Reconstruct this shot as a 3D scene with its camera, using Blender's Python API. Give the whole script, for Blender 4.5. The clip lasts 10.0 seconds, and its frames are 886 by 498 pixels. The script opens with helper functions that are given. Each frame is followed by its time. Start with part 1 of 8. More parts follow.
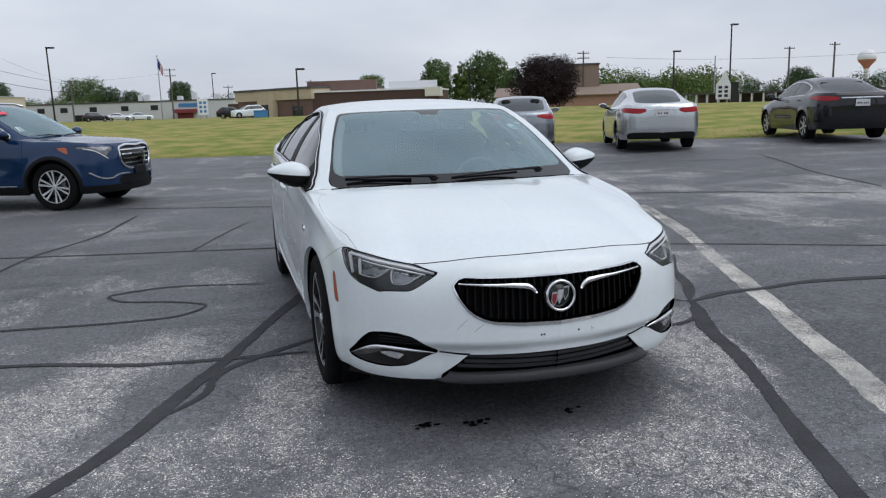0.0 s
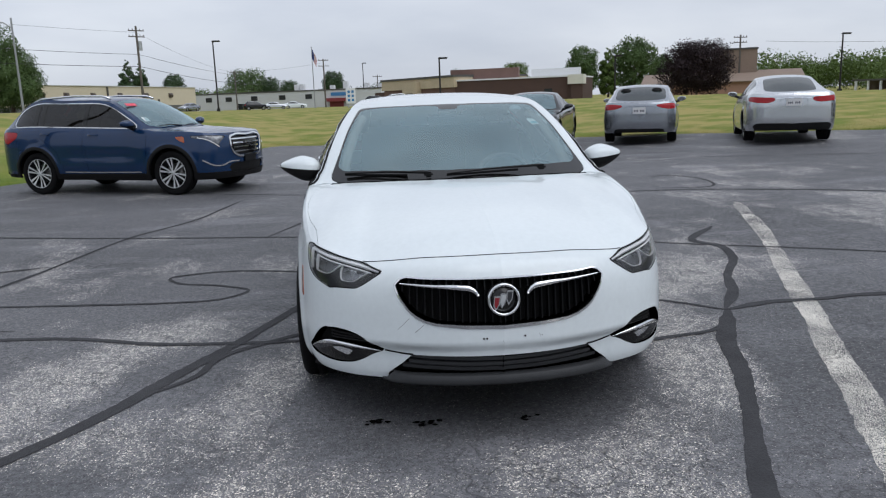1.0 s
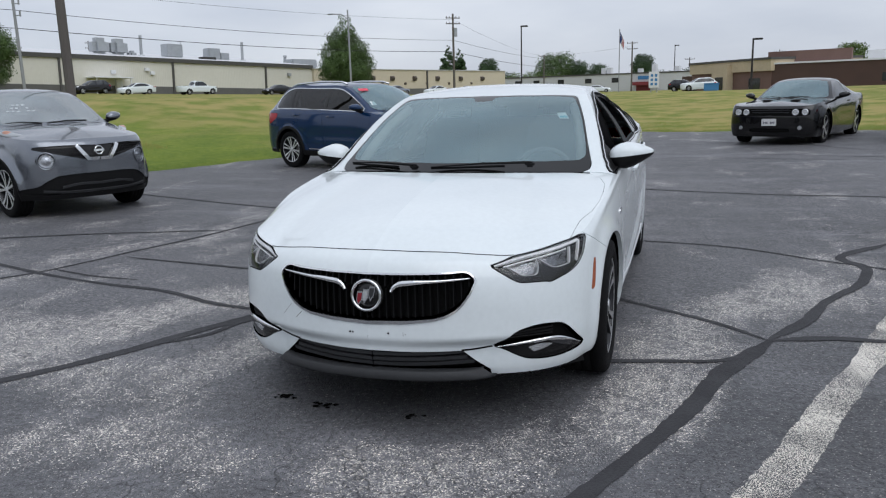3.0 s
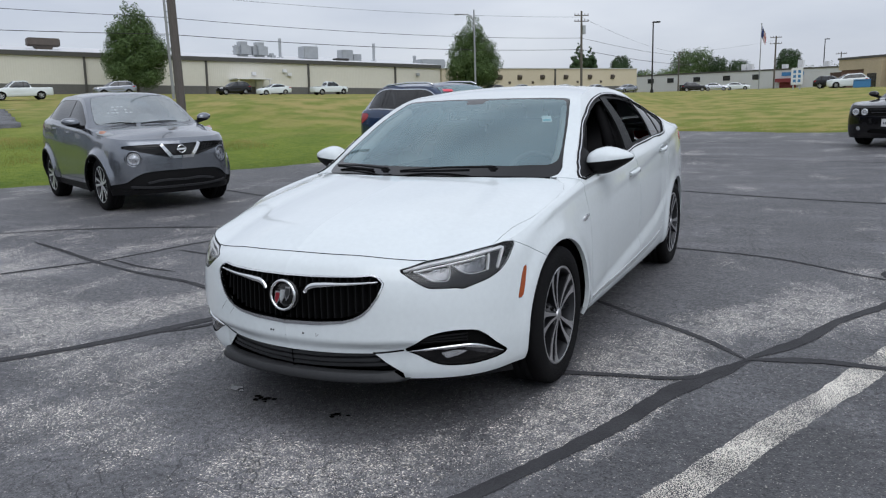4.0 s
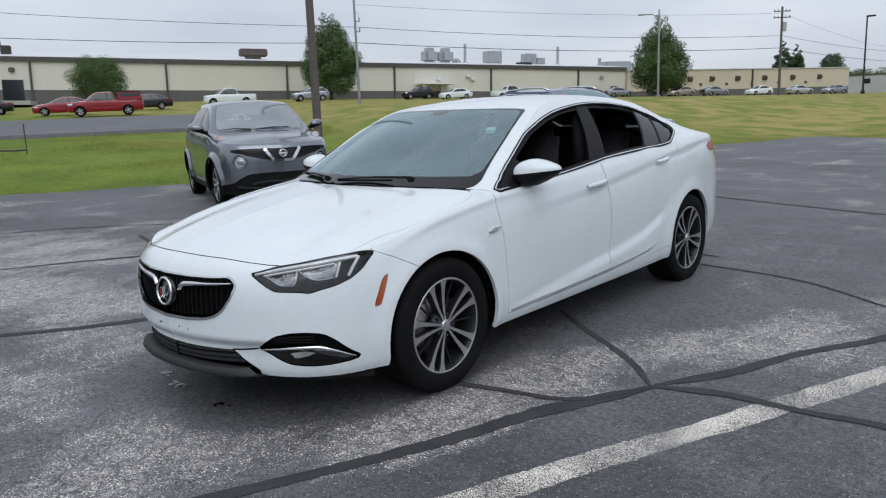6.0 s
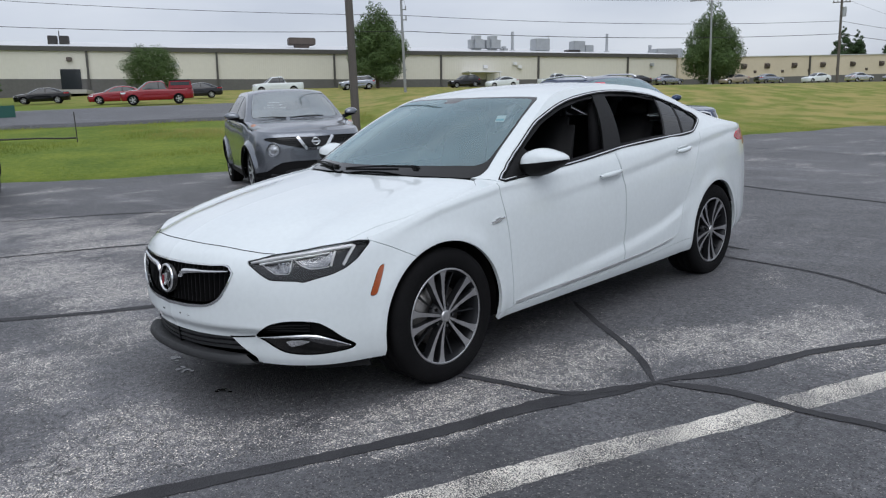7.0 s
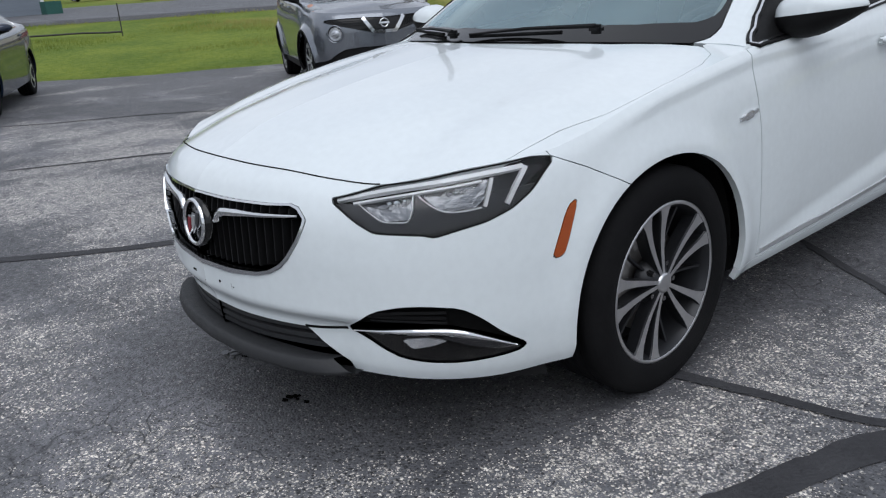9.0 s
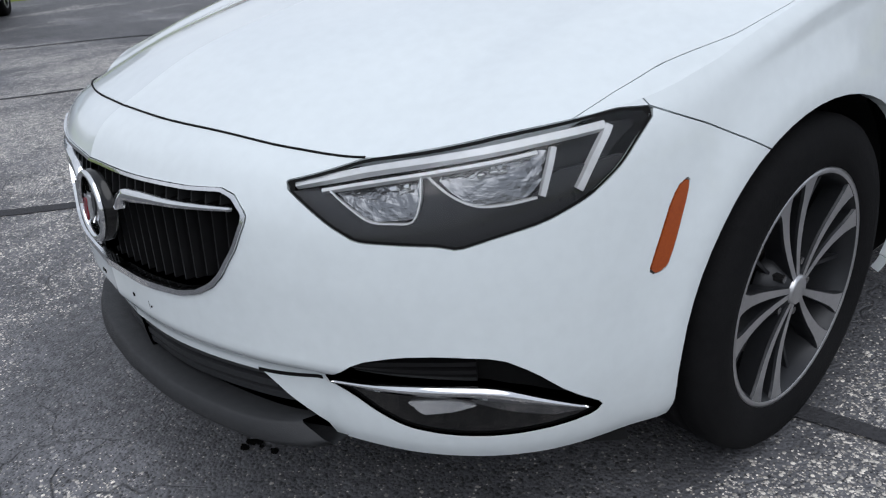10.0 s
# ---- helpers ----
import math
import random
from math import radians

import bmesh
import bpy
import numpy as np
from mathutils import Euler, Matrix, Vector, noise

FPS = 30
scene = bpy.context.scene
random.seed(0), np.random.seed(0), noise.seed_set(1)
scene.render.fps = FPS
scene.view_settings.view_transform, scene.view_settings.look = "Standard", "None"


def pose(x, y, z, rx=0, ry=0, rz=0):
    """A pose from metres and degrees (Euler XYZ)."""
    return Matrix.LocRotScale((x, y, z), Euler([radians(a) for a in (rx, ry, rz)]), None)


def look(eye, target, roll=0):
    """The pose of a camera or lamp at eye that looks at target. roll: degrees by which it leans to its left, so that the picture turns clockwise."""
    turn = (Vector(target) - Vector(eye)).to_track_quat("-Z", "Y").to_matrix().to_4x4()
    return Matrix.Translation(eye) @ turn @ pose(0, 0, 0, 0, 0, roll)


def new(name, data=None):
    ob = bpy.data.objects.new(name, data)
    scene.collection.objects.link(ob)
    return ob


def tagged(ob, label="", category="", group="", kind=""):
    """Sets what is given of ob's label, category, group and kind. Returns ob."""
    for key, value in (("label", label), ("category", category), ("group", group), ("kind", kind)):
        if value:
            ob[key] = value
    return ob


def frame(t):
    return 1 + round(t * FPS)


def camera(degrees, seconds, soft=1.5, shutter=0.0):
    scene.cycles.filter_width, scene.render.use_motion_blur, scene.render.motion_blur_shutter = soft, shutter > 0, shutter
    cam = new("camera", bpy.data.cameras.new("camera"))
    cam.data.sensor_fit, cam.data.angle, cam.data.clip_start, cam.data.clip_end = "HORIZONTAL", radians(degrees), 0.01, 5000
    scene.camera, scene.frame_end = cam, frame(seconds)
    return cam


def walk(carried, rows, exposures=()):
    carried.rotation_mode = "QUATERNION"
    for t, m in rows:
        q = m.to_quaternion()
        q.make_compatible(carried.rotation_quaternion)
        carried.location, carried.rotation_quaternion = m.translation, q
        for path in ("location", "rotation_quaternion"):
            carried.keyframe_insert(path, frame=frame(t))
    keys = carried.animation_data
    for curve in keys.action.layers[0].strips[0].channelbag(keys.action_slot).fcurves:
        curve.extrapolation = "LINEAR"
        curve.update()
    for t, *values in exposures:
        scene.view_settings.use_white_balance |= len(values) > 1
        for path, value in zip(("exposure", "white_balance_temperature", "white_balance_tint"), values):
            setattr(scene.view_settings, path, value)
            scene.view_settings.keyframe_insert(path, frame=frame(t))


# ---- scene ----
cam = camera(60.8, 10.0, soft=1.2)
PATH = [
    (0, (-1.32, -2.827, 1.391), (-0.774, -0.939, 1.021), -1.8),
    (0.5, (-0.905, -2.931, 1.389), (-0.536, -1.002, 1.013), -1.7),
    (1, (-0.505, -2.954, 1.407), (-0.33, -1.0, 1.019), -2.0),
    (1.5, (-0.067, -3.006, 1.414), (-0.09, -1.046, 1.015), -1.8),
    (2, (0.341, -2.925, 1.402), (0.116, -0.98, 0.996), -1.7),
    (2.5, (0.773, -2.866, 1.407), (0.355, -0.953, 0.999), -1.6),
    (3.8, (1.898, -2.528, 1.406), (1.046, -0.763, 1.007), -1.8),
    (4.5, (2.402, -2.252, 1.411), (1.368, -0.587, 1.017), -2.1),
    (5, (2.767, -2.065, 1.41), (1.622, -0.471, 1.024), -2.1),
    (5.5, (3.079, -1.859, 1.406), (1.841, -0.334, 1.029), -2.2),
    (7, (3.423, -1.543, 1.395), (2.029, -0.164, 0.998), -2.3),
    (7.5, (3.116, -1.406, 1.367), (1.698, -0.066, 0.927), -2.6),
    (8, (2.784, -1.237, 1.3), (1.348, 0.062, 0.797), -3.1),
    (8.5, (2.418, -1.011, 1.255), (0.972, 0.244, 0.679), -3.7),
    (9, (2.024, -0.801, 1.178), (0.574, 0.411, 0.525), -4.0),
    (9.5, (1.713, -0.571, 1.104), (0.272, 0.604, 0.367), -4.5),
    (10, (1.453, -0.348, 1.072), (0.037, 0.787, 0.23), -4.9),
]
walk(cam, [(t, look(eye, target, roll)) for t, eye, target, roll in PATH], [(0, 0.06, 6180, 11), (10, 0.06, 6180, 11)])

# ---- sky and sun: a bright overcast day ----
SUN_AZ, SUN_EL = radians(132), radians(54)
sky = bpy.data.worlds.new("overcast_sky")
scene.world = sky
sky.use_nodes = True
nt = sky.node_tree
nt.nodes.clear()
w_out = nt.nodes.new("ShaderNodeOutputWorld")
w_bg = nt.nodes.new("ShaderNodeBackground")
w_sky = nt.nodes.new("ShaderNodeTexSky")
w_sky.sky_type, w_sky.sun_disc = "NISHITA", False
w_sky.sun_elevation, w_sky.sun_rotation = SUN_EL, SUN_AZ
w_co = nt.nodes.new("ShaderNodeTexCoord")
w_map = nt.nodes.new("ShaderNodeMapping")
w_map.inputs["Scale"].default_value = (1.0, 1.0, 3.6)
w_n = nt.nodes.new("ShaderNodeTexNoise")
w_n.inputs["Scale"].default_value, w_n.inputs["Detail"].default_value, w_n.inputs["Roughness"].default_value = 2.2, 6.0, 0.5
w_r = nt.nodes.new("ShaderNodeValToRGB")
w_r.color_ramp.elements[0].position, w_r.color_ramp.elements[0].color = 0.36, (5.6, 5.9, 6.5, 1)
w_r.color_ramp.elements[1].position, w_r.color_ramp.elements[1].color = 0.68, (7.6, 7.8, 8.1, 1)
w_sep = nt.nodes.new("ShaderNodeSeparateXYZ")
w_el = nt.nodes.new("ShaderNodeMapRange")
w_el.inputs[1].default_value, w_el.inputs[2].default_value = 0.0, 0.9
w_el.inputs[3].default_value, w_el.inputs[4].default_value = 0.97, 1.30
w_mul = nt.nodes.new("ShaderNodeVectorMath")
w_mul.operation = "SCALE"
w_mix = nt.nodes.new("ShaderNodeMix")
w_mix.data_type = "RGBA"
w_mix.inputs[0].default_value = 0.9
for a, b in ((w_co.outputs["Generated"], w_map.inputs["Vector"]), (w_map.outputs[0], w_n.inputs["Vector"]), (w_n.outputs[0], w_r.inputs[0]),
             (w_co.outputs["Generated"], w_sep.inputs[0]), (w_sep.outputs[2], w_el.inputs[0]), (w_r.outputs[0], w_mul.inputs[0]), (w_el.outputs[0], w_mul.inputs["Scale"]),
             (w_sky.outputs[0], w_mix.inputs["A"]), (w_mul.outputs[0], w_mix.inputs["B"]), (w_mix.outputs["Result"], w_bg.inputs[0]), (w_bg.outputs[0], w_out.inputs[0])):
    nt.links.new(a, b)
w_bg.inputs[1].default_value = 0.1
sun = new("sun", bpy.data.lights.new("sun", "SUN"))
sun.data.energy, sun.data.angle, sun.data.color = 1.30, radians(60), (1.0, 0.985, 0.96)
sun.matrix_world = look((0, 0, 30), (-math.sin(SUN_AZ) * math.cos(SUN_EL), -math.cos(SUN_AZ) * math.cos(SUN_EL), 30 - math.sin(SUN_EL)))

# ---- materials ----
def mat(name, color, rough=0.5, metal=0.0, second=None, scale=8.0, fine=60.0, blend=0.5, bump=0.0, bscale=None, coat=0.0, spec=0.5, rvar=0.08, stretch=(1, 1, 1), coords="Object", sheen=0.0):
    """A surface whose colour wanders between two tones at two scales, with roughness that varies and a fine relief."""
    m = bpy.data.materials.new(name)
    m.use_nodes = True
    t = m.node_tree
    b = t.nodes["Principled BSDF"]
    b.inputs["Metallic"].default_value, b.inputs["Coat Weight"].default_value = metal, coat
    b.inputs["Coat Roughness"].default_value, b.inputs["Specular IOR Level"].default_value = 0.03, spec
    co = t.nodes.new("ShaderNodeTexCoord")
    mp = t.nodes.new("ShaderNodeMapping")
    mp.inputs["Scale"].default_value = stretch
    t.links.new(co.outputs[coords], mp.inputs[0])
    n1, n2 = t.nodes.new("ShaderNodeTexNoise"), t.nodes.new("ShaderNodeTexNoise")
    for n, s, d in ((n1, scale, 5), (n2, fine, 3)):
        n.inputs["Scale"].default_value, n.inputs["Detail"].default_value = s, d
        t.links.new(mp.outputs[0], n.inputs["Vector"])
    add = t.nodes.new("ShaderNodeMath")
    add.operation = "MULTIPLY_ADD"
    add.inputs[1].default_value = 0.45
    t.links.new(n2.outputs[0], add.inputs[0])
    half = t.nodes.new("ShaderNodeMath")
    half.operation = "MULTIPLY"
    half.inputs[1].default_value = 0.55
    t.links.new(n1.outputs[0], half.inputs[0])
    t.links.new(half.outputs[0], add.inputs[2])
    rp = t.nodes.new("ShaderNodeMapRange")
    rp.inputs[1].default_value, rp.inputs[2].default_value = 0.5 - 0.5 * blend * 0.6, 0.5 + 0.5 * blend * 0.6
    t.links.new(add.outputs[0], rp.inputs[0])
    mx = t.nodes.new("ShaderNodeMix")
    mx.data_type = "RGBA"
    second = second or tuple(c * 0.82 for c in color)
    mx.inputs["A"].default_value, mx.inputs["B"].default_value = (*color, 1), (*second, 1)
    t.links.new(rp.outputs[0], mx.inputs[0])
    t.links.new(mx.outputs["Result"], b.inputs["Base Color"])
    rr = t.nodes.new("ShaderNodeMapRange")
    rr.inputs[3].default_value, rr.inputs[4].default_value = max(0.0, rough - rvar), min(1.0, rough + rvar)
    t.links.new(n2.outputs[0], rr.inputs[0])
    t.links.new(rr.outputs[0], b.inputs["Roughness"])
    if bump:
        bn = t.nodes.new("ShaderNodeTexNoise")
        bn.inputs["Scale"].default_value, bn.inputs["Detail"].default_value = bscale or fine * 2, 4
        t.links.new(mp.outputs[0], bn.inputs["Vector"])
        bp = t.nodes.new("ShaderNodeBump")
        bp.inputs["Strength"].default_value, bp.inputs["Distance"].default_value = bump, 0.01
        t.links.new(bn.outputs[0], bp.inputs["Height"])
        t.links.new(bp.outputs[0], b.inputs["Normal"])
    return m


def car_paint(name, color, metal=0.0, flake=0.0):
    dim = tuple(c * 0.93 for c in color)
    return mat(name, color, 0.24, metal, dim, 1.6, 900.0 if flake else 40.0, 0.5 + flake, coat=0.8, rvar=0.04, spec=0.12)


def glass(name, tint, clear=0.75, rough=0.0, ior=1.65, haze=0.0, film=(0.50, 0.71, 0.73), sheen=(1.0, 1.0, 1.0)):
    """Thin pane: lets a tinted part of the light through and mirrors the rest by the angle."""
    m = bpy.data.materials.new(name)
    m.use_nodes = True
    t = m.node_tree
    t.nodes.clear()
    out = t.nodes.new("ShaderNodeOutputMaterial")
    tr, gl, mx, fr = (t.nodes.new("ShaderNode" + k) for k in ("BsdfTransparent", "BsdfGlossy", "MixShader", "Fresnel"))
    tr.inputs[0].default_value = (*[c * clear for c in tint], 1)
    gl.inputs["Roughness"].default_value, gl.inputs["Color"].default_value = rough, (*sheen, 1)
    fr.inputs[0].default_value = ior
    t.links.new(fr.outputs[0], mx.inputs[0])
    t.links.new(tr.outputs[0], mx.inputs[1])
    t.links.new(gl.outputs[0], mx.inputs[2])
    if haze:
        # a film of dust on the pane; on windscreens its colour also imitates sky reflection
        df, m2, nz, rg = (t.nodes.new("ShaderNode" + k) for k in ("BsdfDiffuse", "MixShader", "TexNoise", "MapRange"))
        df.inputs[0].default_value = (*film, 1)
        nz.inputs["Scale"].default_value, nz.inputs["Detail"].default_value = 2.0, 4
        rg.inputs[1].default_value, rg.inputs[2].default_value, rg.inputs[3].default_value, rg.inputs[4].default_value = 0.3, 0.7, haze * 0.75, haze * 1.25
        t.links.new(nz.outputs[0], rg.inputs[0]), t.links.new(rg.outputs[0], m2.inputs[0])
        t.links.new(mx.outputs[0], m2.inputs[1]), t.links.new(df.outputs[0], m2.inputs[2])
        t.links.new(m2.outputs[0], out.inputs[0])
    else:
        t.links.new(mx.outputs[0], out.inputs[0])
    return m


WHITE = car_paint("white_paint", (0.665, 0.712, 0.725))
BLUE = car_paint("blue_paint", (0.005, 0.026, 0.080), 0.25, 0.5)
GREY = car_paint("grey_paint", (0.20, 0.215, 0.24), 0.78, 0.5)
BLACKP = car_paint("black_paint", (0.004, 0.004, 0.0045))
STEEL = car_paint("steel_paint", (0.30, 0.32, 0.35), 0.85, 0.5)
SILVER = car_paint("silver_paint", (0.56, 0.58, 0.60), 0.8, 0.5)
CHARCOAL = car_paint("charcoal_paint", (0.010, 0.010, 0.013), 0.2, 0.5)
NAVY = car_paint("navy_paint", (0.02, 0.028, 0.05), 0.3, 0.5)
RED = car_paint("red_paint", (0.22, 0.008, 0.016))
GOLD = car_paint("gold_paint", (0.36, 0.31, 0.24), 0.5)
PLASTIC = mat("black_plastic", (0.007, 0.007, 0.0075), 0.55, spec=0.18, bump=0.1, bscale=700)
GREYPL = mat("grey_plastic", (0.026, 0.027, 0.029), 0.55, spec=0.3, bump=0.15, bscale=500)
GLOSSB = mat("gloss_black", (0.006, 0.006, 0.006), 0.14, spec=0.3, coat=0.25)
SMOKED = mat("smoked_chrome", (0.16, 0.16, 0.165), 0.12, 0.9, rvar=0.04)
CHROME = mat("chrome", (0.78, 0.79, 0.80), 0.10, 1.0, rvar=0.03)
ALLOY = mat("machined_alloy", (0.54, 0.54, 0.55), 0.32, 0.9, (0.46, 0.46, 0.47), 30, 300, rvar=0.06)
ALLOYD = mat("dark_alloy", (0.022, 0.023, 0.026), 0.4, 0.4)
BRIGHTW = mat("bright_wheel", (0.66, 0.67, 0.68), 0.35, 0.55)
HEADGREY = mat("dark_headlamp", (0.20, 0.21, 0.22), 0.2, 0.8, (0.05, 0.05, 0.055), 14, 60, coat=0.6)
SILVERW = mat("silver_wheel", (0.56, 0.57, 0.58), 0.32, 0.65)
RUBBER = mat("tyre_rubber", (0.0045, 0.0045, 0.005), 0.85, spec=0.12, second=(0.009, 0.009, 0.0095), scale=5, bump=0.25, bscale=260)
DISC = mat("brake_disc", (0.25, 0.24, 0.23), 0.4, 0.9)
LINER = mat("wheel_liner", (0.008, 0.008, 0.008), 0.9, spec=0.1)
CABIN = mat("cabin_black", (0.007, 0.007, 0.008), 0.8, spec=0.12)
WHEELG = mat("steering_leather", (0.085, 0.085, 0.09), 0.55)
SEATM = mat("seat_leather", (0.008, 0.008, 0.009), 0.6, spec=0.2, bump=0.25, bscale=180)
HEADLIN = mat("headliner", (0.33, 0.32, 0.30), 0.9)
PILLARM = mat("pillar_trim", (0.42, 0.41, 0.39), 0.8)
AMBER = mat("amber_lens", (0.36, 0.072, 0.008), 0.16, second=(0.26, 0.045, 0.006), fine=300, coat=0.8)
AMBERPALE = mat("pale_amber_lens", (0.42, 0.20, 0.13), 0.2, coat=0.5)
SIDELAMP = mat("side_lamp_lens", (0.40, 0.42, 0.43), 0.16, 0.5, coat=0.6)
REDLENS = mat("red_lens", (0.40, 0.006, 0.012), 0.2, second=(0.22, 0.004, 0.008), scale=30, fine=120, spec=0.2, coat=0.35)
SHIELDR = mat("shield_red", (0.25, 0.02, 0.03), 0.25, 0.3)
REFLECT = mat("lamp_reflector", (0.27, 0.275, 0.285), 0.20, 1.0, scale=40, bump=0.5, bscale=40)
LAMPBRT = mat("bright_lamp", (0.72, 0.73, 0.75), 0.2, 0.8, scale=30, fine=90)
LAMPIN = mat("lamp_housing", (0.034, 0.035, 0.038), 0.30, 0.1, spec=0.3)
LAMPLED = mat("lamp_guide", (0.78, 0.79, 0.80), 0.3)
PLATEW = mat("plate_white", (0.62, 0.62, 0.62), 0.5)
INK = mat("ink_dark", (0.02, 0.025, 0.05), 0.6)
PAPER = mat("paper_label", (0.70, 0.74, 0.74), 0.6)
CYAN = mat("label_cyan", (0.12, 0.45, 0.52), 0.6)
PINK = mat("window_marker_pink", (0.75, 0.08, 0.12), 0.6)
CHALK = mat("window_marker_white", (0.75, 0.75, 0.74), 0.7)
SCREEN = glass("windscreen_glass", (0.72, 0.86, 0.86), 0.72, ior=2.15, haze=0.14, film=(0.46, 0.70, 0.78), sheen=(0.84, 0.97, 1.0))
# stronger pale film: bright sky reflection put partly into the diffuse colour
PALEGL = glass("pale_windscreen_glass", (0.80, 0.88, 0.90), 0.80, ior=2.7, haze=0.20, film=(0.62, 0.72, 0.76))
SIDEGL = glass("tinted_glass", (0.22, 0.24, 0.26), 0.4, ior=1.5)
REARGL = glass("rear_glass", (0.16, 0.19, 0.21), 0.3, ior=1.62, haze=0.03)
LENS = glass("lamp_lens", (0.95, 0.96, 0.97), 0.94, ior=1.38)
GRILLE = mat("grille_black", (0.006, 0.006, 0.0065), 0.45, spec=0.15)

# ---- the lie of the land ----
LA, LB = Vector((0.925, -0.38)), Vector((0.38, 0.925))


def lot(x, y):
    return x * 0.925 - y * 0.38, x * 0.38 + y * 0.925


def unlot(a, b):
    return a * 0.925 + b * 0.38, -a * 0.38 + b * 0.925


def lot_rise(x):
    return 0.022 * np.log1p(np.exp((np.minimum(x, 14.0) - 1.0) * 2)) / 2


def back_edge(a):
    return 20.4 - np.clip(a, 0, 40) * 0.27


def left_edge(b):
    return np.interp(b, [-40, -8, -2.5, 0.5, 5.4, 9, 16, 22], [-26, -15.5, -13.8, -12.9, -12.3, -12.0, -12.0, -12.3])


def land(x, y):
    """Ground height: the lot, the grass bank behind it, the mound and the street beside it, and the far plain."""
    x, y = np.asarray(x, float), np.asarray(y, float)
    a, b = lot(x, y)
    base = lot_rise(x) * np.exp(-np.maximum(np.abs(b) - 40, 0) / 60)
    l, k = np.maximum(left_edge(b) - a, 0), np.maximum(b - back_edge(a), 0)
    zl = np.interp(l, [0, 1.5, 5, 12, 24, 36, 46, 60, 95, 160], [0, 0.10, 0.36, 0.86, 1.12, 1.38, 1.55, 2.1, 3.5, 3.6])
    zl = zl * np.interp(b, [0, 30, 60, 140], [1.0, 0.92, 0.70, 0.18])
    mound = 0.62 * np.exp(-(((l - 14) / 8) ** 2)) * np.clip((b - 5.0) / 6.0, 0, 1) ** 2 * np.clip((46 - b) / 20, 0, 1)
    zb = np.interp(k, [0, 1.5, 5, 12, 25, 40, 90], [0, 0.07, 0.24, 0.58, 0.98, 0.92, 0.62]) * np.interp(a, [-14, 5, 30], [1, 0.92, 0.75])
    far = np.exp(-np.maximum(np.hypot(x, y) - 220, 0) / 300)
    return base + (np.maximum(zl + mound, zb) * far)


def spot(az, d, eye=(1.0, -2.2)):
    """A place on the ground by its bearing and distance."""
    x, y = eye[0] - d * math.sin(radians(az)), eye[1] + d * math.cos(radians(az))
    return Vector((x, y, float(land(x, y))))


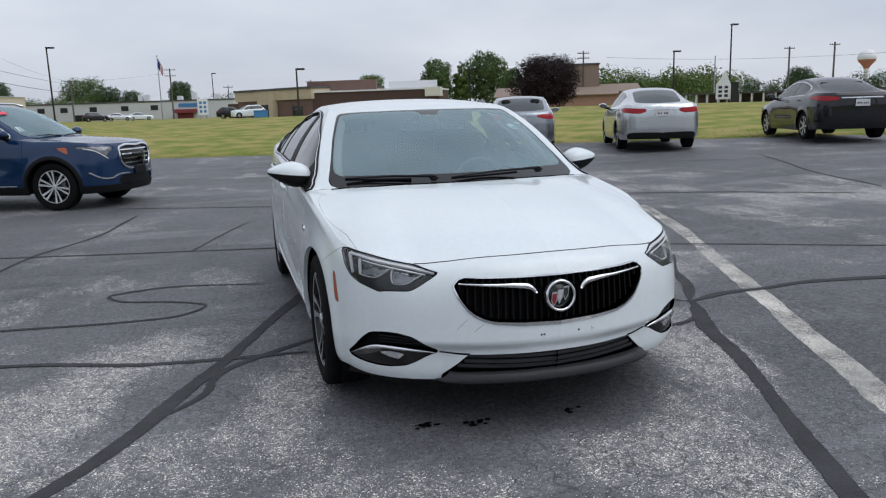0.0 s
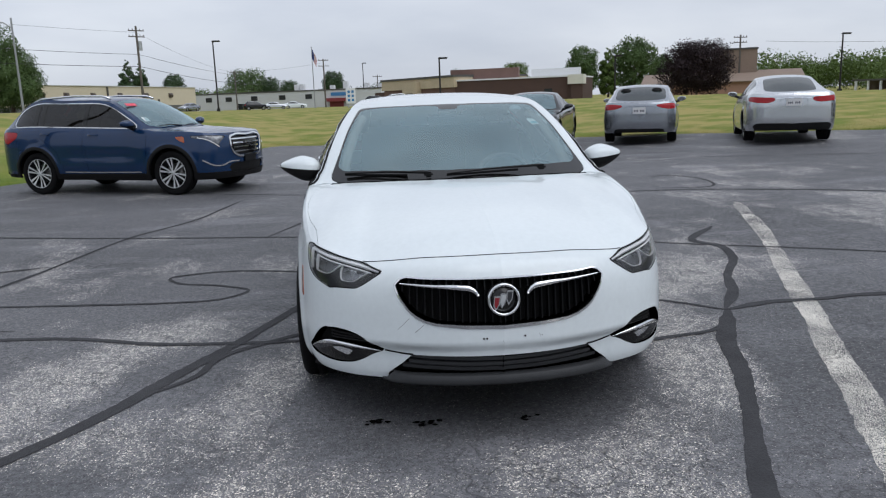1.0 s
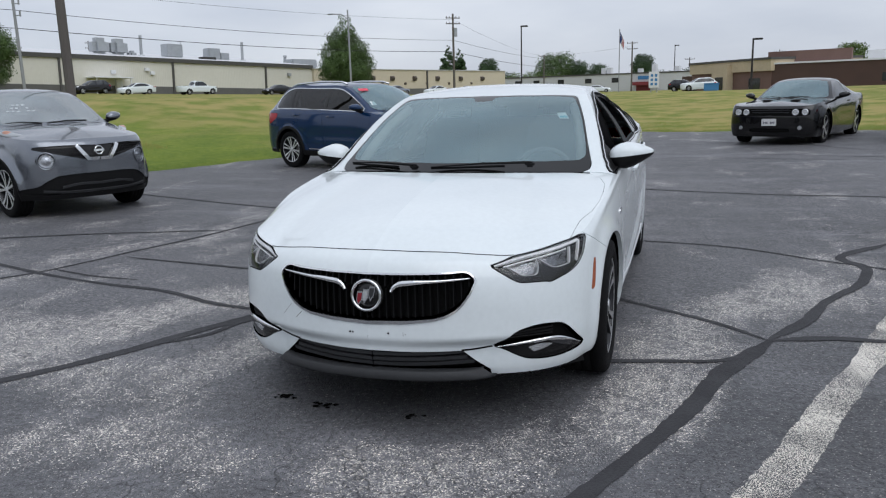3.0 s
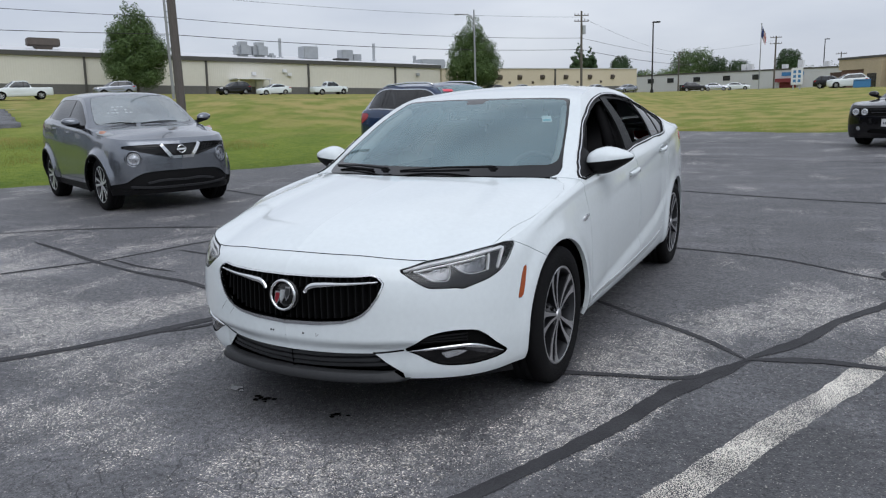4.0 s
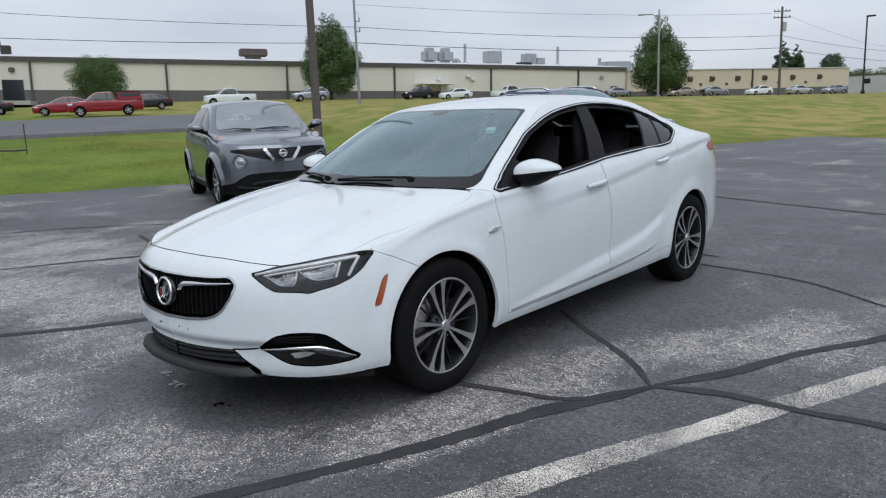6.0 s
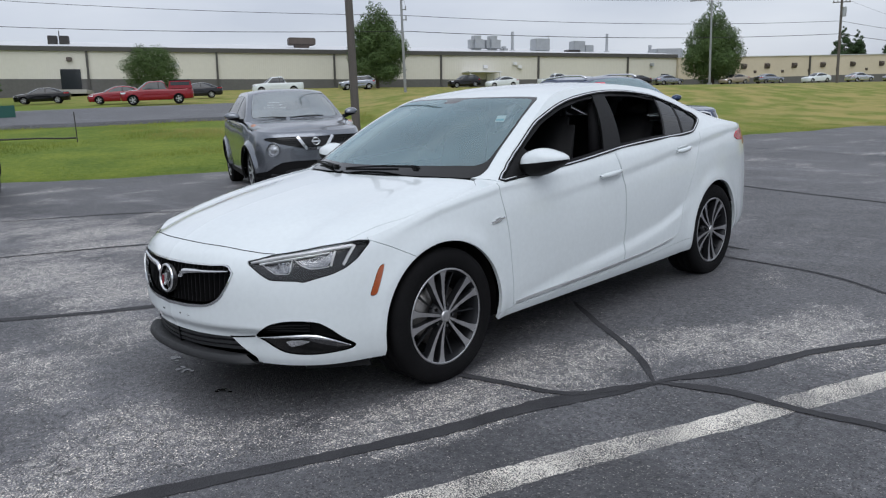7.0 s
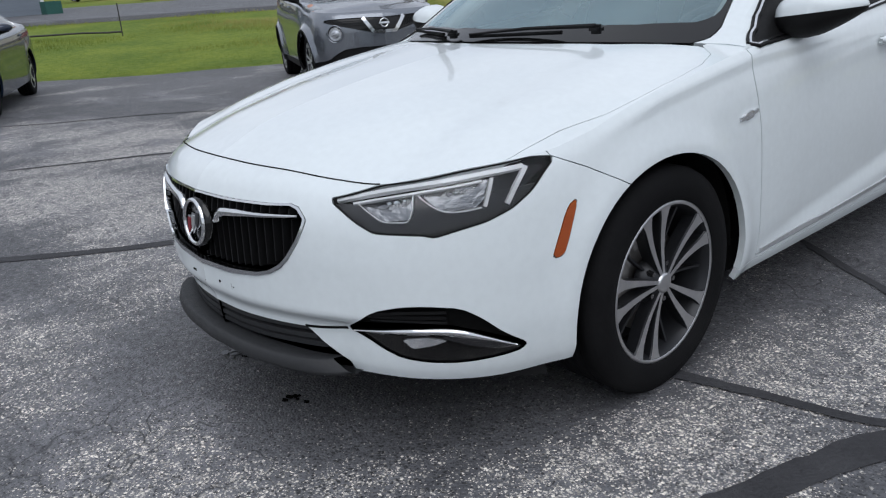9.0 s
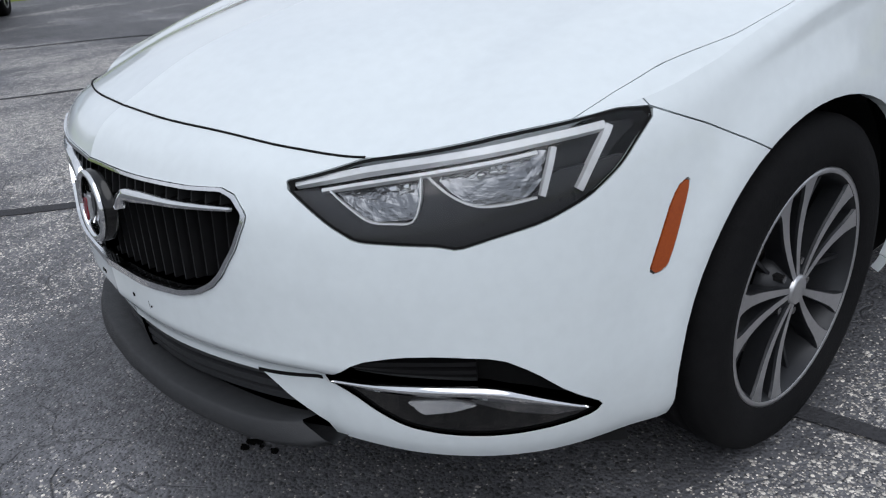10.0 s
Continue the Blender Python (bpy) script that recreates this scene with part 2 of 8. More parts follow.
def nodes_asphalt(name, dark, mid, worn, wear=0.5, speck=1.0, spots=()):
    m = bpy.data.materials.new(name)
    m.use_nodes = True
    t = m.node_tree
    bs = t.nodes["Principled BSDF"]
    bs.inputs["Specular IOR Level"].default_value = 0.6
    co = t.nodes.new("ShaderNodeTexCoord")

    def noise_(scale, detail, rough=0.55, vec=None):
        n = t.nodes.new("ShaderNodeTexNoise")
        n.inputs["Scale"].default_value, n.inputs["Detail"].default_value, n.inputs["Roughness"].default_value = scale, detail, rough
        t.links.new(vec or co.outputs["Object"], n.inputs["Vector"])
        return n.outputs[0]

    def ramp(src, a, b, lo=0.0, hi=1.0):
        r = t.nodes.new("ShaderNodeMapRange")
        r.inputs[1].default_value, r.inputs[2].default_value, r.inputs[3].default_value, r.inputs[4].default_value = a, b, lo, hi
        t.links.new(src, r.inputs[0])
        return r.outputs[0]

    def maths(op, p, q):
        k = t.nodes.new("ShaderNodeMath")
        k.operation = op
        for i, v in enumerate((p, q)):
            if isinstance(v, float):
                k.inputs[i].default_value = v
            else:
                t.links.new(v, k.inputs[i])
        return k.outputs[0]

    def mix(f, p, q):
        k = t.nodes.new("ShaderNodeMix")
        k.data_type = "RGBA"
        t.links.new(f, k.inputs[0])
        for i, v in (("A", p), ("B", q)):
            if isinstance(v, tuple):
                k.inputs[i].default_value = (*v, 1)
            else:
                t.links.new(v, k.inputs[i])
        return k.outputs["Result"]

    mp = t.nodes.new("ShaderNodeMapping")
    mp.inputs["Rotation"].default_value = (0, 0, radians(22.3))
    mp.inputs["Scale"].default_value = (1.0, 0.62, 1.0)
    t.links.new(co.outputs["Object"], mp.inputs[0])
    streak = noise_(1.05, 8, 0.66, mp.outputs[0])
    blotch = noise_(0.33, 4)
    grain = noise_(38.0, 3, 0.7)

    def stones(scale):
        v = t.nodes.new("ShaderNodeTexVoronoi")
        v.inputs["Scale"].default_value = scale
        t.links.new(co.outputs["Object"], v.inputs["Vector"])
        c = t.nodes.new("ShaderNodeSeparateColor")
        t.links.new(v.outputs["Color"], c.inputs[0])
        return v, c

    vo, sep = stones(115.0)
    vf, sef = stones(225.0)
    wear_shade = maths("ADD", maths("MULTIPLY", streak, 0.75), maths("MULTIPLY", blotch, 0.25))
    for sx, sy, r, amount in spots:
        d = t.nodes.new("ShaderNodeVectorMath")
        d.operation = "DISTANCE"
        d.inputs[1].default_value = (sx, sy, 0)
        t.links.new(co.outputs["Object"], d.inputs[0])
        wear_shade = maths("ADD", wear_shade, ramp(d.outputs["Value"], r, r * 0.1, 0.0, amount))
    wearf = ramp(wear_shade, 0.70 - 0.26 * wear, 0.83 - 0.26 * wear)
    patchy = maths("MULTIPLY", wearf, ramp(noise_(14.0, 4, 0.65), 0.36, 0.60, 0.35, 1.0))
    tone = mix(ramp(blotch, 0.35, 0.65), dark, mid)
    tone = mix(ramp(noise_(3.0, 6, 0.62), 0.42, 0.72, 0.0, 0.75), tone, mid)
    # pale scuffs drawn out along the lanes
    mq = t.nodes.new("ShaderNodeMapping")
    mq.inputs["Rotation"].default_value, mq.inputs["Scale"].default_value = (0, 0, radians(22.3)), (0.30, 1.3, 1.0)
    t.links.new(co.outputs["Object"], mq.inputs[0])
    tone = mix(ramp(noise_(1.1, 7, 0.7, mq.outputs[0]), 0.52, 0.70, 0.0, 0.7), tone, tuple(c * 2.0 for c in mid))
    tone = mix(ramp(grain, 0.40, 0.70, 0.0, 0.6), tone, tuple(c * 0.5 for c in dark))
    # the seal coat is blacker where it is whole; by the sedan this also paints shade
    tone = mix(ramp(wear_shade, 0.40, 0.26, 0.0, 0.65), tone, tuple(c * 0.5 for c in dark))
    tone = mix(maths("MULTIPLY", patchy, 0.7), tone, tuple(c * 1.5 for c in mid))
    for v, c, lo, gain in ((vf, sef, 0.945, 0.56), (vo, sep, 0.975, 0.42)):
        on = ramp(maths("ADD", c.outputs[0], maths("MULTIPLY", patchy, gain)), lo - 0.02, lo + 0.10)
        on = maths("MULTIPLY", on, ramp(v.outputs["Distance"], 0.62, 0.44))
        tone = mix(maths("MULTIPLY", on, speck), tone, mix(c.outputs[1], tuple(x * 0.30 for x in worn), worn))
        pit = maths("MULTIPLY", ramp(c.outputs[2], 0.84, 0.88), ramp(v.outputs["Distance"], 0.62, 0.44))
        tone = mix(maths("MULTIPLY", pit, 0.85), tone, tuple(x * 0.2 for x in dark))
    # hairline crazing
    vc = t.nodes.new("ShaderNodeTexVoronoi")
    vc.feature = "DISTANCE_TO_EDGE"
    vc.inputs["Scale"].default_value = 3.2
    wob = t.nodes.new("ShaderNodeVectorMath")
    wob.operation = "MULTIPLY_ADD"
    nv = t.nodes.new("ShaderNodeTexNoise")
    nv.inputs["Scale"].default_value = 5.0
    t.links.new(co.outputs["Object"], nv.inputs["Vector"])
    t.links.new(nv.outputs["Color"], wob.inputs[0])
    wob.inputs[1].default_value = (0.3, 0.3, 0.3)
    t.links.new(co.outputs["Object"], wob.inputs[2])
    t.links.new(wob.outputs[0], vc.inputs["Vector"])
    craze = maths("MULTIPLY", ramp(vc.outputs["Distance"], 0.016, 0.0), ramp(noise_(0.5, 3), 0.44, 0.56))
    tone = mix(maths("MULTIPLY", craze, 0.7), tone, tuple(c * 0.35 for c in dark))
    t.links.new(tone, bs.inputs["Base Color"])
    t.links.new(ramp(grain, 0.3, 0.7, 0.48, 0.78), bs.inputs["Roughness"])
    bp = t.nodes.new("ShaderNodeBump")
    bp.inputs["Strength"].default_value, bp.inputs["Distance"].default_value = 0.8, 0.006
    t.links.new(maths("ADD", maths("MULTIPLY", vo.outputs["Distance"], -0.6), maths("SUBTRACT", maths("MULTIPLY", grain, 0.5), maths("MULTIPLY", craze, 0.8))), bp.inputs["Height"])
    t.links.new(bp.outputs[0], bs.inputs["Normal"])
    return m


# x, y, radius and amount of the places where the seal coat is worn off (+) or still whole (-); by the sedan (-) also
# paints its shadow
WEAR_AND_SHADE = [(1.59, 2.11, 0.60, 0.20), (1.31, 1.56, 0.55, 0.20), (1.32, 0.91, 0.65, 0.22), (1.10, 0.40, 0.55, 0.18), (0.74, 0.06, 0.50, 0.14), (0.50, -0.20, 0.42, 0.14), (0.48, -0.68, 0.42, 0.12), (0.15, -0.42, 0.50, 0.03),
        (-1.45, 0.05, 0.70, 0.09), (-0.84, -0.05, 0.60, 0.05), (-0.74, -0.42, 0.55, 0.12), (-1.35, -0.45, 0.65, 0.12), (-1.35, 0.40, 0.55, 0.12), (-1.12, 0.85, 0.45, 0.14), (-0.95, 1.20, 0.40, 0.13),
        (-2.45, 0.55, 0.90, 0.14), (-3.50, 0.40, 1.20, 0.13), (-5.60, 1.60, 2.60, 0.14), (-2.10, 1.15, 0.50, 0.12), (-1.78, 1.75, 0.45, 0.14), (-1.55, 2.20, 0.45, 0.12), (-3.40, 4.20, 1.60, 0.11), (1.92, 2.80, 0.70, 0.09), (2.45, 2.60, 0.70, 0.07), (5.5, 5.5, 5.0, 0.06),
        # the spot at (0.0, 0.85) puts shadow under the sedan's nose into the colour
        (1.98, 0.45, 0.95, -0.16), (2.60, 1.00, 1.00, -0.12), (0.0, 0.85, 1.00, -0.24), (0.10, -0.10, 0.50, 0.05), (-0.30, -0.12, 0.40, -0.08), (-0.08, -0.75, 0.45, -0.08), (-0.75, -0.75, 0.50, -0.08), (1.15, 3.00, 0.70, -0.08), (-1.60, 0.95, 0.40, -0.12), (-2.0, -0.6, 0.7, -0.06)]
ASPHALT = nodes_asphalt("worn_asphalt", (0.056, 0.057, 0.063), (0.122, 0.122, 0.131), (0.92, 0.86, 0.77), 0.62, 1.0, WEAR_AND_SHADE)
STREET = nodes_asphalt("street_asphalt", (0.085, 0.087, 0.095), (0.105, 0.107, 0.115), (0.22, 0.22, 0.22), 0.1, 0.3)
SEALANT = mat("crack_sealant", (0.028, 0.028, 0.031), 0.85, second=(0.058, 0.058, 0.062), scale=5, fine=70, blend=0.7, bump=0.7, bscale=110, spec=0.25)


def grass_mat(name, dry=0.0):
    """Mown grass: green by the street, drier and straw-coloured up the back bank."""
    m = mat(name, (0.178, 0.218, 0.036), 0.9, second=(0.078, 0.125, 0.022), scale=0.7, fine=7.0, blend=0.62, bump=0.9, bscale=22, spec=0.1)
    t = m.node_tree
    bs = t.nodes["Principled BSDF"]
    was = bs.inputs["Base Color"].links[0].from_socket
    geo, dot, n, ad, r, mx = (t.nodes.new("ShaderNode" + k) for k in ("NewGeometry", "VectorMath", "TexNoise", "Math", "MapRange", "Mix"))
    dot.operation, mx.data_type = "DOT_PRODUCT", "RGBA"
    dot.inputs[1].default_value = (0.38 / 26, 0.925 / 26, 0.36)
    n.inputs["Scale"].default_value, n.inputs["Detail"].default_value = 0.22, 8
    t.links.new(geo.outputs["Position"], dot.inputs[0]), t.links.new(geo.outputs["Position"], n.inputs["Vector"])
    ad.operation = "ADD"
    t.links.new(dot.outputs["Value"], ad.inputs[0]), t.links.new(n.outputs[0], ad.inputs[1])
    r.inputs[1].default_value, r.inputs[2].default_value, r.inputs[4].default_value = 0.92 - dry, 1.45 - dry, 0.80
    t.links.new(ad.outputs[0], r.inputs[0]), t.links.new(r.outputs[0], mx.inputs[0])
    n3, m3, r3 = t.nodes.new("ShaderNodeTexNoise"), t.nodes.new("ShaderNodeMix"), t.nodes.new("ShaderNodeMapRange")
    n3.inputs["Scale"].default_value, n3.inputs["Detail"].default_value, m3.data_type = 0.9, 7, "RGBA"
    r3.inputs[1].default_value, r3.inputs[2].default_value = 0.40, 0.60
    m3.inputs["A"].default_value, m3.inputs["B"].default_value = (0.330, 0.265, 0.105, 1), (0.155, 0.185, 0.040, 1)
    t.links.new(geo.outputs["Position"], n3.inputs["Vector"]), t.links.new(n3.outputs[0], r3.inputs[0])
    t.links.new(r3.outputs[0], m3.inputs[0]), t.links.new(m3.outputs["Result"], mx.inputs["B"])
    t.links.new(was, mx.inputs["A"]), t.links.new(mx.outputs["Result"], bs.inputs["Base Color"])
    return m


GRASS, BLADE, ROUGH = grass_mat("grass", 0.06), grass_mat("grass_blades"), grass_mat("rough_grass", 0.42)
for t in (BLADE.node_tree, ROUGH.node_tree):
    thin, both = t.nodes.new("ShaderNodeBsdfTranslucent"), t.nodes.new("ShaderNodeMixShader")
    base = t.nodes["Principled BSDF"]
    t.links.new(base.inputs["Base Color"].links[0].from_socket, thin.inputs[0])
    both.inputs[0].default_value = 0.2
    t.links.new(base.outputs[0], both.inputs[1]), t.links.new(thin.outputs[0], both.inputs[2])
    t.links.new(both.outputs[0], [k for k in t.nodes if k.type == "OUTPUT_MATERIAL"][0].inputs[0])
CONCRETE = mat("concrete", (0.42, 0.41, 0.385), 0.85, second=(0.33, 0.32, 0.30), scale=0.8, fine=9)


def paint_worn(name, color, keep):
    """Worn road paint: grains of paint with the asphalt showing between."""
    m = mat(name, color, 0.8, second=tuple(c * 0.7 for c in color), scale=3, fine=60, bump=0.4, bscale=150)
    t = m.node_tree
    co, n, n2, v, r, tr, mx = (t.nodes.new("ShaderNode" + k) for k in ("TexCoord", "TexNoise", "TexNoise", "TexVoronoi", "MapRange", "BsdfTransparent", "MixShader"))
    n.inputs["Scale"].default_value, n.inputs["Detail"].default_value = 2.6, 5
    n2.inputs["Scale"].default_value, n2.inputs["Detail"].default_value = 130.0, 3
    v.inputs["Scale"].default_value = 210.0
    s1, s2 = t.nodes.new("ShaderNodeMath"), t.nodes.new("ShaderNodeMath")
    s1.operation = s2.operation = "ADD"
    for k in (n, n2, v):
        t.links.new(co.outputs["Object"], k.inputs["Vector"])
    t.links.new(n.outputs[0], s1.inputs[0]), t.links.new(n2.outputs[0], s1.inputs[1])
    t.links.new(s1.outputs[0], s2.inputs[0]), t.links.new(v.outputs["Distance"], s2.inputs[1])
    r.inputs[1].default_value, r.inputs[2].default_value = 1.71 - keep, 1.63 - keep
    r.inputs[3].default_value, r.inputs[4].default_value = 0.0, 1.0
    t.links.new(s2.outputs[0], r.inputs[0])
    out = [k for k in t.nodes if k.type == "OUTPUT_MATERIAL"][0]
    t.links.new(r.outputs[0], mx.inputs[0]), t.links.new(tr.outputs[0], mx.inputs[1])
    t.links.new(t.nodes["Principled BSDF"].outputs[0], mx.inputs[2]), t.links.new(mx.outputs[0], out.inputs[0])
    return m


LINEPAINT = paint_worn("worn_line_paint", (0.84, 0.80, 0.72), 0.22)
FAINTPAINT = paint_worn("faint_line_paint", (0.50, 0.495, 0.49), 0.50)

# ---- geometry helpers ----
def thing(name, label, category, m=None, group="", kind=""):
    ob = new(name)
    ob.empty_display_size = 0.2
    if m is not None:
        ob.matrix_world = m
    return tagged(ob, label, category, group, kind)


def link(name, me, material, parent=None, label=""):
    if material is not None and not me.materials:
        me.materials.append(material)
    ob = new(name, me)
    if parent is not None:
        ob.parent = parent
    if label:
        ob["label"] = label
    return ob


def part(name, bm, material, parent, label="", smooth=False):
    me = bpy.data.meshes.new(name)
    for f in bm.faces:
        f.smooth = smooth
    bm.to_mesh(me)
    bm.free()
    return link(name, me, material, parent, label)


def box(bm, c, size, rot=(0, 0, 0), taper=1.0, bevel=0.0):
    """A box about c; taper narrows its top; bevel rounds its edges."""
    r = bmesh.ops.create_cube(bm, size=1.0)["verts"]
    for v in r:
        k = taper if v.co.z > 0 else 1.0
        v.co = Vector((v.co.x * size[0] * k, v.co.y * size[1] * k, v.co.z * size[2]))
    if bevel:
        es = list({e for v in r for e in v.link_edges})
        r = list({v for f in bmesh.ops.bevel(bm, geom=es, offset=bevel, segments=2, affect="EDGES", clamp_overlap=True)["faces"] for v in f.verts} | {v for v in r if v.is_valid})
        seen, todo = set(r), list(r)
        while todo:
            for e in todo.pop().link_edges:
                for v in e.verts:
                    if v not in seen:
                        seen.add(v), todo.append(v)
        r = list(seen)
    m = Matrix.Translation(c) @ Euler([radians(a) for a in rot]).to_matrix().to_4x4()
    bmesh.ops.transform(bm, matrix=m, verts=r)
    return bm


def rod(bm, a, b, r0, r1=None, n=10):
    """A tapered rod from a to b."""
    a, b = Vector(a), Vector(b)
    d = b - a
    made = bmesh.ops.create_cone(bm, cap_ends=True, segments=n, radius1=r0, radius2=r0 if r1 is None else r1, depth=d.length)["verts"]
    bmesh.ops.transform(bm, matrix=Matrix.Translation((a + b) / 2) @ d.to_track_quat("Z", "Y").to_matrix().to_4x4(), verts=made)
    return bm


def lathe(bm, profile, n=48, axis="X"):
    """Turns (radius, along) points about an axis; closed if the profile ends where it starts."""
    rings = []
    for k in range(n):
        a = 2 * math.pi * k / n
        row = []
        for r, x in profile:
            p = (x, r * math.cos(a), r * math.sin(a)) if axis == "X" else (r * math.cos(a), r * math.sin(a), x)
            row.append(bm.verts.new(p))
        rings.append(row)
    for k in range(n):
        p, q = rings[k], rings[(k + 1) % n]
        for i in range(len(profile) - 1):
            bm.faces.new((p[i], p[i + 1], q[i + 1], q[i]))
    return bm


def tube(bm, pts, r, n=8):
    pts = [Vector(p) for p in pts]
    rings = []
    for i, p in enumerate(pts):
        d = (pts[min(i + 1, len(pts) - 1)] - pts[max(i - 1, 0)]).normalized()
        side = d.cross(Vector((0.13, 0.21, 1))).normalized()
        up = side.cross(d)
        rr = r[i] if isinstance(r, (list, tuple)) else r
        rings.append([bm.verts.new(p + (side * math.cos(2 * math.pi * k / n) + up * math.sin(2 * math.pi * k / n)) * rr) for k in range(n)])
    for a, b in zip(rings, rings[1:]):
        for k in range(n):
            bm.faces.new((a[k], a[(k + 1) % n], b[(k + 1) % n], b[k]))
    bm.faces.new(rings[0][::-1]), bm.faces.new(rings[-1])
    return bm


def table(xs, ys, q):
    """Smooth look-up that never overshoots its table."""
    xs, ys = np.asarray(xs, float), np.asarray(ys, float)
    q = np.clip(q, xs[0], xs[-1])
    h = np.diff(xs)
    d = np.diff(ys) / h
    m = np.concatenate([[d[0]], np.where(d[:-1] * d[1:] > 0, 2 * d[:-1] * d[1:] / np.where(np.abs(d[:-1] + d[1:]) < 1e-12, 1, d[:-1] + d[1:]), 0), [d[-1]]])
    i = np.clip(np.searchsorted(xs, q, side="right") - 1, 0, len(h) - 1)
    t = (q - xs[i]) / h[i]
    return ys[i] * (1 + 2 * t) * (1 - t) ** 2 + h[i] * m[i] * t * (1 - t) ** 2 + ys[i + 1] * t * t * (3 - 2 * t) - h[i] * m[i + 1] * t * t * (1 - t)


def curve(pts, n):
    """n points along a smooth curve through pts, evenly spaced."""
    p = np.asarray(pts, float)
    k = np.concatenate([[0], np.cumsum(np.linalg.norm(np.diff(p, axis=0), axis=1))])
    m = np.gradient(p, k, axis=0)
    q = np.linspace(0, k[-1], 12 * len(p))
    i = np.clip(np.searchsorted(k, q, side="right") - 1, 0, len(k) - 2)
    h = (k[i + 1] - k[i])[:, None]
    t = ((q - k[i]) / (k[i + 1] - k[i]))[:, None]
    c = p[i] * (1 + 2 * t) * (1 - t) ** 2 + h * m[i] * t * (1 - t) ** 2 + p[i + 1] * t * t * (3 - 2 * t) - h * m[i + 1] * t * t * (1 - t)
    a = np.concatenate([[0], np.cumsum(np.linalg.norm(np.diff(c, axis=0), axis=1))])
    return np.stack([np.interp(np.linspace(0, a[-1], n), a, c[:, j]) for j in range(p.shape[1])], 1)


def rounded(poly, k=2, r=0.2):
    """A polygon with its corners cut round."""
    p = np.asarray(poly, float)
    for _ in range(k):
        q = np.roll(p, -1, 0)
        p = np.stack([p + (q - p) * r, p + (q - p) * (1 - r)], 1).reshape(-1, p.shape[1])
    return p


def within(poly, pts):
    """Signed distance to a polygon, negative inside."""
    a = np.asarray(poly, float)
    b = np.roll(a, -1, 0)
    best, odd = np.full(len(pts), 1e9), np.zeros(len(pts), bool)
    for p, q in zip(a, b):
        e, w = q - p, pts - p
        t = np.clip((w @ e) / max(e @ e, 1e-12), 0, 1)
        best = np.minimum(best, ((w - t[:, None] * e) ** 2).sum(1))
        up = (p[1] > pts[:, 1]) != (q[1] > pts[:, 1])
        odd ^= up & (pts[:, 0] < e[0] * (pts[:, 1] - p[1]) / (e[1] if abs(e[1]) > 1e-12 else 1e-12) + p[0])
    return np.where(odd, -1, 1) * np.sqrt(best)


def grid(P, A, flip=False):
    """A surface (places, normals, coordinates, triangles) from a grid of points."""
    N = np.cross(np.gradient(P, axis=0), np.gradient(P, axis=1))
    N /= np.maximum(np.linalg.norm(N, axis=2, keepdims=True), 1e-9)
    nu, nv = P.shape[:2]
    i = (np.arange(nu - 1)[:, None] * nv + np.arange(nv - 1)[None]).ravel()
    F = np.concatenate([np.stack([i, i + nv, i + nv + 1], 1), np.stack([i, i + nv + 1, i + 1], 1)])
    if flip:
        N, F = -N, F[:, ::-1]
    return P.reshape(-1, 3), N.reshape(-1, 3), A.reshape(-1, A.shape[2]), F


def compact(V, N, A, F):
    keep, inv = np.unique(F, return_inverse=True)
    return V[keep], N[keep], A[keep], inv.reshape(-1, 3)


def split(S, f):
    """Cuts a surface along f = 0: the piece with f < 0 and the rest."""
    V, N, A, F = S
    if not len(F):
        return S, S
    f = np.where(np.abs(f) < 1e-6, 1e-6, f)
    neg = f < 0
    c = neg[F].sum(1)
    mix = F[(c > 0) & (c < 3)]
    ins, outs = [F[c == 3]], [F[c == 0]]
    if len(mix):
        s = neg[mix]
        odd = np.where(s.sum(1)[:, None] == 1, s, ~s).argmax(1)
        r = np.arange(len(mix))
        a, b, d = mix[r, odd], mix[r, (odd + 1) % 3], mix[r, (odd + 2) % 3]
        e = np.sort(np.concatenate([np.stack([a, b], 1), np.stack([a, d], 1)]), axis=1)
        u, inv = np.unique(e, axis=0, return_inverse=True)
        inv = inv.ravel()
        t = (f[u[:, 0]] / (f[u[:, 0]] - f[u[:, 1]]))[:, None]
        base = len(V)
        V, N, A = (np.concatenate([X, X[u[:, 0]] * (1 - t) + X[u[:, 1]] * t]) for X in (V, N, A))
        p, q = base + inv[: len(mix)], base + inv[len(mix):]
        lone, pair = np.stack([a, p, q], 1), np.concatenate([np.stack([p, b, d], 1), np.stack([p, d, q], 1)])
        one = neg[a]
        two = np.concatenate([one, one])
        ins += [lone[one], pair[~two]]
        outs += [lone[~one], pair[two]]
    return tuple(compact(V, N, A, np.concatenate(x)) if sum(map(len, x)) else (V[:0], N[:0], A[:0], F[:0]) for x in (ins, outs))


def carve(S, poly, gap=0.0):
    """Takes a polygon out of a surface, given in its own coordinates, with a gap round it: the piece, the rest."""
    if not len(S[3]):
        return S, S
    inner, rest = split(S, within(poly, S[2][:, :2]) + gap)
    if gap and len(rest[3]):
        rest = split(rest, within(poly, rest[2][:, :2]) - gap)[1]
    return inner, rest


def push(S, d):
    return S[0] + S[1] * d, S[1], S[2], S[3]


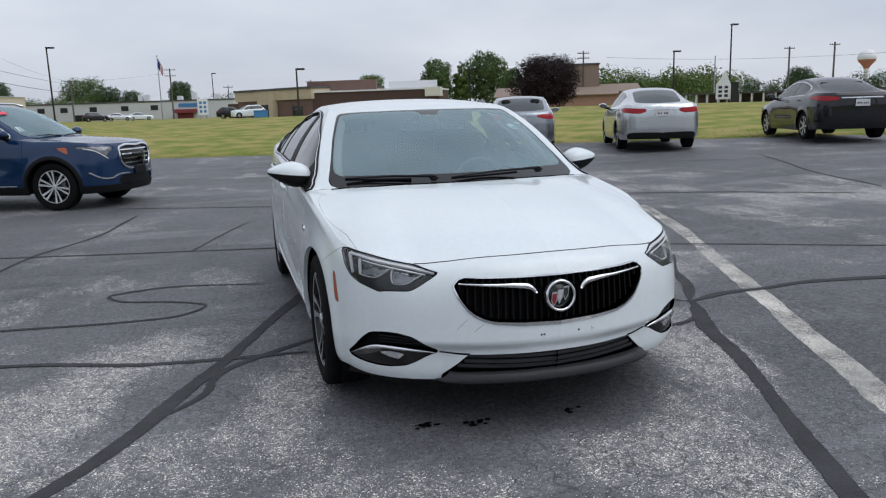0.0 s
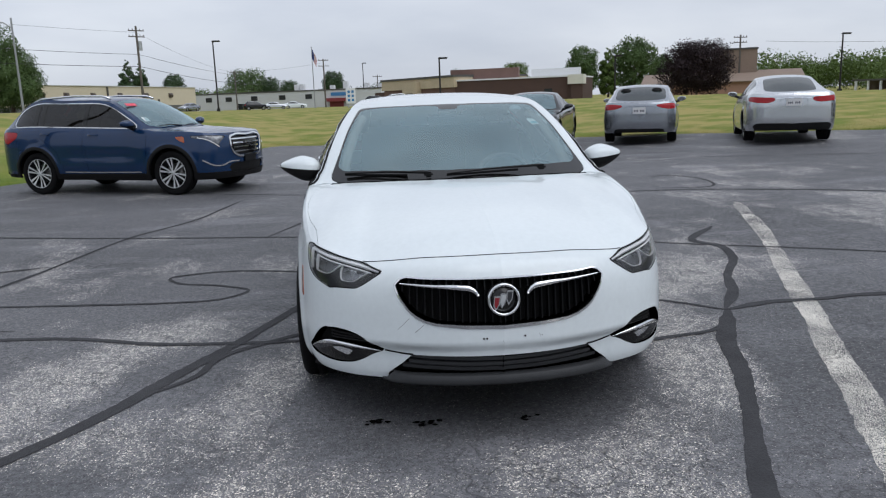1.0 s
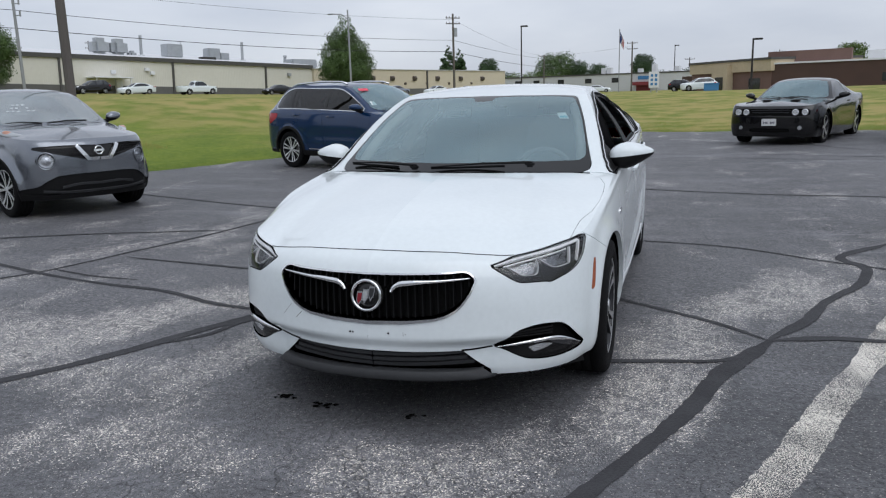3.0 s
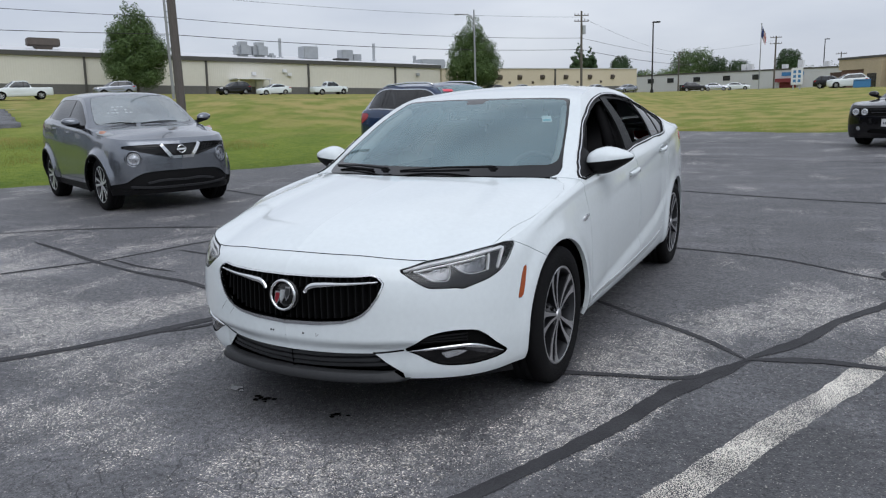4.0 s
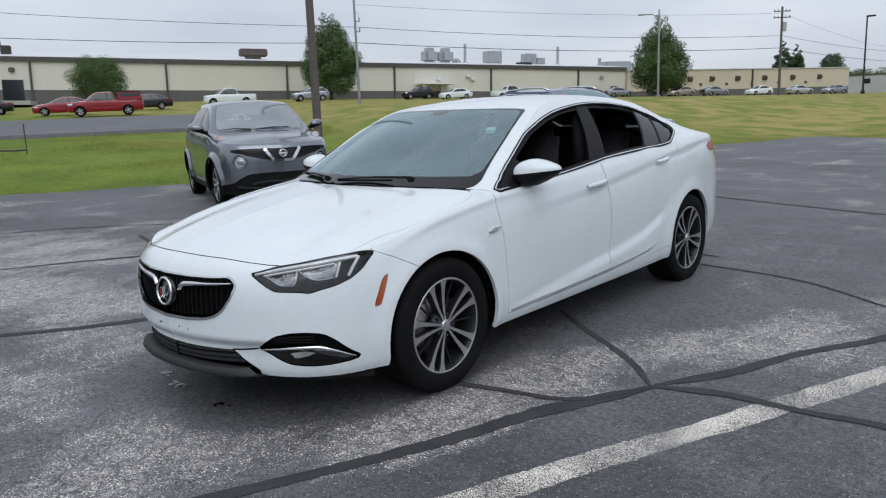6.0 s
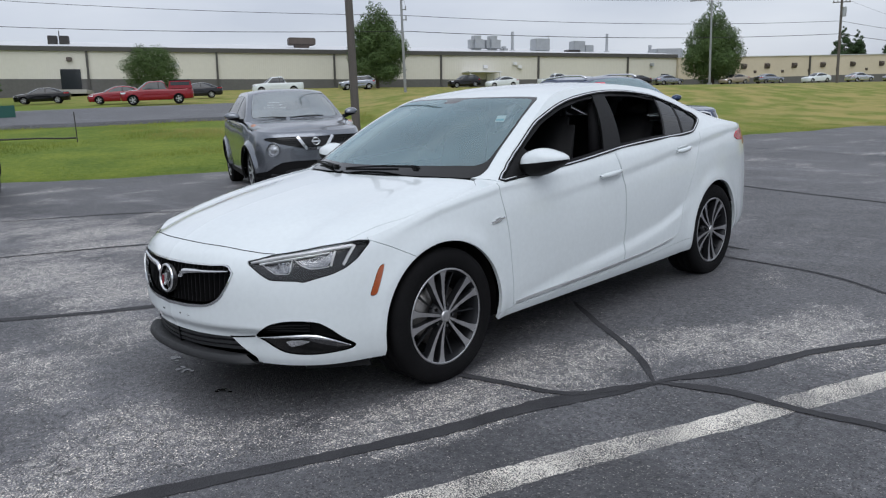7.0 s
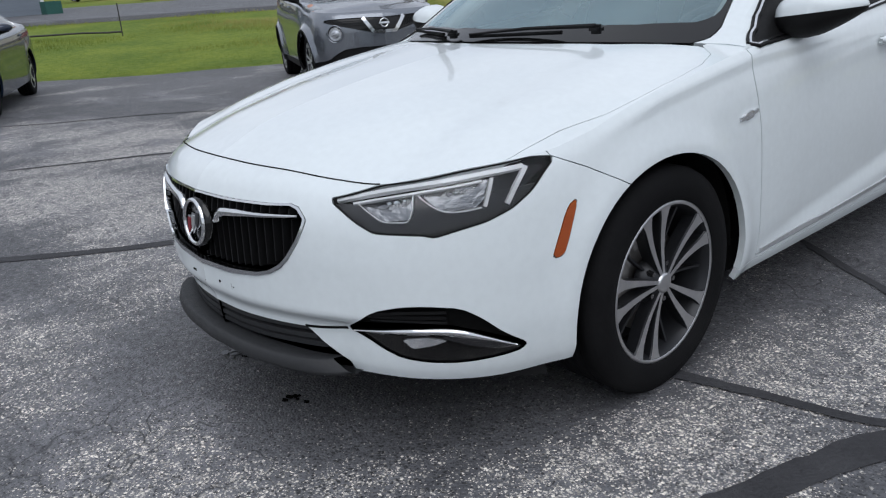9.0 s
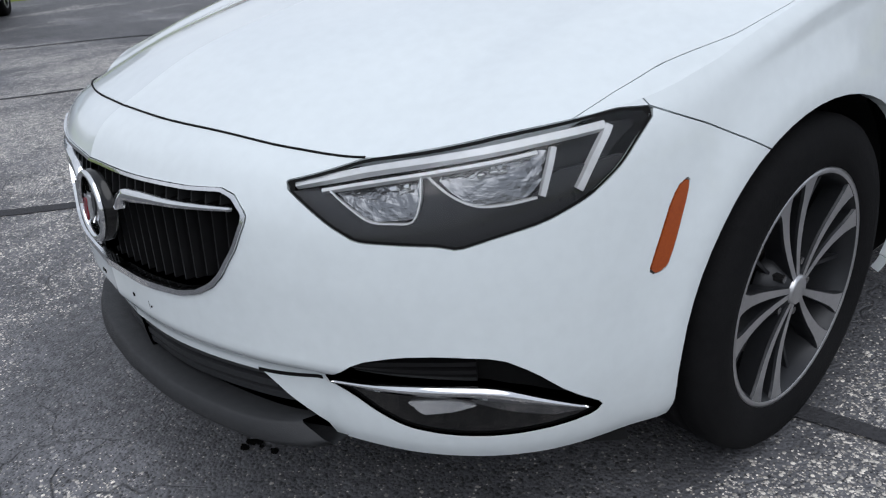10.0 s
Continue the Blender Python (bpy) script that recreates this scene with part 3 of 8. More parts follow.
def skin(name, S, material, parent, label="", side=0, flange=0.0):
    """A mesh of a surface with its edges turned in. side 1 or -1: as it is or mirrored; 0: both halves in one mesh."""
    V, N, _, F = S
    if not len(F):
        return None
    if flange:
        e = np.concatenate([F[:, [0, 1]], F[:, [1, 2]], F[:, [2, 0]]])
        key, inv, cnt = np.unique(np.sort(e, 1), axis=0, return_inverse=True, return_counts=True)
        e = e[cnt[inv.ravel()] == 1]
        e = e[~((np.abs(V[e[:, 0], 0]) < 4e-3) & (np.abs(V[e[:, 1], 0]) < 4e-3))]
        a, b = V[e[:, 0]], V[e[:, 1]]
        n0, n1 = N[e[:, 0]], N[e[:, 1]]
        out = np.cross(b - a, n0)
        out /= np.maximum(np.linalg.norm(out, axis=1, keepdims=True), 1e-9)
        m, k = len(e), len(V)
        j = np.arange(m)
        V = np.concatenate([V, a, b, b - n1 * flange, a - n0 * flange])
        N = np.concatenate([N, out, out, out, out])
        F = np.concatenate([F, np.stack([k + j, k + 3 * m + j, k + 2 * m + j], 1), np.stack([k + j, k + 2 * m + j, k + m + j], 1)])
    if side <= 0:
        W, M, G = V * (-1, 1, 1), N * (-1, 1, 1), F[:, ::-1]
        if side < 0:
            V, N, F = W, M, G
        else:
            F = np.concatenate([F, G + len(V)])
            V, N = np.concatenate([V, W]), np.concatenate([N, M])
    me = bpy.data.meshes.new(name)
    me.vertices.add(len(V))
    me.vertices.foreach_set("co", V.astype(np.float32).ravel())
    me.loops.add(3 * len(F))
    me.loops.foreach_set("vertex_index", F.astype(np.int32).ravel())
    me.polygons.add(len(F))
    me.polygons.foreach_set("loop_start", np.arange(0, 3 * len(F), 3, dtype=np.int32))
    me.polygons.foreach_set("use_smooth", np.ones(len(F), bool))
    me.update(calc_edges=True)
    me.normals_split_custom_set_from_vertices([tuple(x) for x in N])
    return link(name, me, material, parent, label)


def merge(*many):
    many = [s for s in many if len(s[3])]
    k = np.cumsum([0] + [len(s[0]) for s in many])
    return tuple(np.concatenate([s[j] for s in many]) for j in range(3)) + (np.concatenate([s[3] + o for s, o in zip(many, k)]),)

# ---- vehicles ----
class Body:
    """The half shell of a car, front at y = 0, left side at +x, from its plan outline, its shoulder line and its profiles."""

    def __init__(self, length, front, rear, top_front, top_side, top_rear, bottom, axles, radius, arch, roll_front, roll_side, roll_rear, tuck, dent=None, flare=0.012):
        self.length, self.axles, self.radius, self.arch, self.flare, self.dent, self.nose = length, axles, radius, arch, flare, dent, None
        c = curve(list(front) + [(x, length - y) for x, y in rear[::-1]], 500)
        self.c = c
        self.k = np.concatenate([[0], np.cumsum(np.linalg.norm(np.diff(c, axis=0), axis=1))])
        t = np.gradient(c, self.k, axis=0)
        n = np.stack([t[:, 1], -t[:, 0]], 1)
        n[0], n[-1] = (0, -1), (0, 1)
        self.n = n / np.linalg.norm(n, axis=1, keepdims=True)
        self.wide = int(c[:, 0].argmax())
        s = [float(self.sx(x)) for x, _ in top_front] + [float(self.sy(y)) for y, _ in top_side] + [float(self.sr(x)) for x, _ in top_rear]
        z = [h for _, h in (*top_front, *top_side, *top_rear)]
        self.ts, self.tz = s, z
        self.bottom, self.rolls, self.tuck = bottom, (roll_front, roll_side, roll_rear), tuck

    def sx(self, x):
        i = self.wide
        return np.interp(x, self.c[:i, 0], self.k[:i])

    def sy(self, y):
        return np.interp(y, np.maximum.accumulate(self.c[:, 1]), self.k)

    def sr(self, x):
        i = self.wide
        return np.interp(-np.asarray(x, float), -self.c[i:, 0], self.k[i:])

    def ztop(self, s):
        return table(self.ts, self.tz, s)

    def point(self, s, z):
        s, z = np.broadcast_arrays(np.asarray(s, float), np.asarray(z, float))
        x, y = np.interp(s, self.k, self.c[:, 0]), np.interp(s, self.k, self.c[:, 1])
        nx, ny = np.interp(s, self.k, self.n[:, 0]), np.interp(s, self.k, self.n[:, 1])
        q = np.maximum(self.ztop(s) - z, 0)
        wf, wr = np.where(ny < 0, ny ** 2, 0), np.where(ny > 0, ny ** 2, 0)
        f, d, r = (table(*zip(*p), q) for p in self.rolls)
        inset = wf * f + wr * r + (1 - wf - wr) * d
        inset = inset + table(*zip(*self.tuck), np.maximum(z - table(*zip(*self.bottom), y), 0))
        for cy, cz in self.axles:
            rho = np.hypot(y - cy, z - cz)
            inset = inset - self.flare * np.exp(-(((rho - self.arch - 0.01) / 0.055) ** 2)) * (1 - wf - wr)
        if self.dent:
            inset = inset + self.dent(y, z) * (1 - wf - wr)
        if self.nose:
            inset = inset + self.nose(x, z) * (ny < 0)
        return np.stack([np.maximum(x - nx * inset, 0) * (s > 1e-9), y - ny * inset, z], -1)

    def at(self, s, z, e=1e-3):
        """Places and outward normals on the side."""
        s, z = np.asarray(s, float), np.asarray(z, float)
        p = self.point(s, z)
        n = np.cross(self.point(s + e, z) - self.point(s - e, z), self.point(s, z + e) - self.point(s, z - e))
        return p, n / np.linalg.norm(n, axis=-1, keepdims=True)

    def belt(self, fine=0.012, coarse=0.03, rows=46):
        s = [0.0]
        while s[-1] < self.k[-1]:
            y = np.interp(s[-1], self.k, self.c[:, 1])
            s.append(s[-1] + (fine if y < 1.5 else coarse))
        s = np.array(s[:-1] + [self.k[-1]])
        v = np.linspace(0, 1, rows)[None] ** 1.0
        y = np.interp(s, self.k, self.c[:, 1])
        lo, hi = table(*zip(*self.bottom), y)[:, None], self.ztop(s)[:, None]
        z = lo + (hi - lo) * v
        S = np.repeat(s[:, None], rows, 1)
        return grid(self.point(S, z), np.stack([S, z], -1))

    def edge(self, s):
        s = np.asarray(s, float)
        return self.point(s, self.ztop(s))

    def coons(self, F, R, C, E):
        """A patch between a front and a rear row (centre to side) and a centre and a side line (front to rear); coordinates x, y."""
        m, n = len(F), len(C)
        a, b = np.linspace(0, 1, n)[:, None, None], np.linspace(0, 1, m)[None, :, None]
        P = (1 - a) * F[None] + a * R[None] + (1 - b) * C[:, None] + b * E[:, None]
        P = P - ((1 - a) * (1 - b) * F[0] + (1 - a) * b * F[-1] + a * (1 - b) * R[0] + a * b * R[-1])
        return grid(P, P[..., :2].copy(), flip=True)

    def hood(self, y_corner, y_end, cowl, crown, m=60, n=60, ridge=0.0):
        sc, se = float(self.sy(y_corner)), float(self.sy(y_end))
        F, E = self.edge(np.linspace(0, sc, m)), self.edge(np.linspace(sc, se, n))
        R = curve([*cowl, E[-1]], m)
        C = curve([(0, F[0][1], F[0][2]), *[(0, y, z) for y, z in crown], cowl[0]], n)
        V, N, A, G = self.coons(F, R, C, E)
        if ridge:
            P = V.reshape(n, m, 3).copy()
            b, a = np.linspace(0, 1, m)[None], np.linspace(0, 1, n)[:, None]
            P[..., 2] += ridge * np.sin(np.pi * np.clip(a * 1.05, 0, 1)) * np.exp(-(((b - 0.62) / 0.09) ** 2)) - 0.5 * ridge * np.sin(np.pi * a) * np.exp(-(((b - 0.80) / 0.07) ** 2))
            return grid(P, P[..., :2].copy(), flip=True)
        return V, N, A, G

    def roof(self, centre, rail, n=110, m=40):
        C, E = curve([(0, y, z) for y, z in centre], n), curve(rail, n)
        b = np.linspace(0, 1, m)[None, :]
        P = np.stack([E[:, :1] * b, C[:, 1:2] + (E[:, 1:2] - C[:, 1:2]) * b ** 2, C[:, 2:] + (E[:, 2:] - C[:, 2:]) * b ** 2.6], -1)
        self.rail = E
        return grid(P, P[..., :2].copy(), flip=True)

    def cabin_side(self, y0, y1, bulge=0.025, m=30):
        E = self.rail
        B = self.edge(self.sy(y0 + (y1 - y0) * (E[:, 1] - E[0, 1]) / (E[-1, 1] - E[0, 1])))
        r = np.linspace(0, 1, m)[None, :, None]
        P = E[:, None] + (B - E)[:, None] * r
        P[..., 0] += bulge * np.sin(np.pi * r[..., 0]) * np.clip((B - E)[:, None, 0] / 0.25, 0, 1)
        self.sill = B
        return grid(P, P[..., 1:].copy(), flip=True)

    def deck(self, y_corner, m=30, n=14, sag=0.0):
        last = np.concatenate([self.roof_end, curve([self.rail[-1], (self.rail[-1] + self.sill[-1]) / 2, self.sill[-1]], 12)[1:]])
        F = curve(last, m)
        s0, s1 = float(self.sy(self.sill[-1][1])), float(self.sy(y_corner))
        E, R = self.edge(np.linspace(s0, s1, n)), self.edge(np.linspace(self.k[-1], s1, m))
        C = curve([F[0], (F[0] + R[0]) / 2 - np.array((0, 0, sag)), R[0]], n)
        return self.coons(F, R, C, E)

    def strip(self, path, w, h, lift=0.0, closed=False, n=60):
        """A raised band along a path of (s, z) on the side."""
        q = curve(path, n) if len(path) > 2 else np.linspace(path[0], path[1], n)
        p, nn = self.at(q[:, 0], q[:, 1])
        return band(p, nn, w, h, lift)


def band(p, nn, w, h, lift=0.0):
    t = np.gradient(p, axis=0)
    t /= np.maximum(np.linalg.norm(t, axis=1, keepdims=True), 1e-9)
    b = np.cross(nn, t)
    w = np.asarray(w, float).reshape(-1, 1) if np.ndim(w) else w
    rows = [p - b * w / 2 + nn * (lift - 0.004), p - b * w * 0.42 + nn * (lift + h), p + b * w * 0.42 + nn * (lift + h), p + b * w / 2 + nn * (lift - 0.004)]
    bm = bmesh.new()
    vs = [[bm.verts.new(r[i]) for r in rows] for i in range(len(p))]
    for a, c in zip(vs, vs[1:]):
        for j in range(3):
            bm.faces.new((a[j], a[j + 1], c[j + 1], c[j]))
    bm.faces.new(vs[0]), bm.faces.new(vs[-1][::-1])
    return bm


def mirrored(bm):
    """The same mesh on the other side of the car."""
    bmesh.ops.scale(bm, vec=(-1, 1, 1), verts=bm.verts)
    bmesh.ops.reverse_faces(bm, faces=bm.faces)
    return bm


def pair(name, make, material, parent, label="", smooth=False):
    a = part(name, make(), material, parent, label, smooth)
    b = part(name, mirrored(make()), material, parent, label, smooth)
    return a, b


def spoke_mesh(r0, r1, w0, w1, x0, x1, deep, bright, dark, lean=0.0, flare=0.0):
    bm = bmesh.new()
    rows = []
    for k in range(11):
        t = k / 10
        r, x = r0 + (r1 - r0) * t, x0 + (x1 - x0) * t - 0.008 * math.sin(math.pi * t)
        w = w0 + (w1 - w0) * t ** 1.3 + flare * max(0.0, (t - 0.72) / 0.28) ** 2.2
        a = lean * t
        y = r * math.sin(a)
        z = r * math.cos(a)
        rows.append([bm.verts.new((x - deep, y - w * 0.6, z)), bm.verts.new((x - 0.005, y - w, z)), bm.verts.new((x, y - w * 0.88, z)), bm.verts.new((x, y + w * 0.88, z)), bm.verts.new((x - 0.005, y + w, z)), bm.verts.new((x - deep, y + w * 0.6, z))])
    for a, b in zip(rows, rows[1:]):
        for j in range(5):
            bm.faces.new((a[j], b[j], b[j + 1], a[j + 1])).material_index = 0 if j == 2 else 1
    me = bpy.data.meshes.new("spoke")
    bm.to_mesh(me)
    bm.free()
    me.materials.append(bright), me.materials.append(dark)
    return me


def bm_mesh(name, bm, material, smooth=True):
    me = bpy.data.meshes.new(name)
    for f in bm.faces:
        f.smooth = smooth
    bm.to_mesh(me)
    bm.free()
    me.materials.append(material)
    return me


def wheel_kit(R, rim, wide, pairs, spread, w0, w1, bright, dark, lip=None, lean=0.0, fine=True, flare=0.0):
    """The meshes of one wheel, outer face at x = 0."""
    n = 64 if fine else 24
    t = [(rim - 0.004, -0.016), (rim + 0.006, -0.004), (rim + 0.02, 0.0), (R - 0.055, 0.006), (R - 0.02, -0.002), (R - 0.006, -0.014), (R, -0.03)]
    if fine:
        for g in (0.30, 0.5, 0.70):
            t += [(R, -wide * g + 0.006), (R - 0.007, -wide * g + 0.004), (R - 0.007, -wide * g - 0.004), (R, -wide * g - 0.006)]
    t += [(R, -wide + 0.03), (R - 0.006, -wide + 0.014), (R - 0.03, -wide), (rim, -wide + 0.01)]
    kit = {"tyre": bm_mesh("tyre", lathe(bmesh.new(), t, n), RUBBER)}
    kit["rim"] = bm_mesh("rim", lathe(bmesh.new(), [(rim + 0.002, -0.018), (rim + 0.001, -0.008), (rim - 0.006, -0.006), (rim - 0.010, -0.009)], n), lip or bright)
    kit["rim_barrel"] = bm_mesh("rim_barrel", lathe(bmesh.new(), [(rim - 0.010, -0.009), (rim - 0.017, -0.020), (rim - 0.022, -0.04), (rim - 0.035, -0.10), (rim - 0.03, -wide + 0.02)], n), dark)
    kit["spoke"] = spoke_mesh(0.026, rim - 0.006, w0, w1, -0.016, -0.009, 0.045, bright, dark, lean, flare)
    kit["spoke2"] = spoke_mesh(0.026, rim - 0.006, w0, w1, -0.016, -0.009, 0.045, bright, dark, -lean, flare) if lean else kit["spoke"]
    kit["hub_cap"] = bm_mesh("hub_cap", lathe(bmesh.new(), [(0.0005, -0.010), (0.024, -0.010), (0.029, -0.012), (0.031, -0.020)], 28), bright)
    kit["hub"] = bm_mesh("hub", lathe(bmesh.new(), [(0.031, -0.018), (0.045, -0.026), (0.072, -0.048), (0.075, -0.07)], 28), dark)
    kit["brake_disc"] = bm_mesh("brake_disc", lathe(bmesh.new(), [(0.05, -0.085), (0.155, -0.085), (0.155, -0.11), (0.05, -0.12)], 36), DISC)
    kit["backing"] = bm_mesh("backing", lathe(bmesh.new(), [(0.0005, -0.14), (rim - 0.03, -0.14)], 24), LINER)
    kit["turns"] = [(360 / pairs * k + d, "spoke" if d > 0 else "spoke2") for k in range(pairs) for d in ((-spread, spread) if spread else (1e-6,))]
    if fine and spread:
        kit["rib"] = spoke_mesh(0.04, rim - 0.014, 0.003, 0.005, -0.045, -0.034, 0.02, dark, dark, 0.0)
        kit["turns"] += [(360 / pairs * (k + 0.5), "rib") for k in range(pairs)]
        kit["lug_nut"] = bm_mesh("lug_nut", rod(bmesh.new(), (-0.05, 0, 0.056), (-0.022, 0, 0.056), 0.011, 0.008, 6), SMOKED, False)
        kit["turns"] += [(360 / pairs * (k + 0.5), "lug_nut") for k in range(pairs)]
    return kit


def wheel(parent, kit, x, y, z, side, start=0.0, steer=0.0, label=""):
    ob = new("wheel")
    ob.parent = parent
    ob.matrix_local = pose(x * side, y, z, 0, 0, (0 if side > 0 else 180) + steer) @ pose(0, 0, 0, start)
    if label:
        ob["label"] = label
    for k in ("tyre", "rim", "rim_barrel", "hub_cap", "hub", "brake_disc", "backing"):
        link(k, kit[k], None, ob)
    for a, key in kit["turns"]:
        sp = link("lug_nut" if key == "lug_nut" else "spoke", kit[key], None, ob)
        sp.matrix_local = pose(0, 0, 0, a)
    return ob


def arches(b, bl, sides=True):
    for cy, cz in b.axles:
        s = b.sy(cy)
        ang = np.linspace(0, 2 * math.pi, 56, endpoint=False)
        _, bl = split(bl, within(np.stack([s + b.arch * np.cos(ang), cz + b.arch * np.sin(ang)], 1), bl[2][:, :2]))
        _, bl = split(bl, np.maximum(np.abs(bl[2][:, 0] - s) - b.arch * 0.985, bl[2][:, 1] - cz))
    return bl


def liner(parent, b, width):
    """Dark wheel housings and floor pan."""
    for cy, cz in b.axles:
        for sg in (1, -1):
            bm = bmesh.new()
            rows = []
            for k in range(19):
                a = math.pi * k / 18
                y, z = cy + (b.arch + 0.02) * math.cos(a), cz + (b.arch + 0.02) * math.sin(a)
                rows.append([bm.verts.new((sg * xx, y, z)) for xx in (min(width - 0.035, float(np.interp(y, b.c[:, 1], b.c[:, 0])) - 0.05), width - 0.40)] + [bm.verts.new((sg * (width - 0.40), cy + 0.05 * math.cos(a), cz))])
            for p, q in zip(rows, rows[1:]):
                bm.faces.new((p[0], p[1], q[1], q[0])), bm.faces.new((p[1], p[2], q[2], q[1]))
            part("wheel_liner", bm, LINER, parent)
    bm = bmesh.new()
    f, r = b.axles[0][0] + b.arch + 0.03, b.axles[1][0] - b.arch - 0.03
    lo = b.bottom[1][1] + 0.01
    box(bm, (0, (f + r) / 2, lo + 0.05), (2 * width - 0.14, r - f, 0.1))
    box(bm, (0, f - b.arch - 0.03, lo + 0.12), (2 * width - 0.54, 2 * b.arch + 0.5, 0.1))
    box(bm, (0, r + b.arch + 0.2, lo + 0.14), (2 * width - 0.54, 2 * b.arch + 0.7, 0.1))
    part("floor_pan", bm, LINER, parent)


def seat(name, parent, x, y, z):
    bm = bmesh.new()
    box(bm, (x, y, z), (0.50, 0.50, 0.16), (6, 0, 0), 0.92, 0.05)
    part(name, bm, SEATM, parent, smooth=True)
    bm = bmesh.new()
    box(bm, (x, y + 0.30, z + 0.34), (0.46, 0.15, 0.60), (-16, 0, 0), 0.8, 0.05)
    part("backrest", bm, SEATM, parent, smooth=True)
    bm = bmesh.new()
    box(bm, (x, y + 0.42, z + 0.73), (0.26, 0.10, 0.18), (-12, 0, 0), 0.9, 0.04)
    rod(bm, (x - 0.06, y + 0.40, z + 0.68), (x - 0.06, y + 0.38, z + 0.58), 0.007, n=6)
    rod(bm, (x + 0.06, y + 0.40, z + 0.68), (x + 0.06, y + 0.38, z + 0.58), 0.007, n=6)
    part("headrest", bm, SEATM, parent, smooth=True)


def interior(parent, w, cowl_y, cowl_z, floor, seats_y, rear_y, drop=0.0):
    """Dashboard, wheel, seats and floor."""
    bm = bmesh.new()
    box(bm, (0, cowl_y + 0.42, cowl_z - 0.11 - drop), (2 * w - 0.1, 0.62, 0.16), (-3, 0, 0), 0.94, 0.05)
    box(bm, (0, cowl_y + 0.62, cowl_z - 0.30 - drop), (0.30, 0.25, 0.40), (10, 0, 0), 0.9, 0.03)
    part("dashboard", bm, CABIN, parent, smooth=True)
    bm = bmesh.new()
    ring = lathe(bmesh.new(), [(0.185 + 0.016 * math.cos(a), 0.016 * math.sin(a)) for a in np.linspace(0, 2 * math.pi, 9)], 32, "Z")
    box(ring, (0, 0, -0.02), (0.14, 0.11, 0.05), bevel=0.02)
    box(ring, (0, 0.0, -0.012), (0.35, 0.03, 0.015))
    box(ring, (0, -0.1, -0.012), (0.03, 0.17, 0.015))
    bmesh.ops.transform(ring, matrix=pose(0.37, cowl_y + 0.80, cowl_z - 0.06 - drop, 62, 0, 0), verts=ring.verts)
    part("steering_wheel", ring, WHEELG, parent, smooth=True)
    bm.free()
    for x in (-0.37, 0.37):
        seat("seat", parent, x, seats_y, floor + 0.30)
    bm = bmesh.new()
    box(bm, (0, rear_y, floor + 0.32), (1.25, 0.5, 0.16), (6, 0, 0), 0.96, 0.05)
    box(bm, (0, rear_y + 0.34, floor + 0.64), (1.22, 0.16, 0.55), (-22, 0, 0), 0.94, 0.05)
    for x in (-0.38, 0.38):
        box(bm, (x, rear_y + 0.46, floor + 0.95), (0.26, 0.09, 0.15), (-14, 0, 0), 0.9, 0.03)
    part("rear_seat", bm, SEATM, parent, smooth=True)
    bm = bmesh.new()
    box(bm, (0, (cowl_y + rear_y) / 2 + 0.4, floor), (2 * w, rear_y - cowl_y + 1.0, 0.04))
    box(bm, (0, cowl_y + 0.05, (floor + cowl_z) / 2 - 0.1), (2 * w - 0.04, 0.04, cowl_z - floor - 0.14))
    box(bm, (0, rear_y + 0.72, floor + 0.3), (2 * w - 0.1, 0.04, 0.56))
    part("cabin_floor", bm, CABIN, parent)


def mirror_pair(parent, cap, x, y, z, size=(0.24, 0.13, 0.15), belly=None, cut=0.12, taper=0.70, point=0.75, tilt=0.10, deep=0.78):
    """Door mirrors: a rounded cap that narrows outwards, a dark lower shell and foot, a mirror glass."""
    for sg in (1, -1):
        def shell(p, back=0.30):
            k = (1.0 - taper * max(0.0, p.x + 0.05)) * (1.0 if p.z > 0 else deep)
            px = math.copysign(abs(2 * p.x) ** (point if p.x > 0 else 0.75), p.x) / 2
            pz = math.copysign(abs(2 * p.z) ** 0.72, p.z) / 2
            return Vector((sg * (x + px * size[0]), y + max(min(p.y, back), -0.5) * size[1] * 1.25 + 0.22 * size[0] * (px + 0.2), z + pz * size[2] * k + 0.03 * px))

        bm = bmesh.new()
        bmesh.ops.create_uvsphere(bm, u_segments=24, v_segments=14, radius=0.5)
        for v in bm.verts:
            v.co = shell(v.co)
        if sg < 0:
            bmesh.ops.reverse_faces(bm, faces=bm.faces)
        lower = bm.copy()
        level = z - cut * size[2]
        bmesh.ops.bisect_plane(bm, geom=[*bm.verts, *bm.edges, *bm.faces], plane_co=(sg * x, y, level), plane_no=(sg * tilt, 0, 1), clear_inner=True)
        bmesh.ops.bisect_plane(lower, geom=[*lower.verts, *lower.edges, *lower.faces], plane_co=(sg * x, y, level), plane_no=(sg * tilt, 0, 1), clear_outer=True)
        part("mirror_cap", bm, cap, parent, smooth=True)
        rod(lower, (sg * (x - size[0] * 0.2), y + 0.02, z - 0.28 * size[2]), (sg * (x - size[0] * 0.72), y + 0.02, z - size[2] * 0.50), 0.028, 0.034, 10)
        part("mirror_foot", lower, belly or PLASTIC, parent, smooth=True)
        bm = bmesh.new()
        bmesh.ops.create_circle(bm, cap_ends=True, segments=24, radius=0.34)
        for v in bm.verts:
            v.co = shell(Vector((v.co.x, 0.34, v.co.y)), 0.34)
        part("mirror_glass", bm, CHROME, parent)


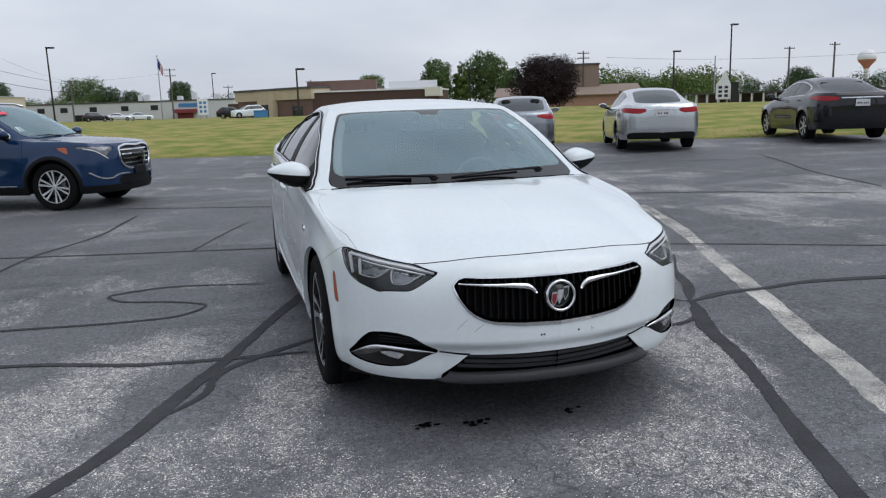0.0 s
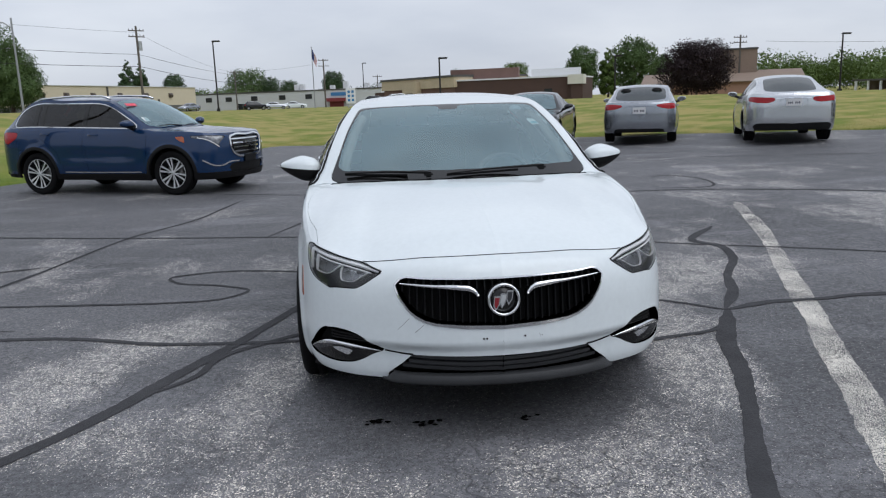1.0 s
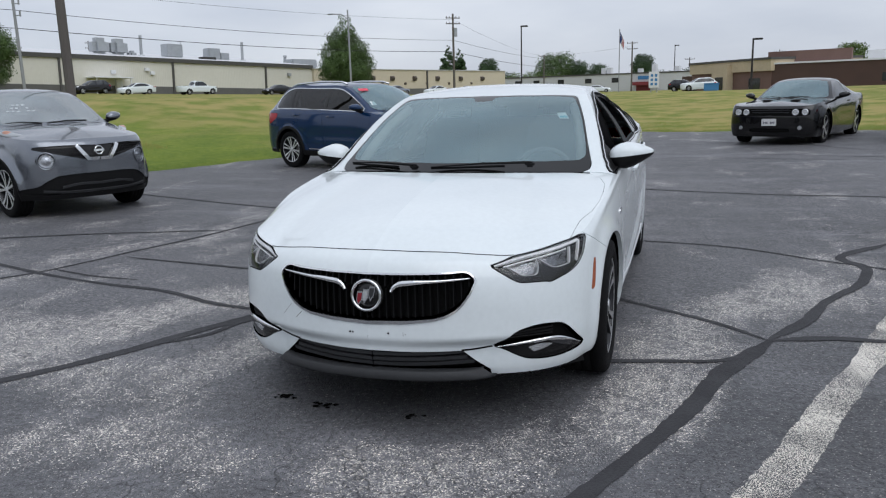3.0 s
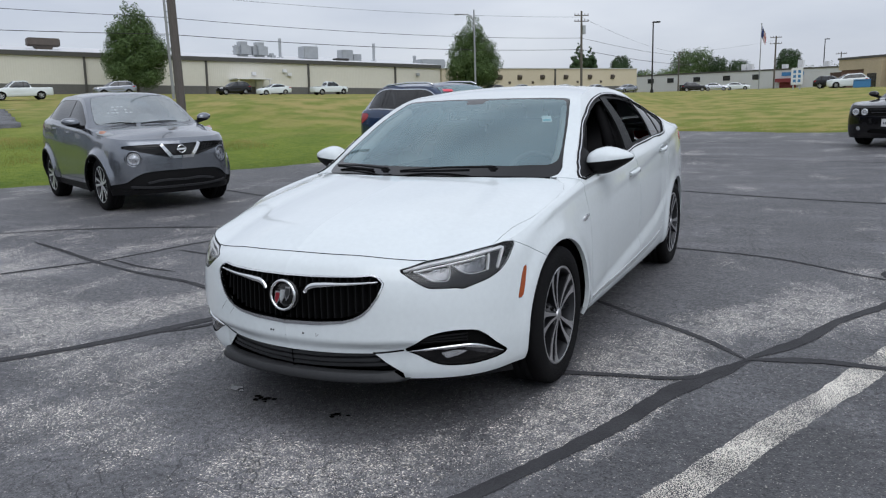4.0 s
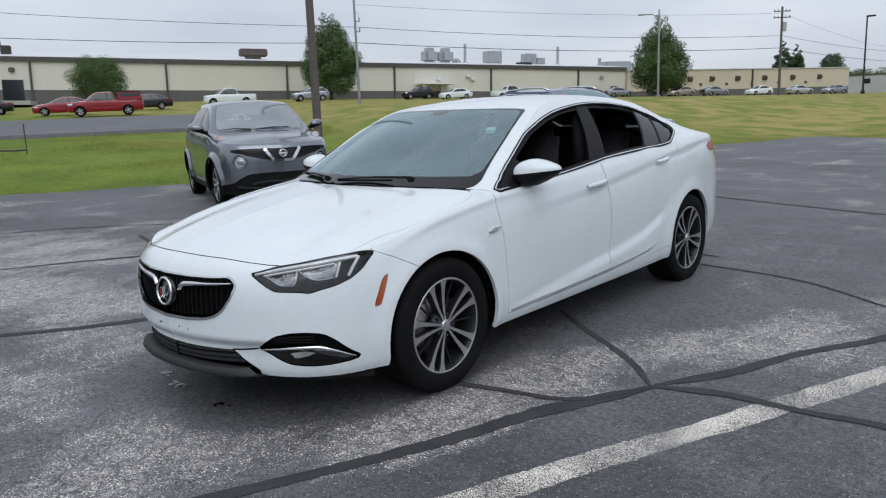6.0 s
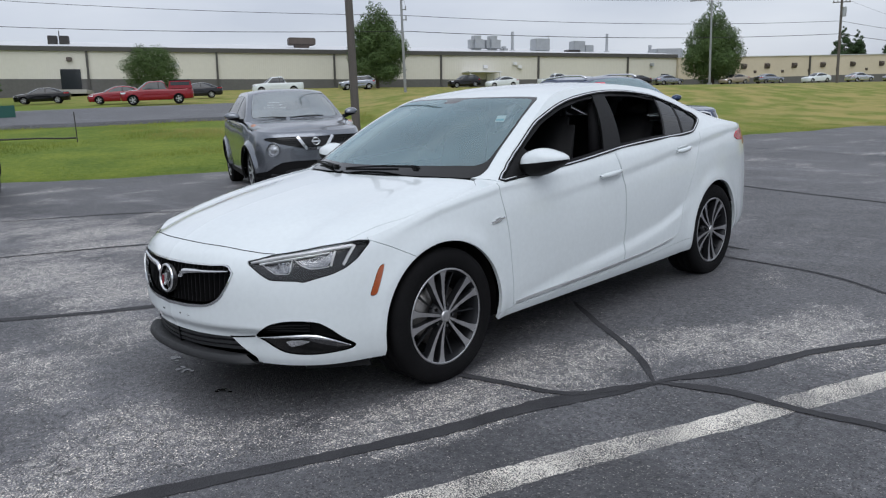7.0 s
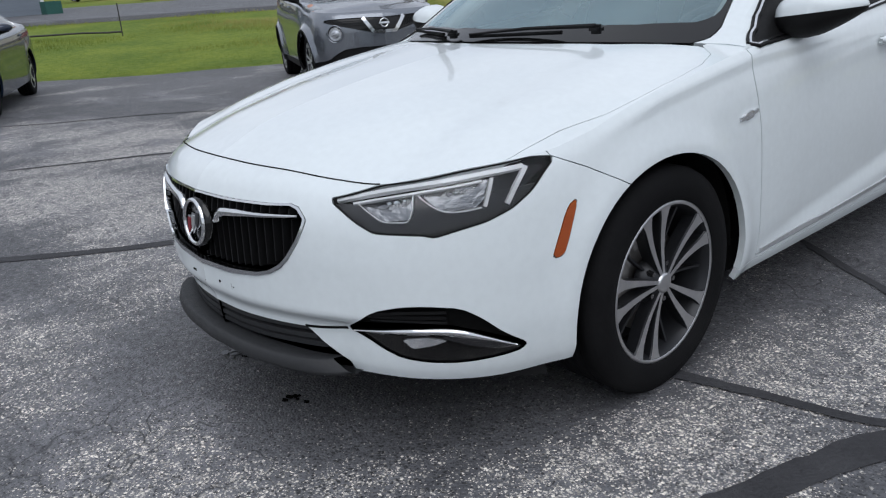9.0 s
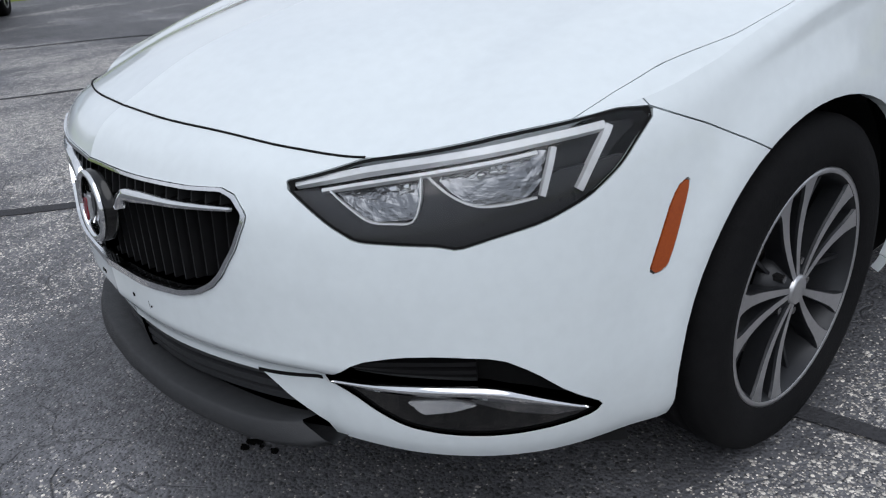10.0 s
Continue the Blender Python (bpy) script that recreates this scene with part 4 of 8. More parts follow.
def text_bars(parent, name, m, w, h, n, material, rows=1):
    """Unreadable writing as plain bars."""
    bm = bmesh.new()
    for r in range(rows):
        for k in range(n):
            if n > 3 and k == n // 2:
                continue
            box(bm, ((k + 0.5) * w / n - w / 2, (r + 0.5) * h / rows - h / 2, 0.001), (w / n * 0.6, h / rows * 0.62, 0.002))
    bmesh.ops.transform(bm, matrix=m, verts=bm.verts)
    return part(name, bm, material, parent)


def plate(parent, x, y, z, turn=0, tilt=0, label="white number plate with dark marks"):
    """A number plate, its writing as bars; turn 0 faces the front of the car."""
    bm = bmesh.new()
    box(bm, (0, 0, 0), (0.305, 0.152, 0.004), bevel=0.0015)
    m = pose(x, y, z, 90 + tilt, 0, turn)
    bmesh.ops.transform(bm, matrix=m, verts=bm.verts)
    p = part("number_plate", bm, PLATEW, parent, label)
    text_bars(p, "plate_marks", m @ Matrix.Translation((0, -0.008, 0.0022)), 0.25, 0.07, 7, INK)
    return p

# ---- ground, lot and street ----
def sheet(name, xs, ys, lift, material, keep=None, hole=None):
    X, Y = np.meshgrid(xs, ys, indexing="ij")
    Z = land(X, Y) + (lift(X, Y) if callable(lift) else lift)
    a, b = lot(X, Y)
    S = grid(np.stack([X, Y, Z], -1), np.stack([a, b], -1))
    if keep is not None:
        S = split(S, keep(S[2][:, 0], S[2][:, 1]))[0]
    V, N, A, F = S
    me = bpy.data.meshes.new(name)
    me.from_pydata([tuple(v) for v in V], [], [tuple(int(i) for i in f) for f in F])
    for p in me.polygons:
        p.use_smooth = True
    return link(name, me, material)


def stretch(lo, hi, near, n):
    t = np.linspace(-1, 1, n)
    s = np.sinh(t * 5.5) / np.sinh(5.5)
    return near + np.where(s < 0, s * (near - lo), s * (hi - near))


def lot_out(a, b):
    return np.maximum.reduce([b - back_edge(a) - 0.10 * np.sin(a * 1.9) - 0.07 * np.sin(a * 5.3 + 1), left_edge(b) - a - 0.10 * np.sin(b * 1.7) - 0.06 * np.sin(b * 4.9), a - 34.0, -b - 38.0])


def street_out(a, b):
    l = left_edge(b) - a
    return np.maximum.reduce([12.0 - l + 0.12 * np.sin(b * 0.9), l - 37.0, b - (4.0 + 0.17 * (l - 12)) - 0.1 * np.sin(l * 1.1), -b - 120.0])


def sunk(X, Y):
    a, b = lot(X, Y)
    return -0.10 * np.clip(-lot_out(a, b) / 0.6, 0, 1) - 0.10 * np.clip(-street_out(a, b) / 2.0, 0, 1)


g = sheet("ground", stretch(-3000, 3000, -4, 441), stretch(-3000, 3000, 8, 441), sunk, GRASS)
tagged(g, "grassy ground with green and straw-coloured patches", "ground", kind="structure")
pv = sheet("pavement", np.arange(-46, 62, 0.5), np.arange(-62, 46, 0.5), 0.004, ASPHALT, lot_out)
tagged(pv, "worn dark asphalt car park with pale patches and cracks", "asphalt", kind="structure")
rd = sheet("road", np.arange(-120, -8, 1.0), np.arange(-90, 70, 1.0), 0.12, STREET, street_out)
bm = bmesh.new()
bm.from_mesh(rd.data)
rim = bmesh.ops.extrude_edge_only(bm, edges=[e for e in bm.edges if e.is_boundary])
bmesh.ops.translate(bm, vec=(0, 0, -0.25), verts=[v for v in rim["geom"] if isinstance(v, bmesh.types.BMVert)])
bm.to_mesh(rd.data)
bm.free()
tagged(rd, "grey asphalt street beside the lot", "road", kind="structure")


def ribbon(bm, pts, width, lift, wander=0.0, ragged=0.0, seed=0):
    """A flat band along the ground with a wandering line and ragged edges."""
    rnd = random.Random(seed)
    n = max(8, int(sum(math.dist(p, q) for p, q in zip(pts, pts[1:])) / 0.035))
    c = curve(pts, n) if len(pts) > 2 else np.linspace(pts[0], pts[1], n)
    t = np.gradient(c, axis=0)
    t /= np.linalg.norm(t, axis=1, keepdims=True)
    nn = np.stack([-t[:, 1], t[:, 0]], 1)
    rows = []
    ph = rnd.random() * 9
    soft, soft2 = (np.convolve([rnd.random() - 0.5 for _ in range(n + 10)], np.ones(11) / 4.0, "valid") + 0.35 * np.array([rnd.random() - 0.5 for _ in range(n)]) for _ in range(2))
    for i in range(n):
        w = wander * (math.sin(i * 0.065 + ph) + 0.6 * math.sin(i * 0.17 + 2 * ph))
        h = width / 2 * (1 + 0.24 * ragged * math.sin(i * 0.10 + ph)) * min(1.0, 0.3 + i / 9, 0.3 + (n - 1 - i) / 9)
        a, b = c[i] + nn[i] * (w - h * (1 + ragged * soft[i])), c[i] + nn[i] * (w + h * (1 + ragged * soft2[i]))
        rows.append((bm.verts.new((a[0], a[1], float(land(*a)) + lift)), bm.verts.new((b[0], b[1], float(land(*b)) + lift))))
    for p, q in zip(rows, rows[1:]):
        bm.faces.new((p[0], q[0], q[1], p[1]))


CRACKS = [
    (0.085, [(0.55, -1.25), (0.70, -0.88), (0.84, -0.56), (1.20, 0.30), (1.50, 1.10), (1.72, 1.55)]),
    (0.075, [(1.72, 1.55), (1.96, 1.95), (2.12, 2.35), (2.45, 3.00), (2.52, 3.5), (2.45, 3.62), (2.9, 4.35)]),
    (0.07, [(1.70, 1.53), (2.03, 1.62), (2.36, 1.60), (2.66, 1.63), (3.4, 1.45), (4.6, 0.9)]),
    (0.045, [(0.60, 1.0), (0.90, 1.04), (1.16, 1.09), (1.45, 1.16), (1.72, 1.55)]),
    (0.045, [(1.70, 1.54), (1.47, 1.79), (1.15, 2.05), (0.90, 2.22), (0.55, 2.5)]),
    (0.03, [(0.6, 4.4), (0.83, 4.34), (1.66, 4.10), (2.33, 3.59), (2.87, 3.26), (4.4, 2.2)]),
    (0.05, [(-3.0, 9.6), (-0.08, 8.35), (1.2, 7.85), (2.32, 7.45), (3.72, 7.08), (4.3, 6.80), (5.3, 6.15), (6.64, 4.9)]),
    (0.035, [(3.84, 8.59), (4.1, 8.78), (4.38, 8.4), (4.42, 7.7), (4.2, 7.2), (3.5, 7.4)]),
]
CRACKS_LEFT = [
    (0.085, [(-2.7, -0.7), (-2.08, 0.10), (-1.78, 0.62), (-1.54, 1.15), (-1.28, 1.72), (-1.05, 2.3), (-0.6, 3.4)]),
    (0.05, [(-1.71, 0.72), (-1.50, 0.98), (-1.44, 1.25), (-1.10, 1.55), (-0.8, 1.75)]),
    (0.05, [(-5.5, 2.6), (-3.12, 1.92), (-2.51, 1.84), (-1.88, 1.60), (-1.48, 1.53), (-0.92, 1.46)]),
    (0.03, [(-3.64, 2.81), (-2.70, 2.68), (-2.10, 2.60), (-1.65, 2.64), (-1.50, 2.85), (-1.75, 3.07), (-2.15, 3.25), (-2.25, 3.45), (-2.0, 3.58), (-1.0, 3.4)]),
    (0.05, [(-4.9, 0.4), (-4.4, 1.4), (-3.9, 2.3), (-3.74, 3.05), (-3.55, 3.8), (-3.4, 4.8), (-3.2, 5.8), (-2.9, 6.5), (-2.5, 8.6)]),
    (0.035, [(-3.9, 2.25), (-3.4, 2.12), (-2.9, 2.08)]),
    (0.04, [(-9.0, 7.8), (-5.71, 6.44), (-4.45, 6.01), (-2.95, 5.57), (-0.9, 5.08), (0.8, 4.7)]),
    (0.04, [(-8.2, 0.6), (-7.6, 1.3), (-6.9, 2.4), (-6.1, 3.15), (-4.9, 3.75), (-3.5, 4.2)]),
    (0.03, [(-1.7, 5.2), (-1.35, 6.3), (-1.0, 7.2)]),
    (0.045, [(9.4, 10.4), (8.69, 8.95), (7.9, 7.3), (7.26, 5.3)]),
    (0.035, [(2.5, 13.2), (6.0, 11.2), (9.5, 9.3)]),
    (0.03, [(-4.0, 15.0), (1.0, 12.8), (5.5, 11.0)]),
    (0.03, [(-2.0, 18.2), (3.5, 15.6), (5.0, 13.2), (6.2, 12.6)]),
]
for k, (w, pts) in enumerate(CRACKS + CRACKS_LEFT):
    bm = bmesh.new()
    ribbon(bm, pts, w, 0.0075 + 0.0006 * (k % 4), 0.006, 0.5, k)
    tagged(part("crack_seal", bm, SEALANT, pv), "dark tar seal over a crack")
for k, (w, m, pts) in enumerate((
        (0.150, LINEPAINT, [(0.35, -3.1), (1.47, -0.33), (2.52, 2.20), (3.34, 4.25), (3.85, 5.72)]),
        (0.10, FAINTPAINT, [(0.40, -1.35), (0.88, -0.24), (1.39, 0.94), (2.11, 2.55)]),
        (0.10, FAINTPAINT, [(4.3, 0.4), (5.4, 3.0), (6.3, 5.2)]))):
    bm = bmesh.new()
    ribbon(bm, pts, w, 0.0062, 0.003, 0.35, 40 + k)
    tagged(part("parking_line", bm, m, pv), "worn white parking line")
# wet oil spots under the nose of the car
OIL = mat("wet_oil", (0.006, 0.006, 0.006), 0.12)
rnd = random.Random(3)
for cx, cy, r, n in ((-0.555, 0.215, 0.028, 13), (-0.34, 0.165, 0.030, 9), (0.12, 0.145, 0.026, 6)):
    bm = bmesh.new()
    for _ in range(n):
        x, y, s = cx + rnd.gauss(0, r), cy + rnd.gauss(0, r * 0.5), rnd.uniform(0.006, 0.018)
        z = float(land(x, y)) + 0.0095
        bm.faces.new([bm.verts.new((x + s * rnd.uniform(0.7, 1.4) * math.cos(a), y + s * rnd.uniform(0.6, 1.1) * math.sin(a), z)) for a in np.linspace(0, 2 * math.pi, 9)[:-1]])
    tagged(part("oil_spot", bm, OIL, pv), "small wet oil stain on the asphalt")
bm = bmesh.new()
ribbon(bm, [unlot(-49.6, -80), unlot(-49.6, -20), unlot(-49.4, 9)], 0.9, 0.05)
tagged(part("kerb", bm, CONCRETE, None), "pale concrete kerb along the street", "kerb", kind="structure")

# grass blades along the edges of the lot
rng = np.random.default_rng(5)


def blades(name, n, place, label, material=BLADE):
    a, b, h = place(n)
    x, y = unlot(a, b)
    ok = np.minimum(lot_out(a, b), street_out(a, b)) > 0.0
    x, y, h = x[ok], y[ok], h[ok]
    n = len(x)
    z = land(x, y) - 0.02
    ang, lean = np.radians(rng.uniform(55, 200, n)), rng.uniform(0.1, 0.7, n)
    w = rng.uniform(0.010, 0.022, n) * (0.5 + h * 3)
    c, s = np.cos(ang), np.sin(ang)
    p0 = np.stack([x - s * w, y + c * w, z], 1)
    p1 = np.stack([x + s * w, y - c * w, z], 1)
    p2 = np.stack([x + c * lean * h, y + s * lean * h, z + h], 1)
    V = np.stack([p0, p1, p2], 1).reshape(-1, 3)
    me = bpy.data.meshes.new(name)
    me.from_pydata(V.tolist(), [], np.arange(3 * n).reshape(-1, 3).tolist())
    me.normals_split_custom_set([(0.0, -0.25, 0.97)] * (3 * n))
    return tagged(link(name, me, material), label, "grass", kind="stuff")


def near_left(n):
    b = rng.uniform(-9, 20, n)
    return left_edge(b) - rng.exponential(1.8, n) + 0.05, b, rng.uniform(0.015, 0.05, n)


def near_back(n):
    a = rng.uniform(-13, 26, n)
    return a, back_edge(a) + rng.exponential(1.6, n) - 0.05, rng.uniform(0.02, 0.07, n)


def tufts(n):
    b = rng.uniform(-14, 8, n)
    off = rng.uniform(3, 13, n)
    # stands in drifts, so that mown green shows between
    drift = np.clip(0.55 + 0.5 * np.sin(b * 0.9 + 1.3 * np.sin(off * 0.8)) + 0.45 * np.sin(off * 1.1 - b * 0.35), 0.12, 1)
    return left_edge(b) - off, b, rng.uniform(0.03, 0.13, n) * drift


blades("grass_blades", 60000, near_left, "green mown grass beside the lot")
blades("grass_blades", 36000, near_back, "mown grass bank with dry straw patches")
blades("tall_grass", 50000, tufts, "longer rough grass with straw tufts by the street", ROUGH)

# ---- buildings ----
def siding(name, color, dark):
    m = mat(name, color, 0.6, second=dark, scale=0.15, fine=2.0, blend=0.7)
    t = m.node_tree
    co, w, bp = (t.nodes.new("ShaderNode" + k) for k in ("TexCoord", "TexWave", "Bump"))
    w.inputs["Scale"].default_value = 1.1
    t.links.new(co.outputs["Object"], w.inputs["Vector"]), t.links.new(w.outputs["Fac"], bp.inputs["Height"])
    bp.inputs["Strength"].default_value, bp.inputs["Distance"].default_value = 0.2, 0.03
    t.links.new(bp.outputs[0], t.nodes["Principled BSDF"].inputs["Normal"])
    return m


CREAM = siding("cream_siding", (0.63, 0.615, 0.54), (0.57, 0.555, 0.485))
TAN = siding("tan_siding", (0.56, 0.50, 0.38), (0.50, 0.44, 0.33))
DADO = mat("grey_dado", (0.12, 0.118, 0.112), 0.8, scale=0.4, fine=3)
ROOFW = mat("pale_metal_roof", (0.64, 0.65, 0.66), 0.5, 0.1, scale=0.2, fine=2)
FASCIA = mat("dark_fascia", (0.07, 0.068, 0.062), 0.6)
GALV = mat("galvanised", (0.42, 0.44, 0.46), 0.45, 0.6, scale=1.5)
DARKM = mat("dark_metal", (0.045, 0.042, 0.04), 0.6, 0.3)
RUSTM = mat("rusty_duct", (0.10, 0.08, 0.068), 0.7, second=(0.07, 0.058, 0.05), scale=2)
GREYW = siding("grey_wall", (0.52, 0.53, 0.54), (0.46, 0.47, 0.48))
BRICK = mat("brown_brick", (0.185, 0.112, 0.092), 0.85, second=(0.125, 0.076, 0.064), scale=0.6, fine=14, blend=0.8)
BRICKD = mat("dark_brick", (0.085, 0.048, 0.038), 0.85, second=(0.06, 0.036, 0.03), scale=0.6, fine=14, blend=0.8)
BRICKP = mat("pink_brick", (0.36, 0.215, 0.15), 0.85, second=(0.30, 0.17, 0.12), scale=0.5, fine=10)
STUCCO = mat("tan_stucco", (0.52, 0.43, 0.30), 0.8, scale=0.5, fine=5)
BROWNW = mat("brown_wall", (0.235, 0.175, 0.135), 0.8, scale=0.3, fine=4)
WINDK = mat("dark_window", (0.02, 0.024, 0.028), 0.15, scale=0.8, coat=0.3)
AWNR = mat("red_awning", (0.20, 0.03, 0.035), 0.7)
SIGNW = mat("sign_white", (0.72, 0.73, 0.74), 0.5)
SIGNB = mat("sign_blue", (0.05, 0.20, 0.42), 0.5)
SLATEB = mat("blue_grey_siding", (0.20, 0.23, 0.27), 0.7, scale=0.5, fine=4, stretch=(1, 1, 14))
WOODP = mat("pole_wood", (0.085, 0.075, 0.065), 0.9, second=(0.125, 0.112, 0.098), scale=1.2, fine=18, stretch=(6, 6, 0.5), bump=0.4)
STEELP = mat("pole_steel", (0.33, 0.34, 0.35), 0.5, 0.7)
BRONZE = mat("pole_bronze", (0.028, 0.026, 0.026), 0.5, 0.4)
WIREM = mat("wire_black", (0.02, 0.02, 0.02), 0.7)


def frame_at(o, e, slope=0.0):
    """A frame with x along a wall (direction e), y into the building, z up, leaning along the wall by slope."""
    e = Vector((e[0], e[1], 0)).normalized()
    x = Vector((e.x, e.y, slope)).normalized()
    y = Vector((-e.y, e.x, 0))
    m = Matrix((x, y, x.cross(y))).transposed().to_4x4()
    m.translation = Vector(o)
    return m


def slab(name, m, parent, x0, x1, y0, y1, z0, z1, material, label="", bevel=0.0):
    bm = bmesh.new()
    box(bm, ((x0 + x1) / 2, (y0 + y1) / 2, (z0 + z1) / 2), (x1 - x0, y1 - y0, z1 - z0), bevel=bevel)
    return part(name, bm, material, parent, label)


def gable(name, parent, x0, x1, y0, y1, z0, rise, material, over=0.25):
    bm = bmesh.new()
    ym = (y0 + y1) / 2
    pr = [(y0 - over, z0), (ym, z0 + rise), (y1 + over, z0), (y1 + over, z0 - 0.12), (y0 - over, z0 - 0.12)]
    a, b = [bm.verts.new((x0 - over, y, z)) for y, z in pr], [bm.verts.new((x1 + over, y, z)) for y, z in pr]
    for i in range(5):
        bm.faces.new((a[i], a[(i + 1) % 5], b[(i + 1) % 5], b[i]))
    bm.faces.new(a[::-1]), bm.faces.new(b)
    return part(name, bm, material, parent)


def hood_vent(p, x, z, big=1.0):
    bm = bmesh.new()
    box(bm, (x, -0.35 * big, z), (0.9 * big, 0.7 * big, 0.7 * big), (20, 0, 0), 0.9)
    box(bm, (x, -0.75 * big, z - 0.1), (0.7 * big, 0.25 * big, 0.4 * big), (30, 0, 0), 0.8)
    part("wall_vent", bm, RUSTM, p)


WE = Vector((0.4384, 0.8988, 0))
WO = Vector((-97.14, 45.9, 0))
wh = thing("warehouse", "long cream metal warehouse with a dark base band and rooftop ducts", "building")
wh.matrix_world = frame_at(WO + Vector((0, 0, 3.62)), WE, -0.031)
slab("wall", None, wh, -120, 82, 0, 44, 1.5, 5.1, CREAM)
slab("base_wall", None, wh, -120, 82, -0.05, 44, -3.5, 1.5, DADO)
slab("fascia", None, wh, -120.2, 82, -0.3, 0.2, 5.05, 5.62, FASCIA)
gable("roof", wh, -120, 82, 0, 44, 5.66, 2.2, ROOFW, 0.1)
for k in range(-7, 6):
    slab("downpipe", None, wh, 7.2 + 16.3 * k - 0.13, 7.2 + 16.3 * k + 0.13, -0.25, 0, -0.6, 5.06, FASCIA)
slab("door", None, wh, -12.4, -10.0, -0.12, 0.02, -0.1, 2.75, WINDK, "dark service door")
slab("door", None, wh, 79.0, 80.4, -0.12, 0.02, 0.0, 2.4, WINDK)
slab("doorstep", None, wh, -12.8, -8.6, -9.0, -0.06, -0.5, -0.02, CONCRETE)
slab("notice", None, wh, 0.2, 2.2, -0.07, 0.0, 3.0, 3.6, SIGNW)
for x, z, m in ((-11.2, 4.0, RUSTM), (-24.5, 2.9, DARKM), (47.0, 3.4, SIGNW), (52.0, 3.9, SIGNW), (52.8, 3.4, SIGNW), (77.0, 3.9, GALV)):
    bm = bmesh.new()
    if x == -24.5:
        lathe(bm, [(0.0005, 0.1), (0.55, 0.1), (0.68, 0.0), (0.68, -0.1)], 16, "Z")
        bmesh.ops.transform(bm, matrix=pose(x, -0.1, z, 90), verts=bm.verts)
    else:
        box(bm, (x, -0.2, z), (0.65, 0.4, 0.5), bevel=0.05)
    part("wall_fitting", bm, m, wh)
# loading porch
for x in (43.4, 48.2):
    slab("porch_post", None, wh, x, x + 0.15, -3.0, -2.85, -0.6, 2.45, SIGNW)
slab("porch_roof", None, wh, 43.2, 48.6, -3.1, 0, 2.45, 2.6, SIGNW)
slab("porch_wall", None, wh, 47.2, 48.1, -0.5, 0, -0.3, 2.4, SIGNW)
# rooftop plant
for x, y, kind in ((20.0, 7, "mushroom"), (-13.0, 8, "fans"), (50.3, 8, "domes"), (55.2, 8, "stack"), (60.8, 9, "unit"), (68.3, 8, "unit2"), (73.2, 8, "stack"), (64.8, 5, "flat"), (82, 8, "stub")):
    z0 = 5.35 + 0.10 * y
    k = 1.05
    bm, m, nm = bmesh.new(), GALV, "roof_unit"
    if kind == "mushroom":
        box(bm, (0, 0, 0.35), (1.7, 1.2, 0.7), taper=1.3)
        box(bm, (0, 0, 1.15), (3.8, 1.9, 1.0), bevel=0.12)
        m, nm = RUSTM, "roof_exhaust"
    elif kind == "domes":
        for dx in (-1.5, 1.2):
            box(bm, (dx, 0, 1.2), (2.4, 2.4, 2.5), bevel=0.6)
        box(bm, (3.2, 0, 0.4), (1.1, 1.4, 1.0), bevel=0.3)
    elif kind == "stack":
        rod(bm, (0, 0, -0.2), (0, 0, 3.2), 0.22, 0.22, 12)
        rod(bm, (0, 0, 0.1), (0, 0, 0.4), 0.6, 0.45, 12)
        nm = "flue_pipe"
    elif kind == "stub":
        rod(bm, (0, 0, -0.2), (0, 0, 1.4), 0.26, 0.26, 12)
        rod(bm, (0, 0, 1.2), (0, 0, 1.5), 0.34, 0.30, 12)
        nm = "flue_pipe"
    elif kind == "flat":
        box(bm, (0, 0, 0.3), (2.2, 1.5, 0.6), bevel=0.05)
        m = DARKM
    elif kind == "fans":
        for dx in (-0.9, 0.5):
            box(bm, (dx, 0, 0.75), (1.1, 1.1, 1.2), bevel=0.05)
        rod(bm, (-0.1, 0, 0), (-0.1, 0, 2.0), 0.06, n=6)
        m = DARKM
    elif kind == "unit":
        box(bm, (0, 0, 1.2), (2.5, 2.2, 1.9), bevel=0.06)
        for dx in (-1.1, 1.1):
            box(bm, (dx, 0, 0.2), (0.15, 1.8, 0.6))
        rod(bm, (1.5, 0, 0), (1.5, 0, 2.8), 0.05, n=6)
    else:
        box(bm, (-0.9, 0, 1.0), (2.0, 1.9, 1.8), bevel=0.06)
        box(bm, (1.1, 0, 0.75), (1.5, 1.4, 1.1), bevel=0.06)
    bmesh.ops.transform(bm, matrix=Matrix.Translation((x, y, z0)) @ Matrix.Scale(k, 4), verts=bm.verts)
    part(nm, bm, m, wh)

an = thing("factory_annex", "tan metal factory building with rusty wall vents", "building")
an.matrix_world = frame_at(WO + WE * 82 + Vector((0, 0, 1.05)), WE, -0.007)
slab("wall", None, an, 0.1, 53, -0.5, 40, 1.5, 5.05, TAN)
slab("base_wall", None, an, 0.1, 53, -0.55, 40, -2.0, 1.5, DADO)
gable("roof", an, 0.1, 53, -0.5, 40, 5.18, 1.0, ROOFW, 0.2)
for x in (13.5, 18.5, 24.5, 31.0, 38, 45):
    hood_vent(an, x, 3.5, 1.15)
for x in (10.0, 16.0, 22, 28, 34.5, 41.5):
    hood_vent(an, x, 2.5, 0.75)
slab("downpipe", None, an, 27.9, 28.15, -0.75, -0.5, -0.5, 5.0, FASCIA)
bm = bmesh.new()
box(bm, (2.0, 6, 6.2), (5.5, 3, 1.5), bevel=0.2)
part("roof_unit", bm, GALV, an)


def windows(parent, xs, z0, z1, w, material=WINDK):
    for x in xs:
        slab("window", None, parent, x - w / 2, x + w / 2, -0.06, 0.05, z0, z1, material)


